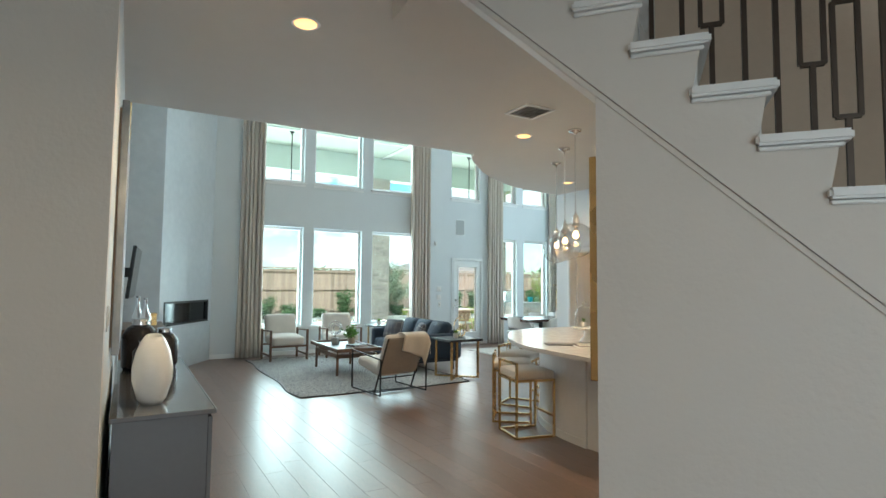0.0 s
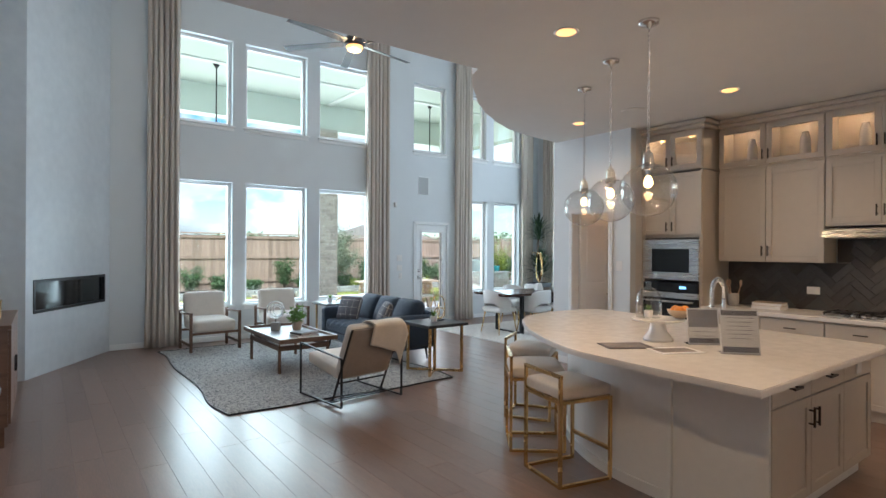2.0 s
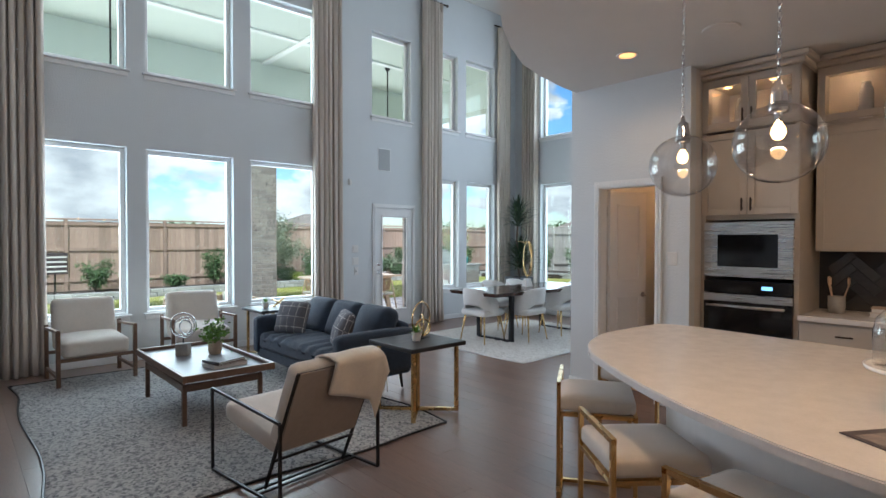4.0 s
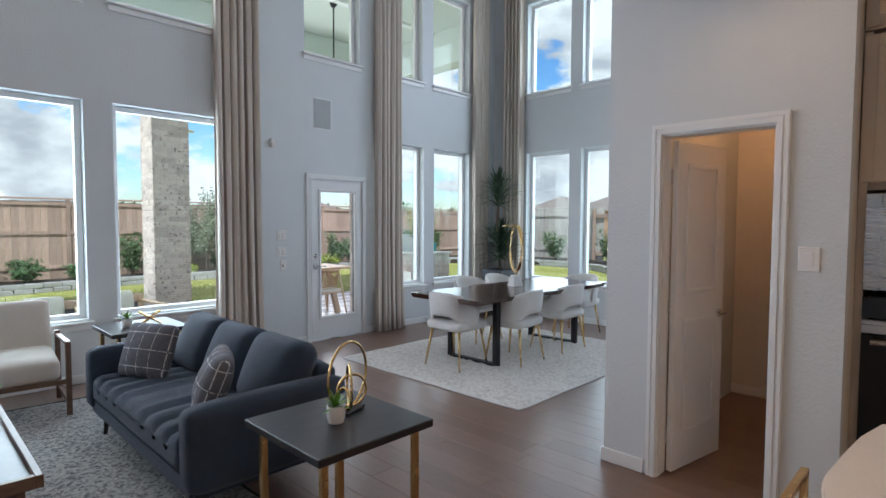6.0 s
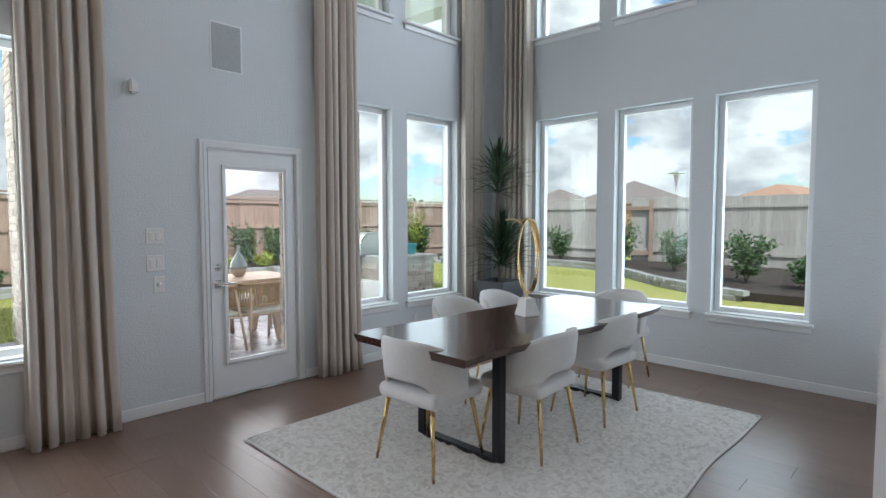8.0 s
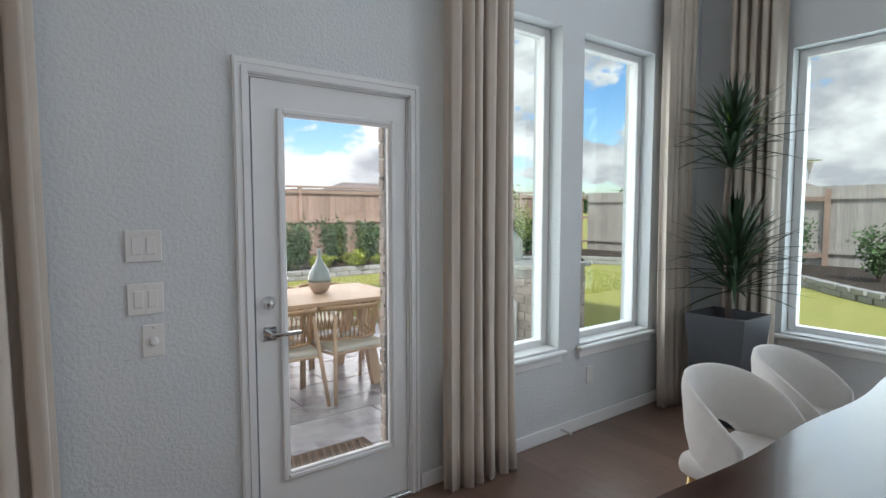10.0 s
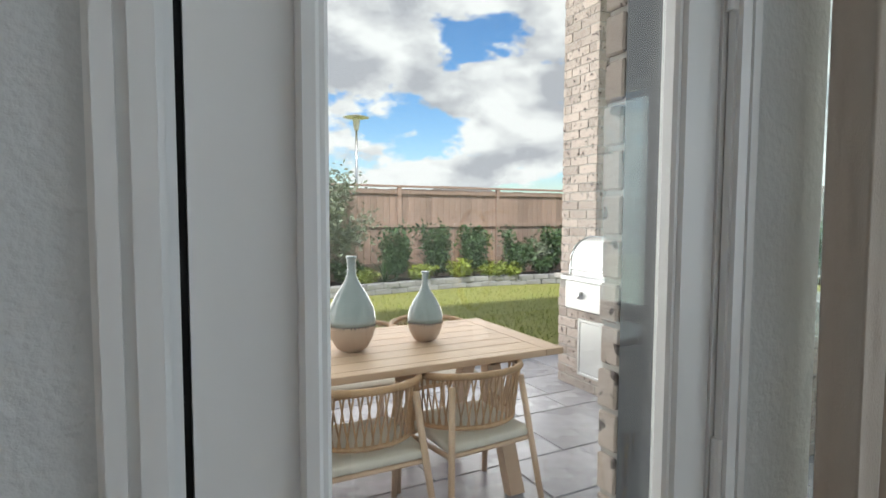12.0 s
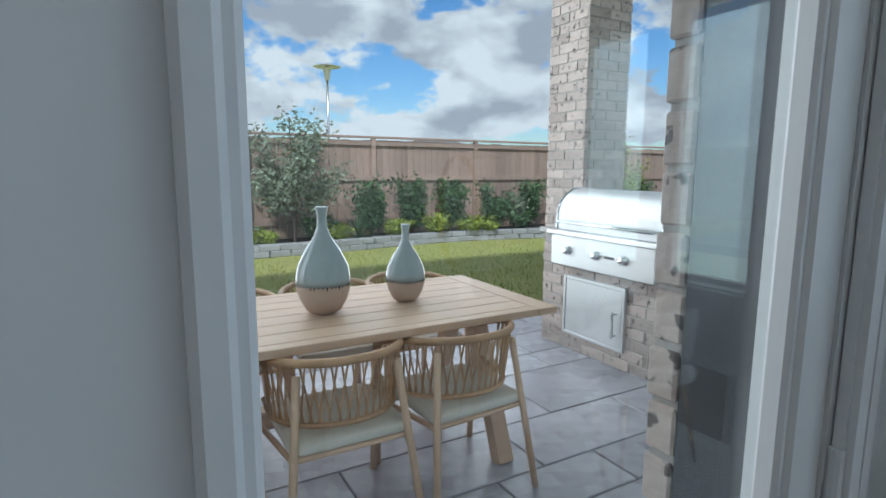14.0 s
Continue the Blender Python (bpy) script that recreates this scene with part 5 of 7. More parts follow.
def pendant(x, y, z):
    p = thing("pendant_lamp", pose(x, y, 0), "clear glass globe pendant with chrome neck on a chain, lit", "pendant lamp", "pendants over the island")
    bm = bmesh.new()
    lathe(bm, [(0.01, ZC - 0.05), (0.02, ZC - 0.03), (0.062, ZC - 0.022), (0.065, ZC - 0.001)], 24)
    part("canopy", bm, M_CHROME, p, smooth=True)
    bm = bmesh.new()
    zz = z + 0.27
    i = 0
    while zz < ZC - 0.05:
        a, b = ((0.009, 0), (0, 0.009))[i % 2]
        sweep(bm, [(a * math.cos(k * 0.7854), b * math.cos(k * 0.7854), zz + 0.014 + 0.019 * math.sin(k * 0.7854)) for k in range(8)], 0.0022, 5, True)
        zz += 0.029
        i += 1
    c = part("chain", bm, M_CHROME, p)
    c["kind"] = "stuff"
    bm = bmesh.new()
    lathe(bm, [(0.036, z + 0.13), (0.04, z + 0.15), (0.036, z + 0.16), (0.036, z + 0.20), (0.03, z + 0.215), (0.03, z + 0.235), (0.012, z + 0.25), (0.008, z + 0.28)], 20)
    part("neck", bm, M_CHROME, p, smooth=True)
    bm = bmesh.new()
    prof = []
    for k in range(15):
        a = math.pi * (0.02 + 0.86 * k / 14)
        prof.append((0.178 * math.sin(a), z - 0.17 * math.cos(a)))
    prof += [(0.042, z + 0.155), (0.038, z + 0.175)]
    lathe(bm, prof, 36)
    for f in list(bm.faces):
        if len(f.verts) > 4:
            bmesh.ops.delete(bm, geom=[f], context="FACES_ONLY")
    g = part("globe", bm, M_CLEAR, p, "clear blown glass globe", True)
    g.visible_shadow = False
    bm = bmesh.new()
    lathe(bm, [(0.004, z + 0.014), (0.020, z + 0.020), (0.030, z + 0.042), (0.026, z + 0.066), (0.014, z + 0.086), (0.013, z + 0.10)], 16)
    part("bulb", bm, M_BULB, p, "glowing warm bulb", True)
    bm = bmesh.new()
    rod(bm, (0, 0, z + 0.09), (0, 0, z + 0.15), 0.017)
    part("socket", bm, M_CHROME, p)
    lamp_point("pendant_glow", (x, y, z + 0.04), 9, WARM, 0.03)


for x, y, z in ((3.972, 3.392, 1.91), (4.385, 3.985, 1.91), (4.80, 4.576, 1.91)):
    pendant(x, y, z)

# recessed lights
for x, y, pw in ((5.853, 5.50, 10), (5.90, 3.807, 16), (3.682, 3.83, 50), (1.07, 2.60, 55), (5.9, 2.05, 30), (3.7, 1.9, 26), (-0.2, 0.4, 16), (-1.1, -1.2, 12), (1.2, -1.8, 6)):
    zz = ZC if not (x > 1.9 and y < 2.5) else 2.89
    d = thing("downlight", pose(x, y, zz), "recessed round warm ceiling downlight, on", "downlight", "recessed ceiling lights")
    bm = bmesh.new()
    lathe(bm, [(0.066, -0.004), (0.082, -0.006), (0.086, 0.0)], 24)
    part("trim_ring", bm, M_TRIM, d)
    bm = bmesh.new()
    lathe(bm, [(0.05, -0.0075), (0.064, -0.0065)], 24)
    part("lens", bm, M_CAN, d)
    lamp_spot("downlight_beam", (x, y, zz - 0.02), pw, WARM, 150)
v = thing("ceiling_vent", pose(3.228, 3.182, ZC), "white louvred ceiling air vent", "vent")
bm = bmesh.new()
for r in ((-0.16, -0.13, -0.16, 0.16), (0.13, 0.16, -0.16, 0.16), (-0.13, 0.13, -0.16, -0.13), (-0.13, 0.13, 0.13, 0.16)):
    box(bm, *r, -0.012, 0, bevel=0.003)
part("frame", bm, M_TRIM, v)
part("backing", boxes((-0.13, 0.13, -0.13, 0.13, -0.003, 0)), M_TRAY, v)
for i in range(8):
    bm = bmesh.new()
    box(bm, -0.128, 0.128, -0.014, 0.014, -0.001, 0.001, m=pose(0, -0.112 + i * 0.032, -0.008, 30, 0, 0))
    part("slat", bm, M_TRIM, v)
sp = thing("ceiling_speaker", pose(5.84, 4.77, ZC), "round white flush ceiling speaker", "speaker")
bm = bmesh.new()
lathe(bm, [(0.10, -0.008), (0.12, -0.006), (0.125, 0)], 28)
part("grille", bm, M_CEIL, sp)

# things on the island
IZ = 0.906
c = thing("cake_stand", pose(4.24, 3.485, IZ), "white cake stand with a glass dome, flask and fruit bowl", "cake stand")
bm = bmesh.new()
lathe(bm, [(0.10, 0), (0.095, 0.015), (0.06, 0.06), (0.05, 0.11), (0.06, 0.13), (0.17, 0.135), (0.175, 0.15), (0.165, 0.147)], 28)
part("stand", bm, M_WHITE, c, smooth=True)
d = thing("glass_dome", pose(4.22, 3.545, IZ + 0.15), "clear glass cloche with knob on the cake stand", "cloche")
bm = bmesh.new()
lathe(bm, [(0.085, 0), (0.085, 0.12), (0.075, 0.165), (0.05, 0.195), (0.012, 0.21), (0.012, 0.222), (0.02, 0.235), (0.01, 0.25)], 28)
g = part("dome", bm, M_CLEAR, d, smooth=True)
g.visible_shadow = False
pot_plant("mini_plant", pose(4.22, 3.545, IZ + 0.15), 0.05, 0.03, M_WHITE, lambda bm, z, s: leaf_tuft(bm, (0, 0, z), 16, 0.06, 0.007, 0.1, s, 1.1), "tiny green plant under the glass dome", 9)
b = thing("fruit_bowl", pose(4.34, 3.385, IZ + 0.15), "small glass bowl with oranges", "bowl")
bm = bmesh.new()
lathe(bm, [(0.03, 0), (0.07, 0.03), (0.082, 0.06), (0.078, 0.06), (0.06, 0.03)], 20)
part("bowl", bm, M_TANPOT, b, smooth=True)
for i, (dx, dy) in enumerate(((0.0, 0.03), (0.03, -0.02), (-0.03, -0.015))):
    o = thing("orange", pose(4.34 + dx, 3.385 + dy, IZ + 0.205), "ripe orange in the bowl", "fruit", "oranges")
    bm = bmesh.new()
    bmesh.ops.create_uvsphere(bm, u_segments=14, v_segments=10, radius=0.033)
    part("peel", bm, M_ORANGE, o, smooth=True)
for i, (x, y, a, w, h) in enumerate(((3.845, 3.467, -32, 0.30, 0.21), (3.95, 3.19, -26, 0.28, 0.20))):
    b = thing("brochure", pose(x, y, IZ, 0, 0, a), ("open glossy brown brochure on the island", "white printed leaflet with dark photo")[i], "brochure")
    part("sheet", boxes((-w / 2, w / 2, -h / 2, h / 2, 0, 0.004)), (M_INK, M_PAPER)[i], b)
    part("photo", boxes((-w * 0.44, w * 0.40, -h * 0.3, h * 0.34, 0.004, 0.0048)), M_PHOTO, b)
for i, (x, y, a, w, h) in enumerate(((4.30, 3.19, -42, 0.20, 0.24), (4.157, 2.895, -48, 0.21, 0.27))):
    b = thing("sign_holder", pose(x, y, IZ, 0, 0, a), ("upright acrylic stand with a photo leaflet", "upright acrylic stand with a printed letter")[i], "sign")
    tilt = pose(0, 0, 0, -12, 0, 0)
    bm = bmesh.new()
    box(bm, -w / 2, w / 2, -0.002, 0.002, 0.006, h, m=tilt)
    part("sheet", bm, M_PAPER, b)
    bm = bmesh.new()
    box(bm, -w / 2, w / 2, -0.0065, -0.0035, 0.004, h, m=tilt)
    box(bm, -w / 2, w / 2, -0.0035, 0.09, 0, 0.003)
    g = part("acrylic_stand", bm, M_CLEAR, b)
    g.visible_shadow = False
    if i == 0:
        bm = bmesh.new()
        box(bm, -w * 0.46, w * 0.46, -0.003, -0.0022, h * 0.48, h * 0.96, m=tilt)
        part("photo", bm, M_PHOTO, b)
    for k in range(6 if i else 2):
        bm = bmesh.new()
        z = h * (0.80 - 0.09 * k) if i else h * (0.36 - 0.12 * k)
        ww = w * (0.38 - 0.05 * ((k * 7) % 3))
        box(bm, -ww, ww, -0.003, -0.0022, z - 0.0016, z + 0.0016, m=tilt)
        part("text_bar", bm, M_TRAY, b)
    bm = bmesh.new()
    box(bm, -w * 0.47, w * 0.47, -0.003, -0.0022, 0.012, 0.045, m=tilt)
    part("footer_band", bm, M_INK, b)
    if i:
        bm = bmesh.new()
        box(bm, -w * 0.47, w * 0.47, -0.003, -0.0022, h - 0.04, h - 0.01, m=tilt)
        part("header_band", bm, M_INK, b)
fa = thing("kitchen_faucet", pose(5.0, 3.50, IZ), "chrome spring-neck kitchen faucet on the island", "faucet")
bm = bmesh.new()
sweep(bm, [(0, 0, 0), (0, 0, 0.30)] + [(0.09 - 0.09 * math.cos(k * 0.35), 0, 0.30 + 0.09 * math.sin(k * 0.35)) for k in range(1, 10)] + [(0.18, 0, 0.22)], 0.012, 10)
part("neck", bm, M_CHROME, fa, smooth=True)
bm = bmesh.new()
n = 150
path = [(0, 0, 0.12), (0, 0, 0.30)] + [(0.09 - 0.09 * math.cos(k * 0.35), 0, 0.30 + 0.09 * math.sin(k * 0.35)) for k in range(1, 9)]
for a, b in zip(path, path[1:]):
    a, b = Vector(a), Vector(b)
    m_ = max(1, int((b - a).length / 0.014))
    for j in range(m_):
        c = a + (b - a) * j / m_
        q = (b - a).normalized()
        u = q.cross(Vector((0, 1, 0))).normalized()
        sweep(bm, [c + u * 0.018 * math.cos(k * 0.7854) + Vector((0, 1, 0)) * 0.018 * math.sin(k * 0.7854) for k in range(8)], 0.003, 5, True)
c = part("spring", bm, M_CHROME, fa)
c["kind"] = "stuff"
bm = bmesh.new()
rod(bm, (0.18, 0, 0.23), (0.18, 0, 0.12), 0.016, 0.02)
part("spray_head", bm, M_CHROME, fa)
bm = bmesh.new()
lathe(bm, [(0.028, 0), (0.028, 0.04), (0.02, 0.05)], 16)
bar(bm, (0, 0.02, 0.04), (0, 0.09, 0.06), 0.01)
part("base", bm, M_CHROME, fa)
s = thing("soap_dispenser", pose(4.71, 3.07, IZ), "small steel soap dispenser beside the sink", "dispenser")
bm = bmesh.new()
lathe(bm, [(0.02, 0), (0.02, 0.06), (0.008, 0.07), (0.008, 0.09)], 14)
part("body", bm, M_STEEL, s, smooth=True)

# ---- pantry ----
pd = tagged(new("door_2"), "white two-panel pantry door standing open", "door", "", "structure")
pd.matrix_world = pose(6.62, 6.125, 0, 0, 0, -10)
bm = bmesh.new()
box(bm, 0, 0.555, -0.035, 0, 0.01, 1.985, bevel=0.002)
part("leaf", bm, M_TRIM, pd)
for z0, z1 in ((0.22, 0.92), (1.08, 1.86)):
    bm = bmesh.new()
    for r in ((0.10, 0.125, z0, z1), (0.43, 0.455, z0, z1), (0.125, 0.43, z0, z0 + 0.025), (0.125, 0.43, z1 - 0.025, z1)):
        box(bm, r[0], r[1], -0.043, -0.035, r[2], r[3], bevel=0.003)
    part("panel_moulding", bm, M_TRIM, pd)
bm = bmesh.new()
lathe(bm, [(0.028, 0), (0.028, 0.008), (0.01, 0.012)], 16)
bmesh.ops.transform(bm, matrix=pose(0.50, -0.035, 0.93, 90, 0, 0), verts=bm.verts)
box(bm, 0.41, 0.51, -0.085, -0.07, 0.922, 0.938, bevel=0.003)
rod(bm, (0.50, -0.04, 0.93), (0.50, -0.08, 0.93), 0.009)
part("door_handle", bm, M_CHROME, pd)
for z in (0.22, 1.0, 1.78):
    part("hinge", boxes((-0.006, 0.03, -0.004, 0.006, z - 0.045, z + 0.045)), M_STEEL, pd)
for i, z in enumerate((0.72, 1.02, 1.32, 1.62, 1.92)):
    sh = thing("pantry_shelf", pose(0, 0, 0), "white painted pantry shelf along the back wall", "shelf", "pantry shelves")
    part("board", boxes((8.26, 8.598, 5.374, 5.98, z, z + 0.03), bevel=0.003), M_SHELF, sh)
    part("lip", boxes((8.245, 8.26, 5.374, 5.98, z - 0.02, z + 0.03)), M_SHELF, sh)
rb = thing("red_box", pose(8.42, 5.70, 1.352), "red box on a pantry shelf", "box")
bm = bmesh.new()
box(bm, -0.05, 0.05, -0.07, 0.07, 0, 0.13, bevel=0.006)
part("carton", bm, M_RED, rb)
part("lid", boxes((-0.053, 0.053, -0.073, 0.073, 0.13, 0.145), bevel=0.003), M_RED, rb)
lamp_point("pantry_light", (7.5, 5.9, 2.85), 11, (1.0, 0.5, 0.2), 0.06)

# ---- dining ----
dt = thing("dining_table", pose(8.50, 8.64, 0.015), "live-edge dark wood dining table on square metal legs", "dining table")
bm = bmesh.new()
rnd = random.Random(2)
out = []
for i in range(25):
    u = i / 24
    out.append((-1.22 + 2.44 * u, -0.49 + 0.035 * math.sin(5 * u + 1) + 0.01 * math.sin(19 * u)))
for i in range(25):
    u = 1 - i / 24
    out.append((-1.22 + 2.44 * u, 0.48 + 0.03 * math.sin(4 * u + 2) + 0.01 * math.sin(17 * u)))
lo = [bm.verts.new((x * 0.99, y * 0.94, 0.685)) for x, y in out]
hi = [bm.verts.new((x, y, 0.735)) for x, y in out]
for i in range(len(out)):
    bm.faces.new((lo[i], lo[(i + 1) % 50], hi[(i + 1) % 50], hi[i]))
bm.faces.new(hi)
bm.faces.new(lo[::-1])
part("tabletop", bm, M_TABLETOP, dt)
for x in (-0.77, 0.77):
    for y in (-0.32, 0.32):
        part("leg", boxes((x - 0.03, x + 0.03, y - 0.03, y + 0.03, 0.0, 0.685), bevel=0.003), M_BLACK, dt)
    part("foot_bar", boxes((x - 0.03, x + 0.03, -0.29, 0.29, 0.0, 0.03)), M_BLACK, dt)
    part("top_bar", boxes((x - 0.03, x + 0.03, -0.29, 0.29, 0.65, 0.685)), M_BLACK, dt)


def dining_chair(m):
    c = thing("dining_chair", m, "white upholstered dining chair with open curved back and brass legs", "chair", "chairs round the dining table")
    bm = bmesh.new()
    cushion(bm, 0.48, 0.46, 0.10, 0.045, Matrix.Translation((0, 0.01, 0.435)), 0.015)
    part("seat", bm, M_WHITECLOTH, c, smooth=True)
    bm = bmesh.new()
    n, mm = 36, 10
    rows = []
    for i in range(n + 1):
        a = -105 + 210 * i / n
        k = abs(a) / 105
        top = 0.785 - 0.20 * k ** 2.6
        low = 0.43 + 0.115 * max(0, 1 - (abs(a) / 52) ** 4) if abs(a) < 52 else 0.43
        ring_ = []
        for s_ in (0, 1):
            for j in range(mm + 1):
                v = j / mm if s_ == 0 else 1 - j / mm
                z = low + (top - low) * v
                flare = 0.035 * (z - 0.43) / 0.37
                r0 = (0.262 + flare) if s_ == 0 else (0.222 + flare)
                edge = 0.012 * (1 - min(1, 6 * min(v, 1 - v)))
                r0 += -edge if s_ == 0 else edge
                ang = radians(-90 + a)
                ring_.append(bm.verts.new((r0 * math.cos(ang) * 0.97, r0 * math.sin(ang) - 0.01, z)))
        rows.append(ring_)
    L = len(rows[0])
    for p, q in zip(rows, rows[1:]):
        for j in range(L):
            bm.faces.new((p[j], p[(j + 1) % L], q[(j + 1) % L], q[j]))
    bm.faces.new(rows[0])
    bm.faces.new(rows[-1][::-1])
    bmesh.ops.recalc_face_normals(bm, faces=bm.faces)
    part("backrest", bm, M_WHITECLOTH, c, smooth=True)
    for x in (-1, 1):
        for y in (-1, 1):
            bm = bmesh.new()
            rod(bm, (x * 0.235, y * 0.225, 0.0), (x * 0.18, y * 0.17, 0.40), 0.008, 0.015)
            part("leg", bm, M_GOLD, c, smooth=True)
    return c


ch = dining_chair(pose(7.49, 8.66, 0.018, 0, 0, -88))
for x, y, a in ((8.07, 8.335, 4), (8.90, 8.32, -3), (8.58, 9.32, 176), (9.18, 9.30, 184), (9.83, 8.62, 92)):
    copy_thing(ch, pose(x, y, 0.018, 0, 0, a))
sc = thing("ring_sculpture", pose(8.56, 8.70, 0.752, 0, 0, 72), "tall brass ring sculpture on a white tapered block", "sculpture")
bm = bmesh.new()
bmesh.ops.create_cone(bm, cap_ends=True, segments=4, radius1=0.095, radius2=0.058, depth=0.13, matrix=pose(0, 0, 0.065, 0, 0, 45))
part("base", bm, M_WHITE, sc)
bm = bmesh.new()
rod(bm, (0, 0, 0.13), (0, 0, 0.17), 0.006)
part("post", bm, M_GOLD, sc)
for dy in (-0.008, 0.012):
    bm = bmesh.new()
    pts = [(0.125 * math.sin(k * 0.19) * (1 if dy < 0 else -1), dy, 0.445 - 0.28 * math.cos(k * 0.19)) for k in range(33 if dy < 0 else 20)]
    if dy > 0:
        pts += [(pts[-1][0] + 0.05 * k, dy, pts[-1][2] + 0.02 * k - 0.004 * k * k) for k in range(1, 5)]
    sweep(bm, pts, 0.015, 8, False, 0.35)
    part("hoop", bm, M_GOLD, sc, smooth=True)
# dracaena
pl = thing("dracaena", pose(10.16, 10.20, 0), "tall two-headed dracaena in a charcoal square planter", "plant")
bm = bmesh.new()
v0 = [(-0.14, -0.14), (0.14, -0.14), (0.14, 0.14), (-0.14, 0.14)]
lo = [bm.verts.new((x, y, 0)) for x, y in v0]
hi = [bm.verts.new((x * 1.45, y * 1.45, 0.76)) for x, y in v0]
h2 = [bm.verts.new((x * 1.32, y * 1.32, 0.76)) for x, y in v0]
h3 = [bm.verts.new((x * 1.28, y * 1.28, 0.70)) for x, y in v0]
for a, b in ((lo, hi), (hi, h2), (h2, h3)):
    for i in range(4):
        bm.faces.new((a[i], a[(i + 1) % 4], b[(i + 1) % 4], b[i]))
bm.faces.new(lo[::-1])
bm.faces.new(h3)
bmesh.ops.recalc_face_normals(bm, faces=bm.faces)
part("planter", bm, M_POT, pl)
bm = bmesh.new()
sweep(bm, [(0.02, 0, 0.68), (0.0, 0.02, 1.1), (-0.04, 0.02, 1.5), (-0.03, 0.0, 1.95)], 0.022, 8)
part("trunk", bm, M_BARK, pl, smooth=True)
for (c0, n, L) in (((0.02, -0.02, 1.08), 190, 0.62), ((-0.03, 0.0, 1.92), 150, 0.52)):
    bm = bmesh.new()
    for dz, k, f in ((-0.16, 0.28, 0.80), (-0.03, 0.36, 0.92), (0.10, 0.36, 0.85)):
        leaf_tuft(bm, (c0[0], c0[1], c0[2] + dz), int(n * k), L * f, 0.02, 0.16, int(c0[2] * 10 + dz * 50), 1.25)
    part("leaf_head", bm, M_SPIKE, pl)
    bm = bmesh.new()
    leaf_tuft(bm, (c0[0], c0[1], c0[2] + 0.05), 9, L * 0.7, 0.014, 0.08, 77, 1.2)
    part("young_leaves", bm, M_FRESH, pl, "bright green young leaves")["kind"] = "stuff"

# wall fittings by the garden door
for z0, z1, x0, x1, kind in ((1.285, 1.405, 6.575, 6.698, 2), (1.085, 1.205, 6.575, 6.698, 2), (0.92, 1.045, 6.62, 6.695, 1)):
    w = thing("light_switch", pose(0, 0, 0), ("white rotary dimmer plate on the wall" if kind == 1 else "white double rocker switch plate on the wall"), "switch", "switches by the garden door")
    part("plate", boxes((x0, x1, 10.703, 10.71, z0, z1), bevel=0.003), M_WHITE, w)
    xm = (x0 + x1) / 2
    if kind == 1:
        bm = bmesh.new()
        lathe(bm, [(0.017, 0), (0.016, 0.016), (0.012, 0.018)], 18)
        bmesh.ops.transform(bm, matrix=pose(xm, 10.703, (z0 + z1) / 2, 90, 0, 0), verts=bm.verts)
        part("knob", bm, M_WHITE, w, smooth=True)
    else:
        for dx in (-0.024, 0.024):
            part("rocker", boxes((xm + dx - 0.016, xm + dx + 0.016, 10.698, 10.703, z0 + 0.028, z1 - 0.028), bevel=0.002), M_WHITE, w)
    for dz in (z0 + 0.012, z1 - 0.012):
        bm = bmesh.new()
        rod(bm, (xm, 10.703, dz), (xm, 10.7015, dz), 0.003, None, 8)
        part("screw", bm, M_STEEL, w)
w = thing("light_switch", pose(6.502, 5.415, 1.33), "white single rocker switch beside the pantry", "switch")
part("plate", boxes((0, 0.007, -0.045, 0.045, -0.06, 0.06), bevel=0.003), M_WHITE, w)
part("rocker", boxes((-0.004, 0, -0.017, 0.017, -0.033, 0.033), bevel=0.001), M_WHITE, w)
w = thing("wall_speaker", pose(7.22, 10.71, 2.85), "flush rectangular pale grey wall speaker", "speaker")
part("grille", boxes((-0.12, 0.12, -0.008, 0, -0.18, 0.18), bevel=0.004), mat("speaker_grille", (0.42, 0.44, 0.45), 0.8, var=0.1, scale=60), w)
part("rim", boxes((-0.132, 0.132, -0.005, 0, -0.192, 0.192), bevel=0.002), M_TRIM, w)
w = thing("motion_sensor", pose(6.52, 10.71, 2.42), "small white wall motion detector", "sensor")
bm = bmesh.new()
box(bm, -0.028, 0.028, -0.05, 0, -0.05, 0.05, bevel=0.012, seg=2)
part("case", bm, M_WHITE, w)
part("lens", boxes((-0.018, 0.018, -0.053, -0.05, -0.035, 0.0), bevel=0.001), M_SHELF, w)
w = thing("door_stop", pose(9.0, 10.695, 0.05), "spring door stop on the baseboard", "door stop")
bm = bmesh.new()
rod(bm, (0, 0, 0), (0, -0.07, 0), 0.005)
part("spring", bm, M_STEEL, w)
bm = bmesh.new()
rod(bm, (0, -0.07, 0), (0, -0.085, 0), 0.009)
part("tip", bm, M_WHITE, w)
w = thing("socket_plate", pose(9.30, 10.705, 0.36), "white wall socket under the window", "socket")
part("plate", boxes((-0.035, 0.035, -0.002, 0.005, -0.058, 0.058), bevel=0.002), M_WHITE, w)

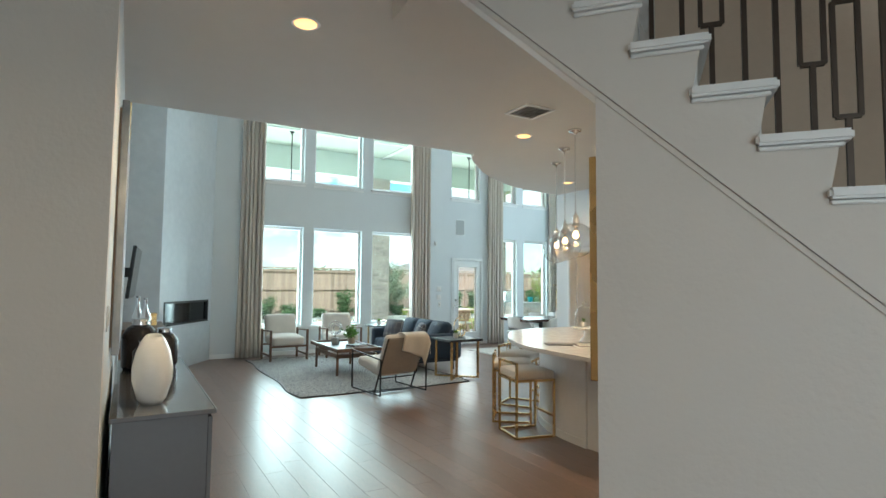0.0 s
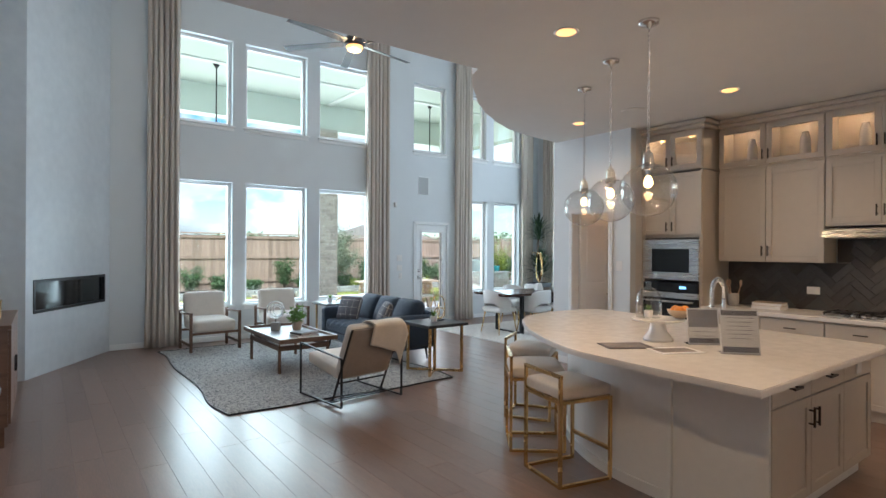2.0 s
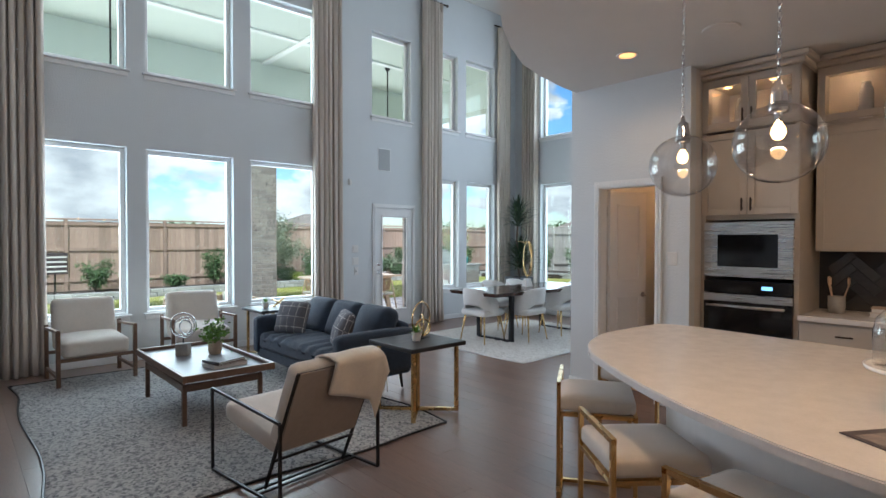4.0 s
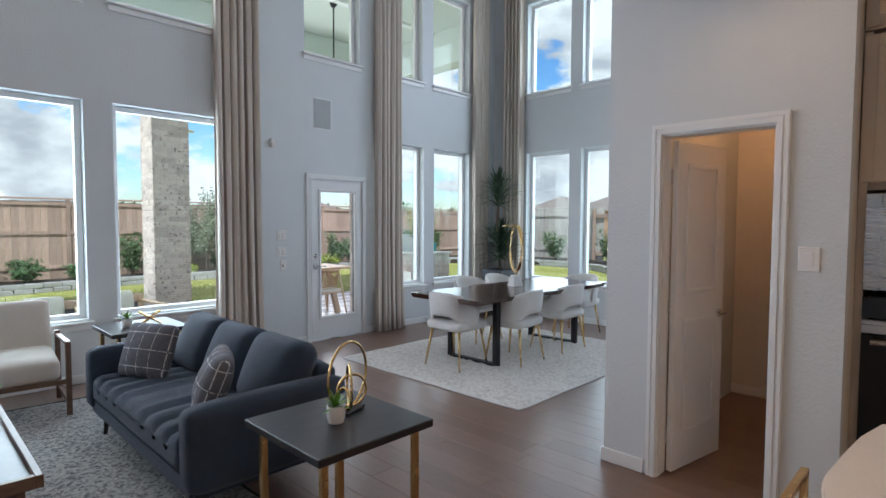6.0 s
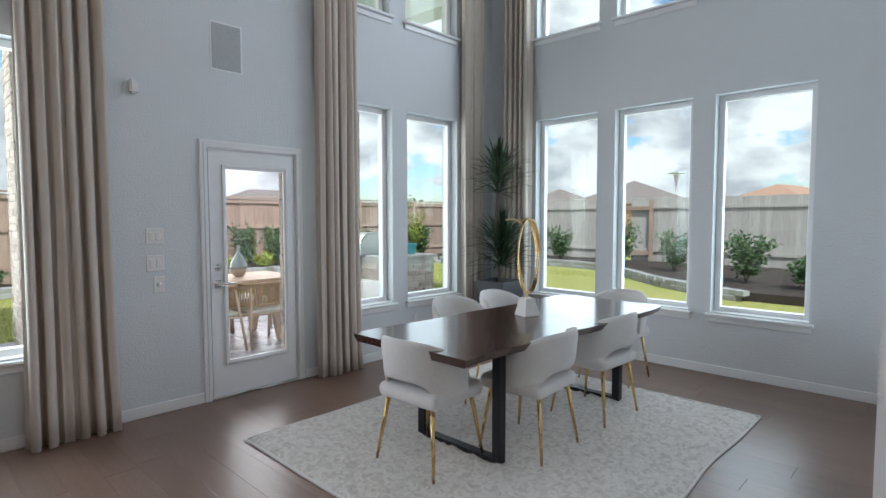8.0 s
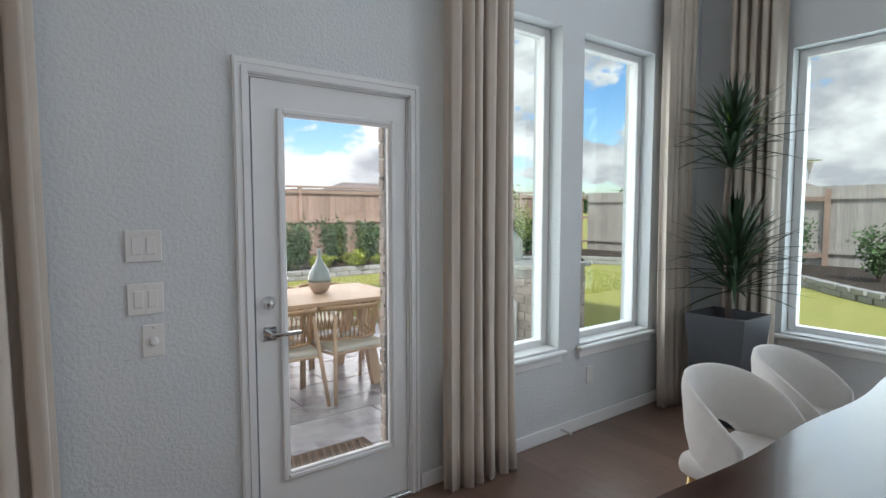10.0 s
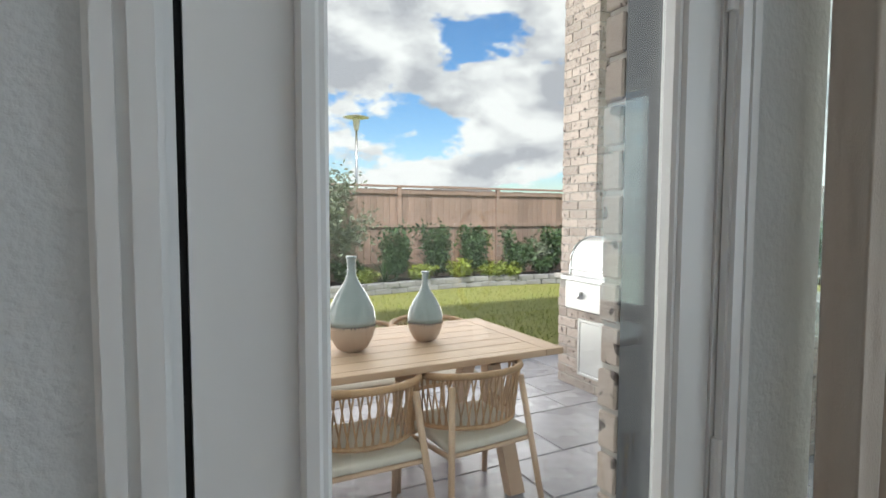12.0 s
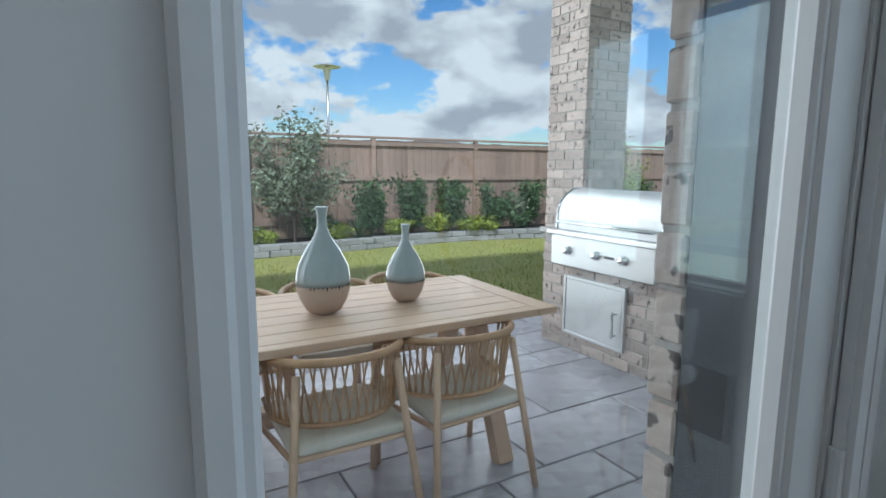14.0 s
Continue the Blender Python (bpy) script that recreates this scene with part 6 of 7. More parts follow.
# ---- west wall ----
WEST = Matrix.Translation((-0.175, -0.10, 0))
c = thing("console", WEST, "low grey gloss lacquer console with chrome edge", "console")
part("top", boxes((0.345, 0.835, 2.77, 5.05, 0.775, 0.80), bevel=0.003), M_GREYLAC, c)
part("body", boxes((0.36, 0.80, 2.79, 5.03, 0.06, 0.773)), M_GREYLAC, c)
part("plinth", boxes((0.38, 0.77, 2.82, 5.0, 0.0, 0.06)), M_BLACK, c)
for i in range(4):
    y0 = 2.795 + i * 0.56
    part("door", boxes((0.802, 0.824, y0, y0 + 0.552, 0.08, 0.755), bevel=0.002), M_GREYLAC, c)
part("edge_strip", boxes((0.836, 0.841, 2.77, 5.05, 0.776, 0.799)), M_CHROME, c, "chrome edge strip")
v = thing("white_vase", WEST @ pose(0.54, 3.08, 0.80), "matte white flattened vase with slanted mouth", "vase")
bm = bmesh.new()
lathe(bm, [(0.07, 0), (0.10, 0.03), (0.135, 0.13), (0.138, 0.20), (0.115, 0.29), (0.075, 0.355), (0.055, 0.375), (0.045, 0.372), (0.06, 0.33), (0.03, 0.30)], 32, (0, 0, 0), 0.75, 1.0)
for q in bm.verts:
    if q.co.z > 0.3:
        q.co.z += 0.12 * q.co.y
part("body", bm, M_WHITE, v, smooth=True)
for x, y, s_ in ((0.50, 4.44, 1.0), (0.53, 4.20, 0.62), (0.67, 4.50, 0.80)):
    v = thing("dark_vase", WEST @ pose(x, y, 0.80), "dark brown glazed jar with silver neck", "vase", "dark jars on the console")
    bm = bmesh.new()
    lathe(bm, [(0.10 * s_ + 0.005, 0), (0.115 * s_ + 0.01, 0.03), (0.115 * s_ + 0.01, 0.26 * s_), (0.09 * s_, 0.32 * s_), (0.055 * s_ + 0.01, 0.335 * s_)], 28)
    part("body", bm, M_DARKVASE, v, smooth=True)
    bm = bmesh.new()
    lathe(bm, [(0.05 * s_ + 0.01, 0.333 * s_), (0.052 * s_ + 0.01, 0.345 * s_), (0.046 * s_ + 0.01, 0.36 * s_), (0.056 * s_ + 0.01, 0.385 * s_), (0.048 * s_ + 0.008, 0.384 * s_)], 24)
    part("neck", bm, M_CHROME, v, "silver neck ring", True)
M_ART = mat("abstract_painting", (0.62, 0.64, 0.66), 0.6, var=0.5, scale=0.9, stretch=(1, 2.2, 0.7), col2=(0.08, 0.11, 0.15), bump=0.3, bscale=20)
a = thing("wall_painting", WEST, "large abstract grey and blue canvas", "painting")
part("canvas", boxes((0.332, 0.372, 3.28, 5.35, 1.05, 2.55), bevel=0.003), M_ART, a)
part("stretcher", boxes((0.321, 0.332, 3.32, 5.31, 1.09, 2.51)), M_TEAK, a)
tv = thing("television", WEST @ pose(0.47, 7.35, 1.58, 0, 0, -4), "black flat screen television on a tilting wall bracket", "television")
bm = bmesh.new()
box(bm, -0.025, 0.012, -0.52, 0.52, -0.31, 0.31, bevel=0.006, m=pose(0, 0, 0, 0, 6, 0))
part("case", bm, M_BLACK, tv)
bm = bmesh.new()
box(bm, 0.012, 0.015, -0.505, 0.505, -0.295, 0.295, m=pose(0, 0, 0, 0, 6, 0))
part("screen", bm, M_SCREEN, tv)
part("bracket", boxes((-0.14, -0.02, -0.05, 0.05, -0.06, 0.06)), M_BLACK, tv)
w = thing("wall_frame", WEST, "gold-framed round-patterned wall mirror high on the wall", "mirror")
bm = bmesh.new()
for r in ((5.95, 6.03, 2.95, 4.05), (6.97, 7.05, 2.95, 4.05), (6.03, 6.97, 2.95, 3.03), (6.03, 6.97, 3.97, 4.05)):
    box(bm, 0.321, 0.36, *r, bevel=0.005)
part("frame", bm, M_GOLD, w)
part("glass", boxes((0.321, 0.33, 6.03, 6.97, 3.03, 3.97)), mat("mirror_glass", (0.9, 0.9, 0.9), 0.03, 1.0, var=0.01), w)
bm = bmesh.new()
sweep(bm, [(0.342, 6.5 + 0.4 * math.cos(k * 0.19635), 3.5 + 0.4 * math.sin(k * 0.19635)) for k in range(32)], 0.014, 8, True)
part("hoop", bm, M_GOLD, w)
c = thing("credenza", WEST, "dark walnut credenza with dark pulls under the television", "cabinet")
part("body", boxes((0.34, 0.80, 6.70, 7.95, 0.16, 0.90), bevel=0.003), M_WALNUT, c)
part("top", boxes((0.33, 0.82, 6.68, 7.97, 0.90, 0.93), bevel=0.003), M_WALNUT, c)
for i in range(2):
    y0 = 6.72 + i * 0.615
    part("door", boxes((0.80, 0.818, y0, y0 + 0.60, 0.18, 0.89), bevel=0.002), M_WALNUT, c)
    part("handle", boxes((0.818, 0.835, y0 + (0.56 if i == 0 else 0.03), y0 + (0.575 if i == 0 else 0.045), 0.48, 0.60)), M_BLACK, c)
for x in (0.38, 0.76):
    for y in (6.75, 7.9):
        part("leg", boxes((x - 0.02, x + 0.02, y - 0.02, y + 0.02, 0, 0.16)), M_WALNUT, c)
for x, y, h in ((0.60, 7.0, 0.34), (0.52, 7.15, 0.36)):
    b = thing("bottle_vase", WEST @ pose(x, y, 0.93), "silver mercury-glass bottle vase", "vase", "silver bottles")
    bm = bmesh.new()
    lathe(bm, [(0.045, 0), (0.06, 0.04), (0.06, 0.12), (0.03, 0.20), (0.018, 0.25), (0.018, h - 0.02), (0.026, h), (0.014, h - 0.003)], 22)
    part("body", bm, M_CHROME, b, smooth=True)
b = thing("gold_box", WEST @ pose(0.68, 7.28, 0.93), "small pale gold decorative box", "box")
bm = bmesh.new()
box(bm, -0.05, 0.05, -0.06, 0.06, 0, 0.13, bevel=0.005)
part("case", bm, M_GOLD, b)
part("lid", boxes((-0.053, 0.053, -0.063, 0.063, 0.13, 0.15), bevel=0.003), M_GOLD, b)
w = thing("light_switch", WEST @ pose(0.32, 2.62, 1.30), "white rocker switch plate at the wall's end", "switch")
part("plate", boxes((0, 0.007, -0.04, 0.04, -0.06, 0.06), bevel=0.003), M_WHITE, w)
part("rocker", boxes((0.007, 0.011, -0.016, 0.016, -0.033, 0.033), bevel=0.001), M_WHITE, w)

# ---- stair ----
STAIR = pose(1.58, 0.82, -0.029, 0, 0, -50.7)
TO_WALL = Matrix(((1, 0, 0, 0), (0, 0, 1, 0), (0, 1, 0, 0), (0, 0, 0, 1)))
steps = [(-0.07 + 0.183 * i, 2.45 - 0.172 * i) for i in range(-3, 14)]
prof = [(0.0, -0.05), (2.5, -0.05), (2.5, 0.20)]
for s_, z in reversed(steps):
    prof += [(s_ + 0.215, z), (s_, z)]
prof += [(-0.62, 2.98), (-0.62, 2.72), (0.0, 2.15)]
bm = bmesh.new()
prism(bm, prof, 0.0, 0.10)
bmesh.ops.transform(bm, matrix=TO_WALL, verts=bm.verts)
bmesh.ops.recalc_face_normals(bm, faces=bm.faces)
w = struct("wall_stair", bm, M_WARMWALL, "white stair wall stepping up under the treads")
w.matrix_world = STAIR
w = struct("wall_stair_back", boxes((0.03, 2.5, 0.43, 0.47, -0.05, ZC)), mat("tan_wall_paint", (0.55, 0.45, 0.35), 0.8, var=0.03, bump=0.2, bscale=45), "tan wall behind the stair")
w.matrix_world = STAIR
st = thing("staircase", STAIR, "white painted stair with square black iron balusters", "staircase")
for i, (s_, z) in enumerate(steps[3:]):
    bm = bmesh.new()
    box(bm, s_ - 0.005, s_ + 0.245, -0.03, 0.425, z + 0.002, z + 0.036, bevel=0.008, seg=2)
    part("tread", bm, M_TRIM, st)
    part("riser", boxes((s_ + 0.20, s_ + 0.215, 0.10, 0.425, z - 0.17, z)), M_TRIM, st)
    part("cove", boxes((s_ + 0.0, s_ + 0.225, -0.014, -0.001, z - 0.014, z), bevel=0.004), M_TRIM, st)
    for k, ds in enumerate((0.07, 0.165)):
        bm = bmesh.new()
        x = s_ + ds
        if k == (i % 2):
            bar(bm, (x, 0.05, z + 0.036), (x, 0.05, z + 0.26), 0.016)
            for a, b in (((x - 0.032, 0.26), (x + 0.032, 0.26)), ((x - 0.032, 0.62), (x + 0.032, 0.62)), ((x - 0.032, 0.26), (x - 0.032, 0.62)), ((x + 0.032, 0.26), (x + 0.032, 0.62))):
                bar(bm, (a[0], 0.05, z + a[1]), (b[0], 0.05, z + b[1]), 0.014)
            bar(bm, (x, 0.05, z + 0.62), (x, 0.05, z + 0.85), 0.016)
        else:
            bar(bm, (x, 0.05, z + 0.036), (x, 0.05, z + 0.85), 0.016)
        part("baluster", bm, M_BRONZE, st)
bm = bmesh.new()
bar(bm, (0.3, 0.05, 2.99), (2.45, 0.05, 2.45 - 2.35 + 0.87), 0.06, 0.045)
part("handrail", bm, M_WALNUT, st)
bm = bmesh.new()
bar(bm, (-0.62, -0.006, 2.765), (2.3, -0.006, 0.075), 0.012, 0.022)
bar(bm, (-0.62, -0.003, 2.735), (2.3, -0.003, 0.045), 0.006, 0.016)
w = struct("trim", bm, M_WARMWALL, "raised moulding along the stair wall")
w.matrix_world = STAIR
w = wall("wall_mirror_end", "x", 0.026, 0.53, -0.12, 0.0, -0.05, 2.895, [], M_WARMWALL, "short angled wall carrying a gold mirror")
w.matrix_world = pose(1.58, 0.82, 0, 0, 0, 28.7)
w = thing("gold_mirror", pose(1.58, 0.82, 0, 0, 0, 28.7), "tall mirror in a thick brass-gold frame", "mirror")
bm = bmesh.new()
for r in ((0.06, 0.095, 1.15, 1.93), (0.45, 0.485, 1.15, 1.93), (0.095, 0.45, 1.15, 1.185), (0.095, 0.45, 1.895, 1.93)):
    box(bm, r[0], r[1], 0.001, 0.042, r[2], r[3], bevel=0.003)
part("frame", bm, M_GOLD, w)
part("glass", boxes((0.095, 0.45, 0.001, 0.022, 1.185, 1.895)), bpy.data.materials["mirror_glass"], w)
wall("wall_kitchen_south", "x", 1.98, 7.35, 0.95, 1.07, -0.05, 2.895, [], M_WARMWALL, "plain wall closing the kitchen")
# ---- outdoors ----
struct("ground", boxes((-400, 500, 10.96, 900, -0.5, -0.06), (10.89, 500, -200, 10.96, -0.5, -0.06)), M_GRASS, "green lawn with dry patches")
patio = struct("patio", boxes((0.5, 11.4, 10.95, 14.62, -0.3, -0.036)), M_JOINT, "dark grey stamped slate patio")
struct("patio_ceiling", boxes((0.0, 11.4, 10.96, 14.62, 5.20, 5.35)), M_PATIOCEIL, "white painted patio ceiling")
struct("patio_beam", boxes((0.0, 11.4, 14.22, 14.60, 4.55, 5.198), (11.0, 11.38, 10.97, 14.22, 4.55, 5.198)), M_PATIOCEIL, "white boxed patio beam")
struct("patio_ceiling_trim", boxes((2.5, 2.62, 10.97, 14.2, 5.16, 5.199), (6.6, 6.72, 10.97, 14.2, 5.16, 5.199), (0.1, 10.98, 12.5, 12.62, 5.165, 5.1985)), M_TRIM, "flat trim boards on the patio ceiling")
struct("wall_exterior_east", boxes((10.88, 10.98, 6.0, 10.95, -0.3, ZL[0] - 0.06), (10.88, 10.98, 6.0, 7.2, -0.3, 6.6)), M_BRICK, "pale brick house wall")
struct("roof_edge", boxes((-0.6, 11.4, 10.96, 11.3, 5.5, 6.6)), M_TRIM, "white eaves of the house")
for x in (3.58, 8.76):
    f = thing("patio_fan", pose(x, 12.7, 0), "black patio fan hanging on a long rod", "fan", "patio fans")
    bm = bmesh.new()
    rod(bm, (0, 0, 3.15), (0, 0, 5.2), 0.014)
    lathe(bm, [(0.03, 5.12), (0.06, 5.17), (0.065, 5.199)], 16)
    part("downrod", bm, M_BLACK, f)
    bm = bmesh.new()
    lathe(bm, [(0.05, 3.0), (0.11, 3.03), (0.11, 3.12), (0.04, 3.17)], 18)
    part("motor", bm, M_BLACK, f)
    for i in range(4):
        bm = bmesh.new()
        box(bm, 0.1, 0.6, -0.06, 0.06, 3.07, 3.08, m=pose(0, 0, 0, 0, 0, 45 + 90 * i))
        part("blade", bm, M_BLACK, f)

# brick: real courses laid as pieces
BL, BH, BJ = 0.232, 0.074, 0.011
brick_mesh = {}


def brick_data(L, d):
    key = (round(L, 3), round(d, 3))
    if key not in brick_mesh:
        bm = bmesh.new()
        box(bm, -L / 2, L / 2, 0, d, 0, BH, bevel=0.004)
        me = bpy.data.meshes.new("brick")
        bm.to_mesh(me)
        bm.free()
        me.materials.append(M_BRICK)
        brick_mesh[key] = me
    return brick_mesh[key]


def brick_face(parent, m, length, z0, z1, single_to, seed):
    """Courses on a face: local x along it, local -y outward. Single pieces up to height single_to, joined above."""
    rnd = random.Random(seed)
    rest = bmesh.new()
    z, row = z0, 0
    while z + BH <= z1 + 0.001:
        x = 0.0 if row % 2 == 0 else -(BL + BJ) / 2
        while x < length - 0.02:
            a, b = max(0.0, x), min(length, x + BL)
            if b - a > 0.03:
                out = rnd.uniform(0.004, 0.012)
                mm = m @ pose((a + b) / 2, -out, z)
                if z < single_to:
                    ob = new("brick", brick_data(b - a, 0.03))
                    ob.parent = parent
                    ob.matrix_local = mm
                else:
                    box(rest, -(b - a) / 2, (b - a) / 2, 0, 0.03, 0, BH, m=mm)
            x += BL + BJ
        z += BH + BJ
        row += 1
    if len(rest.verts):
        o = part("upper_bricks", rest, M_BRICK, parent)
        o["kind"] = "stuff"
    else:
        rest.free()


def column(x0, x1, y0, y1, seed, single_to, faces):
    c = thing("brick_column", pose(x0, y0, -0.03), "pale tumbled brick patio column", "column", "patio columns")
    w, d = x1 - x0, y1 - y0
    part("core", boxes((0.012, w - 0.012, 0.012, d - 0.012, 0, 4.575)), M_MORTAR, c)
    spec = {"s": (pose(0, 0.012, 0), w), "w": (pose(0.012, d, 0, 0, 0, -90), d), "e": (pose(w - 0.012, 0, 0, 0, 0, 90), d), "n": (pose(w, d - 0.012, 0, 0, 0, 180), w)}
    for k in "swen":
        m, L = spec[k]
        brick_face(c, m, L, 0.005, 4.56, single_to if k in faces else 0, seed + ord(k))
    return c


column(6.30, 6.86, 14.05, 14.60, 21, 2.2, "sw")
column(10.55, 11.05, 13.955, 14.445, 22, 2.3, "sw")

# grill island
g = thing("grill_island", pose(0, 0, 0), "pale brick outdoor kitchen counter with granite top", "outdoor kitchen")
part("core", boxes((10.135, 10.90, 12.02, 13.94, -0.034, 0.90)), M_MORTAR, g)
brick_face(g, pose(10.135, 13.95, 0, 0, 0, -90), 1.94, -0.03, 0.88, 2, 31)
brick_face(g, pose(10.13, 12.02, 0), 0.77, -0.03, 0.88, 2, 32)
brick_face(g, pose(10.90, 12.02, 0, 0, 0, 90), 1.9, -0.03, 0.88, 0, 33)
bm = bmesh.new()
box(bm, 10.07, 10.95, 11.97, 12.56, 0.902, 0.94, bevel=0.006)
box(bm, 10.07, 10.95, 13.82, 13.95, 0.902, 0.94, bevel=0.006)
box(bm, 10.72, 10.95, 12.56, 13.82, 0.902, 0.94)
part("granite_top", bm, M_GRANITE, g, "speckled granite counter top")
for y0, y1 in ((13.03, 13.66), (12.22, 12.72)):
    d = new("access_door")
    d.parent = g
    bm = bmesh.new()
    for r in ((y0, y0 + 0.025, 0.10, 0.58), (y1 - 0.025, y1, 0.10, 0.58), (y0 + 0.025, y1 - 0.025, 0.10, 0.125), (y0 + 0.025, y1 - 0.025, 0.555, 0.58)):
        box(bm, 10.10, 10.13, *r, bevel=0.003)
    part("frame", bm, M_SATIN, d)
    part("panel", boxes((10.103, 10.125, y0 + 0.028, y1 - 0.028, 0.128, 0.552), bevel=0.003), M_SATIN, d)
    bm = bmesh.new()
    bar(bm, (10.06, y0 + 0.07, 0.20), (10.06, y0 + 0.07, 0.40), 0.014)
    bar(bm, (10.06, y0 + 0.07, 0.22), (10.105, y0 + 0.07, 0.22), 0.012)
    bar(bm, (10.06, y0 + 0.07, 0.38), (10.105, y0 + 0.07, 0.38), 0.012)
    part("handle", bm, M_STEEL, d)
gr = thing("gas_grill", pose(10.12, 13.18, 0.0), "stainless steel built-in gas grill with rounded hood", "grill")
bm = bmesh.new()
box(bm, -0.06, 0.60, -0.42, 0.60, 0.66, 0.90, bevel=0.006)
part("control_panel", bm, M_SATIN, gr)
bm = bmesh.new()
box(bm, -0.09, 0.60, -0.45, 0.63, 0.902, 0.935, bevel=0.005)
part("shelf_lip", bm, M_STEEL, gr)
bm = bmesh.new()
outline = [(0.0, 0.937), (0.0, 1.02)] + [(0.24 - 0.24 * math.cos(radians(a)), 1.04 + 0.22 * math.sin(radians(a))) for a in range(10, 100, 10)] + [(0.45, 1.24), (0.58, 1.14), (0.60, 0.937)]
prism(bm, outline, -0.42, 0.60)
bmesh.ops.transform(bm, matrix=Matrix(((1, 0, 0, 0), (0, 0, 1, 0), (0, 1, 0, 0), (0, 0, 0, 1))), verts=bm.verts)
bmesh.ops.recalc_face_normals(bm, faces=bm.faces)
part("hood", bm, M_SATIN, gr, "brushed stainless hood")
for y in (-0.425, 0.605):
    bm = bmesh.new()
    pts = [(x, y, z) for x, z in outline]
    sweep(bm, pts, 0.012, 6)
    part("hood_edge", bm, M_CHROME, gr)
bm = bmesh.new()
rod(bm, (-0.045, -0.38, 1.0), (-0.045, 0.56, 1.0), 0.013)
rod(bm, (-0.045, -0.36, 1.0), (0.01, -0.36, 1.0), 0.009)
rod(bm, (-0.045, 0.54, 1.0), (0.01, 0.54, 1.0), 0.009)
part("hood_handle", bm, M_CHROME, gr, smooth=True)
for y in (0.40, 0.10, -0.16):
    bm = bmesh.new()
    lathe(bm, [(0.036, 0), (0.036, 0.008), (0.027, 0.012), (0.025, 0.04), (0.02, 0.043)], 20)
    bmesh.ops.transform(bm, matrix=pose(-0.06, y, 0.785, 0, -90, 0), verts=bm.verts)
    part("knob", bm, M_CHROME, gr, smooth=True)
part("badge", boxes((-0.064, -0.06, -0.07, 0.02, 0.775, 0.793)), M_BLACK, gr)
bm = bmesh.new()
lathe(bm, [(0.04, 0), (0.04, 0.01), (0.03, 0.014)], 20)
bmesh.ops.transform(bm, matrix=pose(0.055, 0.12, 1.14, 0, -60, 0), verts=bm.verts)
part("thermometer", bm, M_WHITE, gr)
b = thing("bucket", pose(10.72, 12.30, 0.94), "turquoise bucket on the outdoor counter", "bucket")
bm = bmesh.new()
lathe(bm, [(0.06, 0), (0.085, 0.15), (0.09, 0.155), (0.08, 0.15), (0.055, 0.02)], 20)
part("pail", bm, M_SKYBLUE, b, smooth=True)

# outdoor dining
PZ = -0.03
ot = thing("outdoor_table", pose(7.92, 12.83, PZ), "pale teak slatted outdoor dining table", "outdoor table")
for i in range(6):
    y0 = -0.445 + i * 0.1295
    part("slat", boxes((-0.86, 0.86, y0 + 0.06, y0 + 0.06 + 0.1255, 0.745, 0.780), bevel=0.003), M_TEAK, ot)
for x0, x1 in ((0.862, 0.975), (-0.975, -0.862)):
    part("end_board", boxes((x0, x1, -0.45, 0.45, 0.745, 0.780), bevel=0.003), M_TEAK, ot)
for y0, y1 in ((-0.45, -0.388), (0.394, 0.45)):
    part("edge_board", boxes((-0.86, 0.86, y0, y1, 0.745, 0.780), bevel=0.003), M_TEAK, ot)
for x in (-0.72, 0.72):
    for sy in (-1, 1):
        bm = bmesh.new()
        bar(bm, (x, sy * 0.38, 0.0), (x, sy * 0.10, 0.70), 0.085, 0.07)
        part("leg", bm, M_TEAK, ot)
    part("leg_cap", boxes((x - 0.05, x + 0.05, -0.30, 0.30, 0.69, 0.743), bevel=0.003), M_TEAK, ot)
part("stretcher", boxes((-0.68, 0.68, -0.04, 0.04, 0.28, 0.36), bevel=0.003), M_TEAK, ot)


def bottle(m, s, label):
    v = thing("bottle_vase", m, label, "vase", "glazed bottle vases")
    prof = [(0.05, 0.0), (0.085, 0.02), (0.115, 0.075), (0.13, 0.13), (0.130, 0.155)]
    bm = bmesh.new()
    lathe(bm, [(r * s, z * s) for r, z in prof], 32)
    part("lower_body", bm, M_SAND, v, "bare sandy clay base", True)
    prof = [(0.131, 0.150), (0.132, 0.18), (0.122, 0.24), (0.085, 0.315), (0.045, 0.375), (0.026, 0.42), (0.022, 0.46), (0.024, 0.50), (0.03, 0.515), (0.03, 0.525), (0.018, 0.52)]
    bm = bmesh.new()
    lathe(bm, [(r * s, z * s) for r, z in prof], 32)
    part("upper_body", bm, M_GLAZE, v, "blue-grey glossy glaze", True)
    rnd = random.Random(int(s * 100))
    bm = bmesh.new()
    for i in range(40):
        a = i * 0.157
        L = rnd.uniform(0.01, 0.05) * s
        c = Vector((math.cos(a), math.sin(a), 0))
        rod(bm, c * 0.130 * s + Vector((0, 0, 0.155 * s)), c * (0.130 - 0.25 * L) * s + Vector((0, 0, 0.155 * s - L)), 0.0055 * s, 0.003 * s, 6)
    part("drips", bm, M_DRIP, v, "dark brown glaze drips")["kind"] = "stuff"


M_SAND = mat("sandy_clay", (0.46, 0.34, 0.26), 0.7, var=0.12, scale=10, bump=0.15)
M_GLAZE = mat("blue_grey_glaze", (0.27, 0.32, 0.32), 0.14, var=0.25, scale=5, coat=0.4, stretch=(1, 1, 0.5))
M_DRIP = mat("brown_drip_glaze", (0.06, 0.045, 0.045), 0.3)
bottle(pose(7.86, 12.80, 0.751), 0.93, "large blue-grey glazed bottle vase with drips")
bottle(pose(8.29, 12.83, 0.751), 0.74, "smaller blue-grey glazed bottle vase with drips")

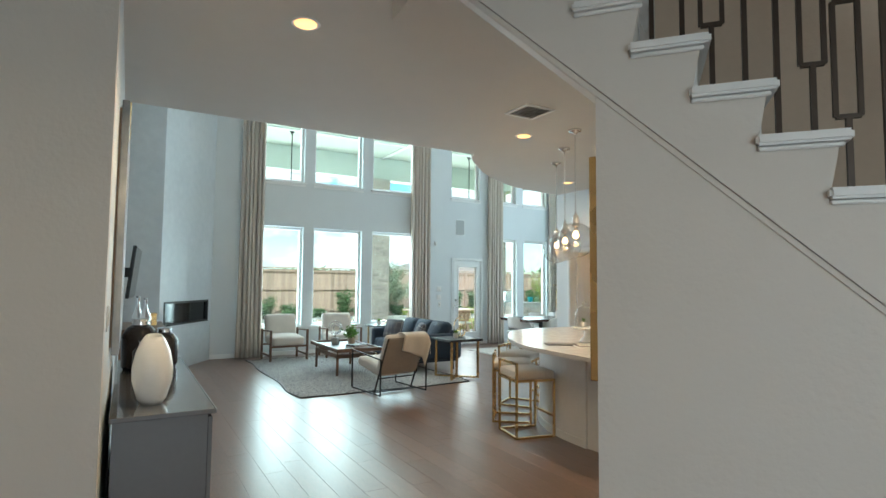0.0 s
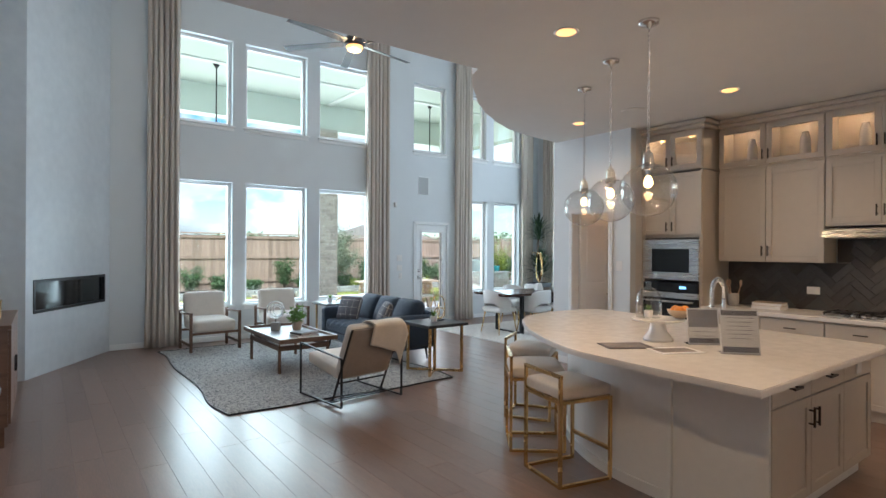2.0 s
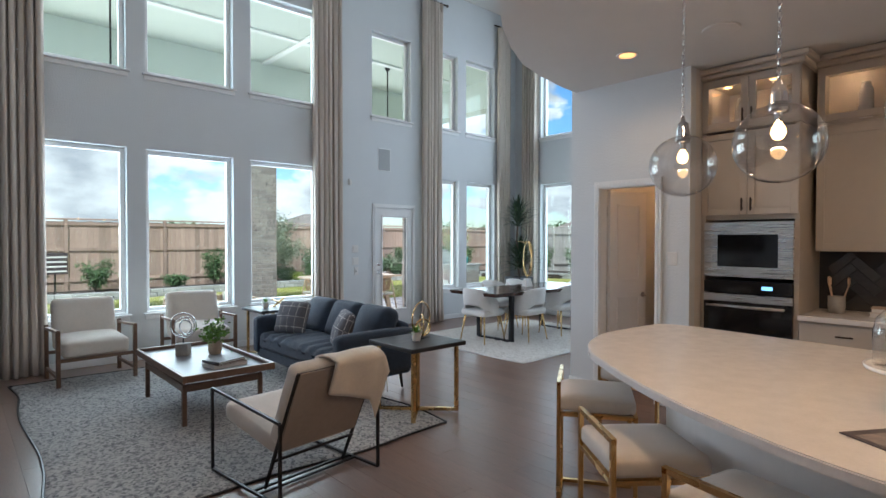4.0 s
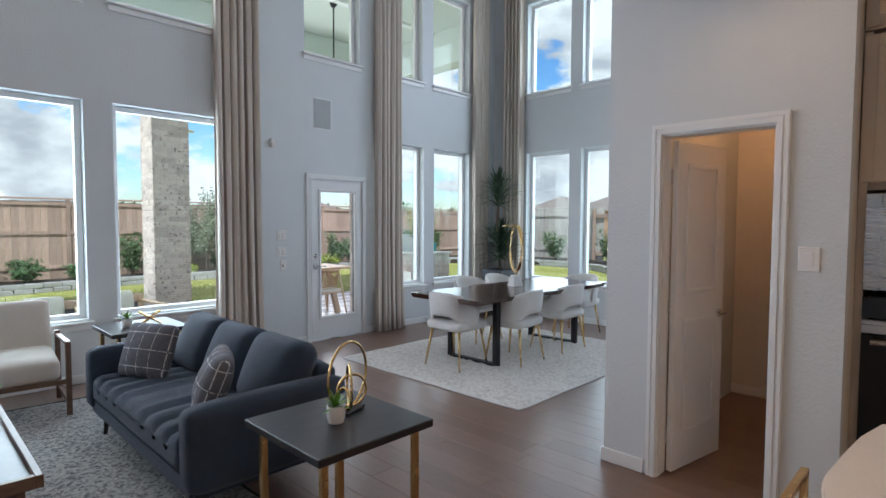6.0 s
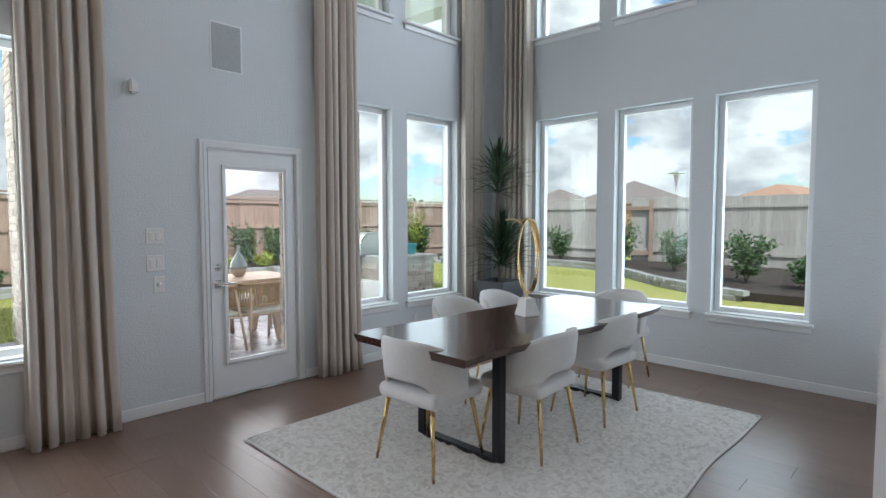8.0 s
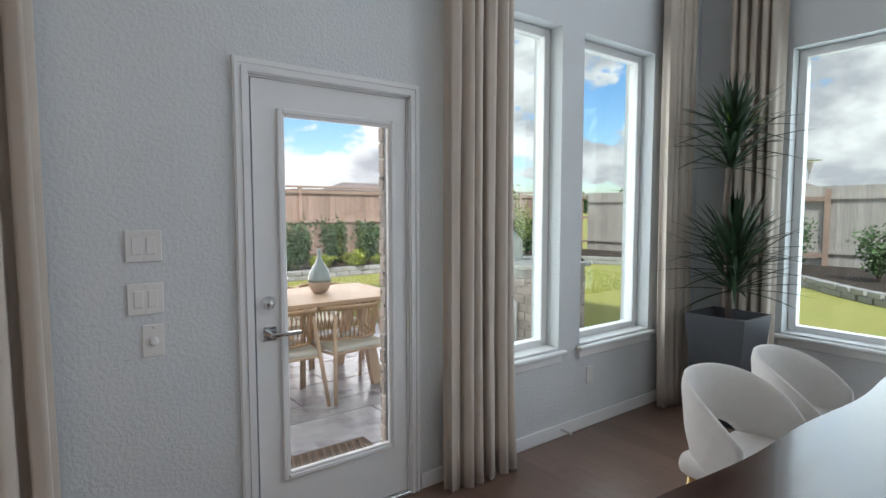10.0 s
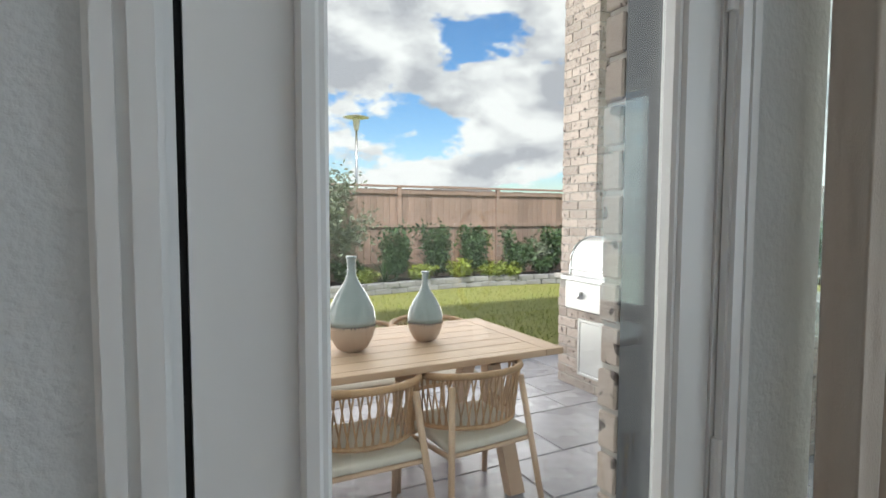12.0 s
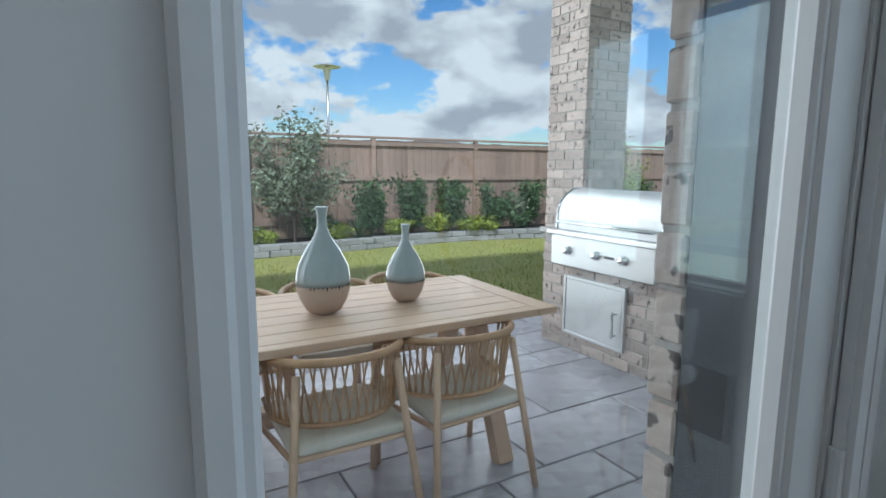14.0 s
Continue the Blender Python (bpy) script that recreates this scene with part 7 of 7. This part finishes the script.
oc = thing("patio_chair", pose(7.80, 12.50, PZ), "teak patio chair with woven cane back and ivory cushion", "patio chair", "chairs at the outdoor table")
HB = arc(0, 0.02, 0.285, 180, 360, 18)
bm = bmesh.new()
sweep(bm, [(-0.285, 0.20, 0.64)] + [(x, y, 0.715 + 0.03 * math.sin(math.pi * i / 18)) for i, (x, y) in enumerate(HB)] + [(0.285, 0.20, 0.64)], 0.017, 8)
part("top_rail", bm, M_CANE, oc, smooth=True)
bm = bmesh.new()
sweep(bm, [(-0.26, 0.12, 0.50)] + [(x * 0.9, 0.02 + (y - 0.02) * 0.88, 0.47 + 0.02 * math.sin(math.pi * i / 18)) for i, (x, y) in enumerate(HB)] + [(0.26, 0.12, 0.50)], 0.011, 8)
part("lower_rail", bm, M_CANE, oc, smooth=True)
for i in range(46):
    a = 180 + 180 * (i + 0.5) / 46
    lean = 4 if i % 2 else -4
    p0 = (0.9 * 0.285 * math.cos(radians(a + lean)), 0.02 + 0.88 * 0.285 * math.sin(radians(a + lean)), 0.475)
    p1 = (0.285 * math.cos(radians(a - lean)), 0.02 + 0.285 * math.sin(radians(a - lean)), 0.73)
    bm = bmesh.new()
    rod(bm, p0, p1, 0.0045, None, 5)
    part("strand", bm, M_CANE, oc)
for x in (-1, 1):
    bm = bmesh.new()
    rod(bm, (x * 0.27, -0.30, 0.0), (x * 0.20, -0.19, 0.69), 0.016, 0.016)
    part("back_leg", bm, M_TEAK, oc, smooth=True)
    bm = bmesh.new()
    rod(bm, (x * 0.29, 0.24, 0.0), (x * 0.285, 0.20, 0.65), 0.016, 0.016)
    part("front_leg", bm, M_TEAK, oc, smooth=True)
    bm = bmesh.new()
    rod(bm, (x * 0.23, -0.22, 0.38), (x * 0.287, 0.22, 0.38), 0.012)
    part("side_rail", bm, M_TEAK, oc)
for y, w in ((-0.22, 0.24), (0.22, 0.287)):
    bm = bmesh.new()
    rod(bm, (-w, y, 0.38), (w, y, 0.38), 0.012)
    part("seat_rail", bm, M_TEAK, oc)
bm = bmesh.new()
cushion(bm, 0.48, 0.47, 0.05, 0.022, Matrix.Translation((0, 0.0, 0.415)), 0.008)
part("cushion", bm, M_CUSH, oc, smooth=True)
for x, y, a in ((8.36, 12.49, 4), (7.22, 12.50, -2), (7.50, 13.45, 180), (8.10, 13.46, 178), (8.62, 13.44, 183)):
    copy_thing(oc, pose(x, y, PZ, 0, 0, a))
dm = thing("doormat", pose(7.62, 11.30, PZ), "brown chevron-ribbed doormat on the patio", "doormat")
part("backing", boxes((-0.38, 0.38, -0.23, 0.23, 0, 0.010), bevel=0.003), M_BARK, dm)
for i in range(14):
    for sx in (-1, 1):
        bm = bmesh.new()
        x = -0.33 + i * 0.05
        bar(bm, (x, 0.0, 0.013), (x + 0.06 if x < 0.3 else x, sx * 0.20, 0.013), 0.018, 0.008)
        part("rib", bm, M_WALNUT, dm)

# lounge chairs and agave on the patio
for x, y, a in ((4.55, 12.15, 172), (5.35, 12.2, 188)):
    l = thing("lounge_chair", pose(x, y, PZ, 0, 0, a), "low teak patio lounge chair with grey cushions", "lounge chair", "patio lounge chairs")
    for sx in (-0.33, 0.33):
        part("leg", boxes((sx - 0.03, sx + 0.03, -0.34, -0.28, 0, 0.60), bevel=0.004), M_TEAK, l)
        part("leg", boxes((sx - 0.03, sx + 0.03, 0.28, 0.34, 0, 0.50), bevel=0.004), M_TEAK, l)
        part("armrest", boxes((sx - 0.035, sx + 0.035, -0.34, 0.36, 0.50, 0.53), bevel=0.004), M_TEAK, l)
    part("back_rail", boxes((-0.30, 0.30, -0.33, -0.29, 0.50, 0.60), bevel=0.004), M_TEAK, l)
    part("back_panel", boxes((-0.30, 0.30, -0.32, -0.30, 0.16, 0.50)), M_TRAY, l)
    bm = bmesh.new()
    cushion(bm, 0.58, 0.60, 0.14, 0.05, Matrix.Translation((0, 0.02, 0.30)), 0.01)
    part("seat_cushion", bm, M_TRAY, l, smooth=True)
    bm = bmesh.new()
    cushion(bm, 0.40, 0.13, 0.34, 0.05, Matrix.Translation((0, -0.2, 0.50)) @ pose(0, 0, 0, 10, 0, 0), 0.0)
    part("back_cushion", bm, M_CUSH, l, smooth=True)
ag = thing("agave", pose(3.86, 11.9, PZ), "blue-green agave in a pale pot on the patio", "plant")
bm = bmesh.new()
lathe(bm, [(0.11, 0), (0.16, 0.30), (0.15, 0.30), (0.14, 0.26)], 20)
part("pot", bm, M_CONC, ag, smooth=True)
bm = bmesh.new()
leaf_tuft(bm, (0, 0, 0.28), 30, 0.40, 0.03, 0.12, 12, 0.95)
part("leaves", bm, M_SILVER, ag)["kind"] = "stuff"

# planting bed and edging


def edge_y(x):
    return 19.55 + 0.30 * math.sin((x - 8.0) / 2.4) + 0.1 * math.sin(x * 1.1)


bm = bmesh.new()
pts = [(x, edge_y(x) + 0.05) for x in range(-12, 19)]
prism(bm, pts + [(19.4, 17.8), (20.0, 15.5), (19.4, 13.2), (17.6, 11.4), (16.2, 9.4), (16.0, 4.0), (22.0, 4.0), (22.0, 20.7), (-12, 20.7)], -0.1, 0.10)
struct("planting_bed", bm, M_MULCH, "dark mulch bed along the fence")
stone_mesh = []
for i in range(4):
    bm = bmesh.new()
    box(bm, -0.17, 0.17, -0.09, 0.09, 0, 0.105, bevel=0.012)
    for q in bm.verts:
        q.co += Vector((random.uniform(-0.012, 0.012), random.uniform(-0.012, 0.012), random.uniform(-0.006, 0.006)))
    me = bpy.data.meshes.new("stone")
    bm.to_mesh(me)
    bm.free()
    me.materials.append(M_STONE)
    stone_mesh.append(me)
edging = thing("stone_edging", pose(0, 0, 0), "low two-course grey stone edging round the bed", "edging")
rnd = random.Random(8)
line = [(x * 0.35, edge_y(x * 0.35)) for x in range(-10, 52)] + [(18.6, 19.0), (19.0, 18.4), (19.3, 17.8), (19.6, 17.2), (19.85, 16.6), (19.95, 16.0), (19.95, 15.4), (19.85, 14.8), (19.7, 14.2), (19.45, 13.6), (19.1, 13.1), (18.6, 12.6), (18.1, 12.1), (17.6, 11.6), (17.1, 11.0), (16.7, 10.4), (16.3, 9.8), (16.05, 9.2)]
for row in range(2):
    for (ax, ay), (bx, by) in zip(line, line[1:]):
        a = math.degrees(math.atan2(by - ay, bx - ax))
        ln = math.hypot(bx - ax, by - ay)
        for k in range(max(1, round(ln / 0.36))):
            u = (k + 0.5 * (row % 2) + 0.25) / max(1, round(ln / 0.36))
            ob = new("stone", rnd.choice(stone_mesh))
            ob.parent = edging
            ob.matrix_local = pose(ax + (bx - ax) * u, ay + (by - ay) * u, -0.06 + row * 0.108, 0, 0, a + rnd.uniform(-3, 3))


def shrub(x, y, h, w, material, label, n, leaf, seed, z=0.10, upright=True):
    s = thing("shrub", pose(x, y, z), label, "shrub")
    rnd = random.Random(seed)
    bm = bmesh.new()
    tips = []
    for i in range(9):
        a = i * 2.4
        r = w * rnd.uniform(0.15, 0.5)
        tip = Vector((r * math.cos(a), r * math.sin(a), h * rnd.uniform(0.55, 1.0)))
        rod(bm, (0, 0, 0), tip, 0.012, 0.003, 5)
        tips.append(tip)
    part("stems", bm, M_BARK, s)["kind"] = "stuff"
    bm = bmesh.new()

    def place(r):
        tip = tips[r.randrange(9)]
        u = r.uniform(0.25, 1.05)
        return (tip.x * u + r.gauss(0, 0.12 * w), tip.y * u + r.gauss(0, 0.12 * w), max(0.02, tip.z * u + r.gauss(0, 0.05 * h)))
    leaf_cloud(bm, n, place, leaf, seed)
    part("foliage", bm, material, s)
    return s


rnd = random.Random(5)
for i, x in enumerate((11.1, 12.0, 12.9, 13.9, 15.0, 16.1, 17.3, 18.5)):
    shrub(x, 20.2 + rnd.uniform(-0.1, 0.1), rnd.uniform(0.95, 1.15), 0.72, M_LEAF, "upright dark green shrub in front of the fence", 2000, 0.05, 100 + i)
for i, x in enumerate((9.0, 10.3, 11.5, 12.4, 13.2, 13.6, 14.5, 16.6)):
    lime = i not in (6,)
    shrub(x, 19.95, rnd.uniform(0.30, 0.45), 0.6, M_LIME if lime else M_LEAF, "low lime green shrub in the bed" if lime else "low dark green shrub in the bed", 800, 0.04, 200 + i)
for i, (x, h) in enumerate(((1.6, 0.8), (3.2, 0.6), (4.6, 0.95), (5.5, 0.5), (6.6, 0.4), (7.7, 1.1), (8.4, 0.55), (10.0, 0.5))):
    shrub(x, 20.1, h, 0.7, M_LEAF, "rounded dark green shrub in the bed", 1300, 0.045, 300 + i)
for i, (x, y, h) in enumerate(((20.6, 15.8, 1.0), (20.5, 13.6, 1.3), (19.2, 11.6, 1.1), (17.8, 9.6, 1.0), (17.4, 8.4, 0.7), (20.8, 17.6, 1.2))):
    shrub(x, y, h, 0.8, M_LEAF, "dark green shrub along the side fence", 1300, 0.05, 400 + i)
shrub(14.6, 20.15, 0.9, 0.5, M_SILVER, "feathery grey-green shrub in the bed", 500, 0.05, 500)
gc = thing("grass_clump", pose(10.75, 20.0, 0.10), "arching green ornamental grass clump", "plant")
bm = bmesh.new()
leaf_tuft(bm, (0, 0, 0), 60, 0.85, 0.012, 0.35, 9, 1.15)
part("blades", bm, M_LEAF, gc)["kind"] = "stuff"


def small_tree(x, y, h, w, material, seed, label, n=2600, leaf=0.045):
    t = thing("small_tree", pose(x, y, 0.08), label, "tree")
    rnd = random.Random(seed)
    bm = bmesh.new()
    sweep(bm, [(0, 0, 0), (0.02, 0.01, h * 0.25), (-0.02, 0.03, h * 0.5)], 0.03, 7)
    part("trunk", bm, M_BARK, t)
    tips = []
    for i in range(16):
        a = i * 2.4 + rnd.uniform(-0.3, 0.3)
        r = w * rnd.uniform(0.25, 0.55)
        tip = Vector((r * math.cos(a), r * math.sin(a), h * rnd.uniform(0.35, 1.0)))
        bm = bmesh.new()
        sweep(bm, [(0, 0, h * 0.2), (tip.x * 0.4, tip.y * 0.4, h * 0.2 + (tip.z - h * 0.2) * 0.55), tip], 0.009, 5)
        part("limb", bm, M_BARK, t)
        tips.append(tip)
    bm = bmesh.new()

    def place(r):
        tip = tips[r.randrange(16)]
        u = r.uniform(0.35, 1.08)
        return (tip.x * u + r.gauss(0, 0.07 * w), tip.y * u + r.gauss(0, 0.07 * w), h * 0.2 + (tip.z - h * 0.2) * u + r.gauss(0, 0.05 * h))
    leaf_cloud(bm, n, place, leaf, seed)
    part("crown", bm, material, t)


small_tree(9.55, 20.0, 2.35, 1.75, M_SILVER, 41, "airy silvery-green small tree by the fence", 5200)
small_tree(17.9, 20.1, 2.1, 1.1, M_LIME, 42, "young yellow-green tree by the fence", 1500)

# fence
FY = 20.75
fence = thing("fence", pose(0, 0, 0), "cedar board garden fence with posts, rails and cap", "fence")
board = bmesh.new()
box(board, -0.068, 0.068, 0.0, 0.018, 0.06, 1.98, bevel=0.003)
bme = bpy.data.meshes.new("board")
board.to_mesh(bme)
board.free()
bme.materials.append(M_CEDAR)
rnd = random.Random(6)
n = 0
x = -11.9
restb = bmesh.new()
while x < 21.9:
    if 0.5 < x < 21.9:
        ob = new("board", bme)
        ob.parent = fence
        ob.matrix_local = pose(x, FY + rnd.uniform(0, 0.005), rnd.uniform(-0.012, 0.012))
    else:
        box(restb, x - 0.068, x + 0.068, FY, FY + 0.018, 0.06, 1.98)
    x += 0.141
part("far_boards", restb, M_CEDAR, fence)["kind"] = "stuff"
x = -10.6
while x < 22.0:
    part("post", boxes((x - 0.045, x + 0.045, FY - 0.065, FY - 0.002, 0, 2.02), bevel=0.004), M_CEDAR, fence)
    for z in (0.35, 1.18, 1.88):
        part("rail", boxes((x + 0.047, x + 2.393, FY - 0.04, FY - 0.002, z, z + 0.085)), M_CEDAR, fence)
    x += 2.44
part("cap", boxes((-12, 22.0, FY - 0.08, FY + 0.06, 2.02, 2.06), bevel=0.004), M_CEDAR, fence)
ef = thing("side_fence", pose(0, 0, 0), "weathered grey board side fence", "fence")
bm = bmesh.new()
y = -10.0
while y < 20.7:
    if y > 14.6 or y < 14.0:
        box(bm, 22.0, 22.018, y - 0.068, y + 0.068, 0.04, 2.08 + rnd.uniform(-0.01, 0.01))
    y += 0.141
part("boards", bm, M_GREYFENCE, ef)["kind"] = "stuff"
for y in range(-9, 21, 3):
    part("post", boxes((21.93, 21.998, y - 0.05, y + 0.05, 0, 2.12)), M_GREYFENCE, ef)
for z in (0.4, 1.75):
    part("rail", boxes((21.955, 21.995, -10, 20.6, z, z + 0.09)), M_GREYFENCE, ef)
part("gate_frame", boxes((21.9, 21.93, 13.3, 13.42, 0.05, 2.0), (21.9, 21.93, 14.9, 15.02, 0.05, 2.0), (21.9, 21.93, 13.42, 14.9, 1.7, 1.82), (21.9, 21.93, 13.42, 14.9, 0.3, 0.42)), M_CEDAR, ef)
sg = thing("garden_sign", pose(3.7, 19.9, 0.10, 0, 0, 12), "small dark striped garden sign on a post", "sign")
part("stake", boxes((-0.02, 0.02, 0, 0.03, 0, 0.55)), M_BLACK, sg)
part("board", boxes((-0.28, 0.28, -0.015, 0, 0.50, 1.05), bevel=0.004), M_INK, sg)
for k in range(4):
    part("stripe", boxes((-0.25, 0.25, -0.018, -0.015, 0.56 + k * 0.12, 0.60 + k * 0.12)), M_PAPER, sg)

# beyond the fence
sl = thing("street_lamp", pose(19.2, 48.0, -0.06), "tall galvanised street lamp with a flat round hood", "street lamp")
bm = bmesh.new()
rod(bm, (0, 0, 0), (0, 0, 7.6), 0.11, 0.08, 12)
part("pole", bm, M_STEEL, sl, smooth=True)
bm = bmesh.new()
lathe(bm, [(0.16, 7.5), (0.28, 8.3)], 14)
part("lantern", bm, M_SHELF, sl)
bm = bmesh.new()
lathe(bm, [(0.95, 8.42), (0.5, 8.55), (0.1, 8.66)], 20)
part("hood", bm, M_STEEL, sl)
sl2 = copy_thing(sl, pose(62, 27.6, -2.5))
for x, y, a, m_ in ((58, 30, 20, M_ROOF), (74, 20, -10, M_BRICKFAR), (66, 44, 35, M_ROOF), (40, 70, 5, M_ROOF)):
    h = thing("house", pose(x, y, -0.06, 0, 0, a), "distant single-family house with hipped roof", "house", "distant houses")
    part("walls", boxes((-7, 7, -5, 5, 0, 2.7)), M_BRICKFAR, h)
    bm = bmesh.new()
    v = [bm.verts.new(p) for p in ((-7.6, -5.6, 2.7), (7.6, -5.6, 2.7), (7.6, 5.6, 2.7), (-7.6, 5.6, 2.7), (-3, 0, 5.0), (3, 0, 5.0))]
    for q in ((0, 1, 5, 4), (1, 2, 5), (2, 3, 4, 5), (3, 0, 4), (3, 2, 1, 0)):
        bm.faces.new([v[i] for i in q])
    part("roof", bm, m_, h)
    part("window", boxes((-4, -2.6, -5.02, -5.0, 0.9, 2.2)), M_SCREEN, h)
    part("window", boxes((2.6, 4, -5.02, -5.0, 0.9, 2.2)), M_SCREEN, h)
bm = bmesh.new()
rnd = random.Random(9)
clumps = []
for i in range(170):
    a = radians(-5 + 120 * i / 169)
    R = rnd.uniform(115, 150)
    clumps.append((R * math.cos(a), 10 + R * math.sin(a), rnd.uniform(2.0, 5.5), rnd.uniform(3, 6)))


def far_place(r):
    c = clumps[r.randrange(170)]
    return (c[0] + r.gauss(0, c[3] * 0.55), c[1] + r.gauss(0, c[3] * 0.4), max(0, r.uniform(0.1, 1.0) ** 0.7 * c[2] + r.gauss(0, 0.4)))


leaf_cloud(bm, 26000, far_place, 0.62, 10)
fw = tagged(part("far_woods", bm, M_LEAF), "distant line of green trees beyond the fence", "trees", "", "stuff")

# lawn blades
bm = bmesh.new()
rnd = random.Random(12)
for i in range(26000):
    u = rnd.random()
    x = rnd.uniform(4.5, 19.0)
    y = 14.66 + (edge_y(x) - 14.9) * u ** 1.4 if x < 17.8 else rnd.uniform(9.0, 15.5)
    h = rnd.uniform(0.025, 0.055)
    a = rnd.uniform(0, 6.28)
    dx, dy = 0.006 * math.cos(a), 0.006 * math.sin(a)
    bx, by = rnd.gauss(0, 0.015), rnd.gauss(0, 0.015)
    bm.faces.new((bm.verts.new((x - dx, y - dy, -0.062)), bm.verts.new((x + dx, y + dy, -0.062)), bm.verts.new((x + bx, y + by, -0.06 + h))))
tagged(part("grass_blades", bm, M_BLADE), "short green lawn grass blades", "grass", "", "stuff")

# brick reveal beside the garden door
rv = struct("brick_reveal", boxes((7.80, 7.83, 10.896, 10.94, -0.05, 2.12), (7.03, 7.06, 10.896, 10.94, -0.05, 2.12)), M_MORTAR, "pale brick reveal outside the garden door")
for side, xx, ang in ((0, 7.80, -90), (1, 7.06, 90)):
    brick_face(rv, pose(xx, 10.945 if side == 0 else 10.896, 0, 0, 0, ang), 0.049, -0.03, 2.1, 3, 60 + side)

# patio slabs
rnd = random.Random(3)
slab_mesh = {}
y, row = 10.98, 0
while y < 14.55:
    d = (0.44, 0.60, 0.30)[row % 3]
    x = 0.55 + rnd.uniform(0, 0.3)
    while x < 11.3:
        L = rnd.choice((0.45, 0.60, 0.90))
        L = min(L, 11.38 - x)
        if L > 0.12:
            key = (round(L, 2), d)
            if key not in slab_mesh:
                bm = bmesh.new()
                box(bm, 0.004, key[0] - 0.004, 0.004, d - 0.004, -0.02, 0.006, bevel=0.005)
                me = bpy.data.meshes.new("slab")
                bm.to_mesh(me)
                bm.free()
                me.materials.append(M_SLATE)
                slab_mesh[key] = me
            ob = new("slab", slab_mesh[key])
            ob.parent = patio
            ob.location = (x, y, -0.036)
        x += L
    y += d
    row += 1

# herringbone wall tiles behind the cooktop
splash = struct("backsplash", boxes((7.458, 7.469, 1.14, 4.598, 0.922, 1.428), (7.458, 7.469, 2.625, 3.51, 1.43, 1.79)), M_JOINT, "charcoal herringbone tile backsplash")
splash.matrix_world = RUN
bm = bmesh.new()
box(bm, -0.006, 0.0, -0.113, 0.113, -0.036, 0.036, bevel=0.002)
tme = bpy.data.meshes.new("tile")
bm.to_mesh(tme)
bm.free()
tme.materials.append(M_TILE)
W_, L_ = 0.076, 0.23
n = 0
for i in range(-30, 31):
    for j in range(-12, 13):
        for k in (0, 1):
            # classic herringbone cell, turned by 45 degrees
            u = i * W_ + j * L_ + (0 if k == 0 else (L_ + W_) / 2 - W_ / 2 + W_ / 2)
            v = i * W_ - j * L_ + (0 if k == 0 else -(L_ - W_) / 2 + 0)
            yy = 3.3 + (u - v) * 0.7071
            zz = 1.17 + (u + v) * 0.7071
            if (1.25 < yy < 4.49 and 1.0 < zz < 1.35) or (2.74 < yy < 3.40 and 1.0 < zz < 1.70):
                if n < 300:
                    ob = new("tile", tme)
                    ob.parent = splash
                    ob.matrix_local = pose(7.458, yy, zz, 45 if k == 0 else -45, 0, 0)
                    n += 1
# ---- floor planks, last ----
floor_ob = bpy.data.objects["floor"]
rnd = random.Random(11)
plank_mesh = {}
for L in (1.1, 1.5, 1.9):
    bm = bmesh.new()
    box(bm, -0.0896, 0.0896, -L / 2 + 0.0006, L / 2 - 0.0006, -0.012, 0.0, bevel=0.0009)
    me = bpy.data.meshes.new("plank")
    bm.to_mesh(me)
    bm.free()
    me.materials.append(M_PLANK)
    plank_mesh[L] = me
rest = bmesh.new()
count = 0
for i in range(75):
    x = -2.5 + i * 0.18
    y = -3.1 - rnd.uniform(0, 1.5)
    while y < 10.72:
        L = rnd.choice((1.1, 1.5, 1.9))
        c = y + L / 2
        y += L
        if x < 0.3 and c > 3.2:
            continue
        if 0.9 < x < 7.4 and 2.4 < c < 9.6 and count < 300:
            ob = new("plank", plank_mesh[L])
            ob.location = (x, c, 0)
            ob.parent = floor_ob
            count += 1
        else:
            c1 = min(c + L / 2, 10.9) - 0.0012
            c0 = c - L / 2 + 0.0012
            if c1 > c0:
                v = [rest.verts.new(p) for p in ((x - 0.0896, c0, 0), (x + 0.0896, c0, 0), (x + 0.0896, c1, 0), (x - 0.0896, c1, 0))]
                w = [rest.verts.new(p) for p in ((x - 0.09, c0 - 0.001, -0.01), (x + 0.09, c0 - 0.001, -0.01), (x + 0.09, c1 + 0.001, -0.01), (x - 0.09, c1 + 0.001, -0.01))]
                rest.faces.new(v)
                for k in range(4):
                    rest.faces.new((w[k], w[(k + 1) % 4], v[(k + 1) % 4], v[k]))
ob = part("planks", rest, M_PLANK, floor_ob)
ob["kind"] = "stuff"
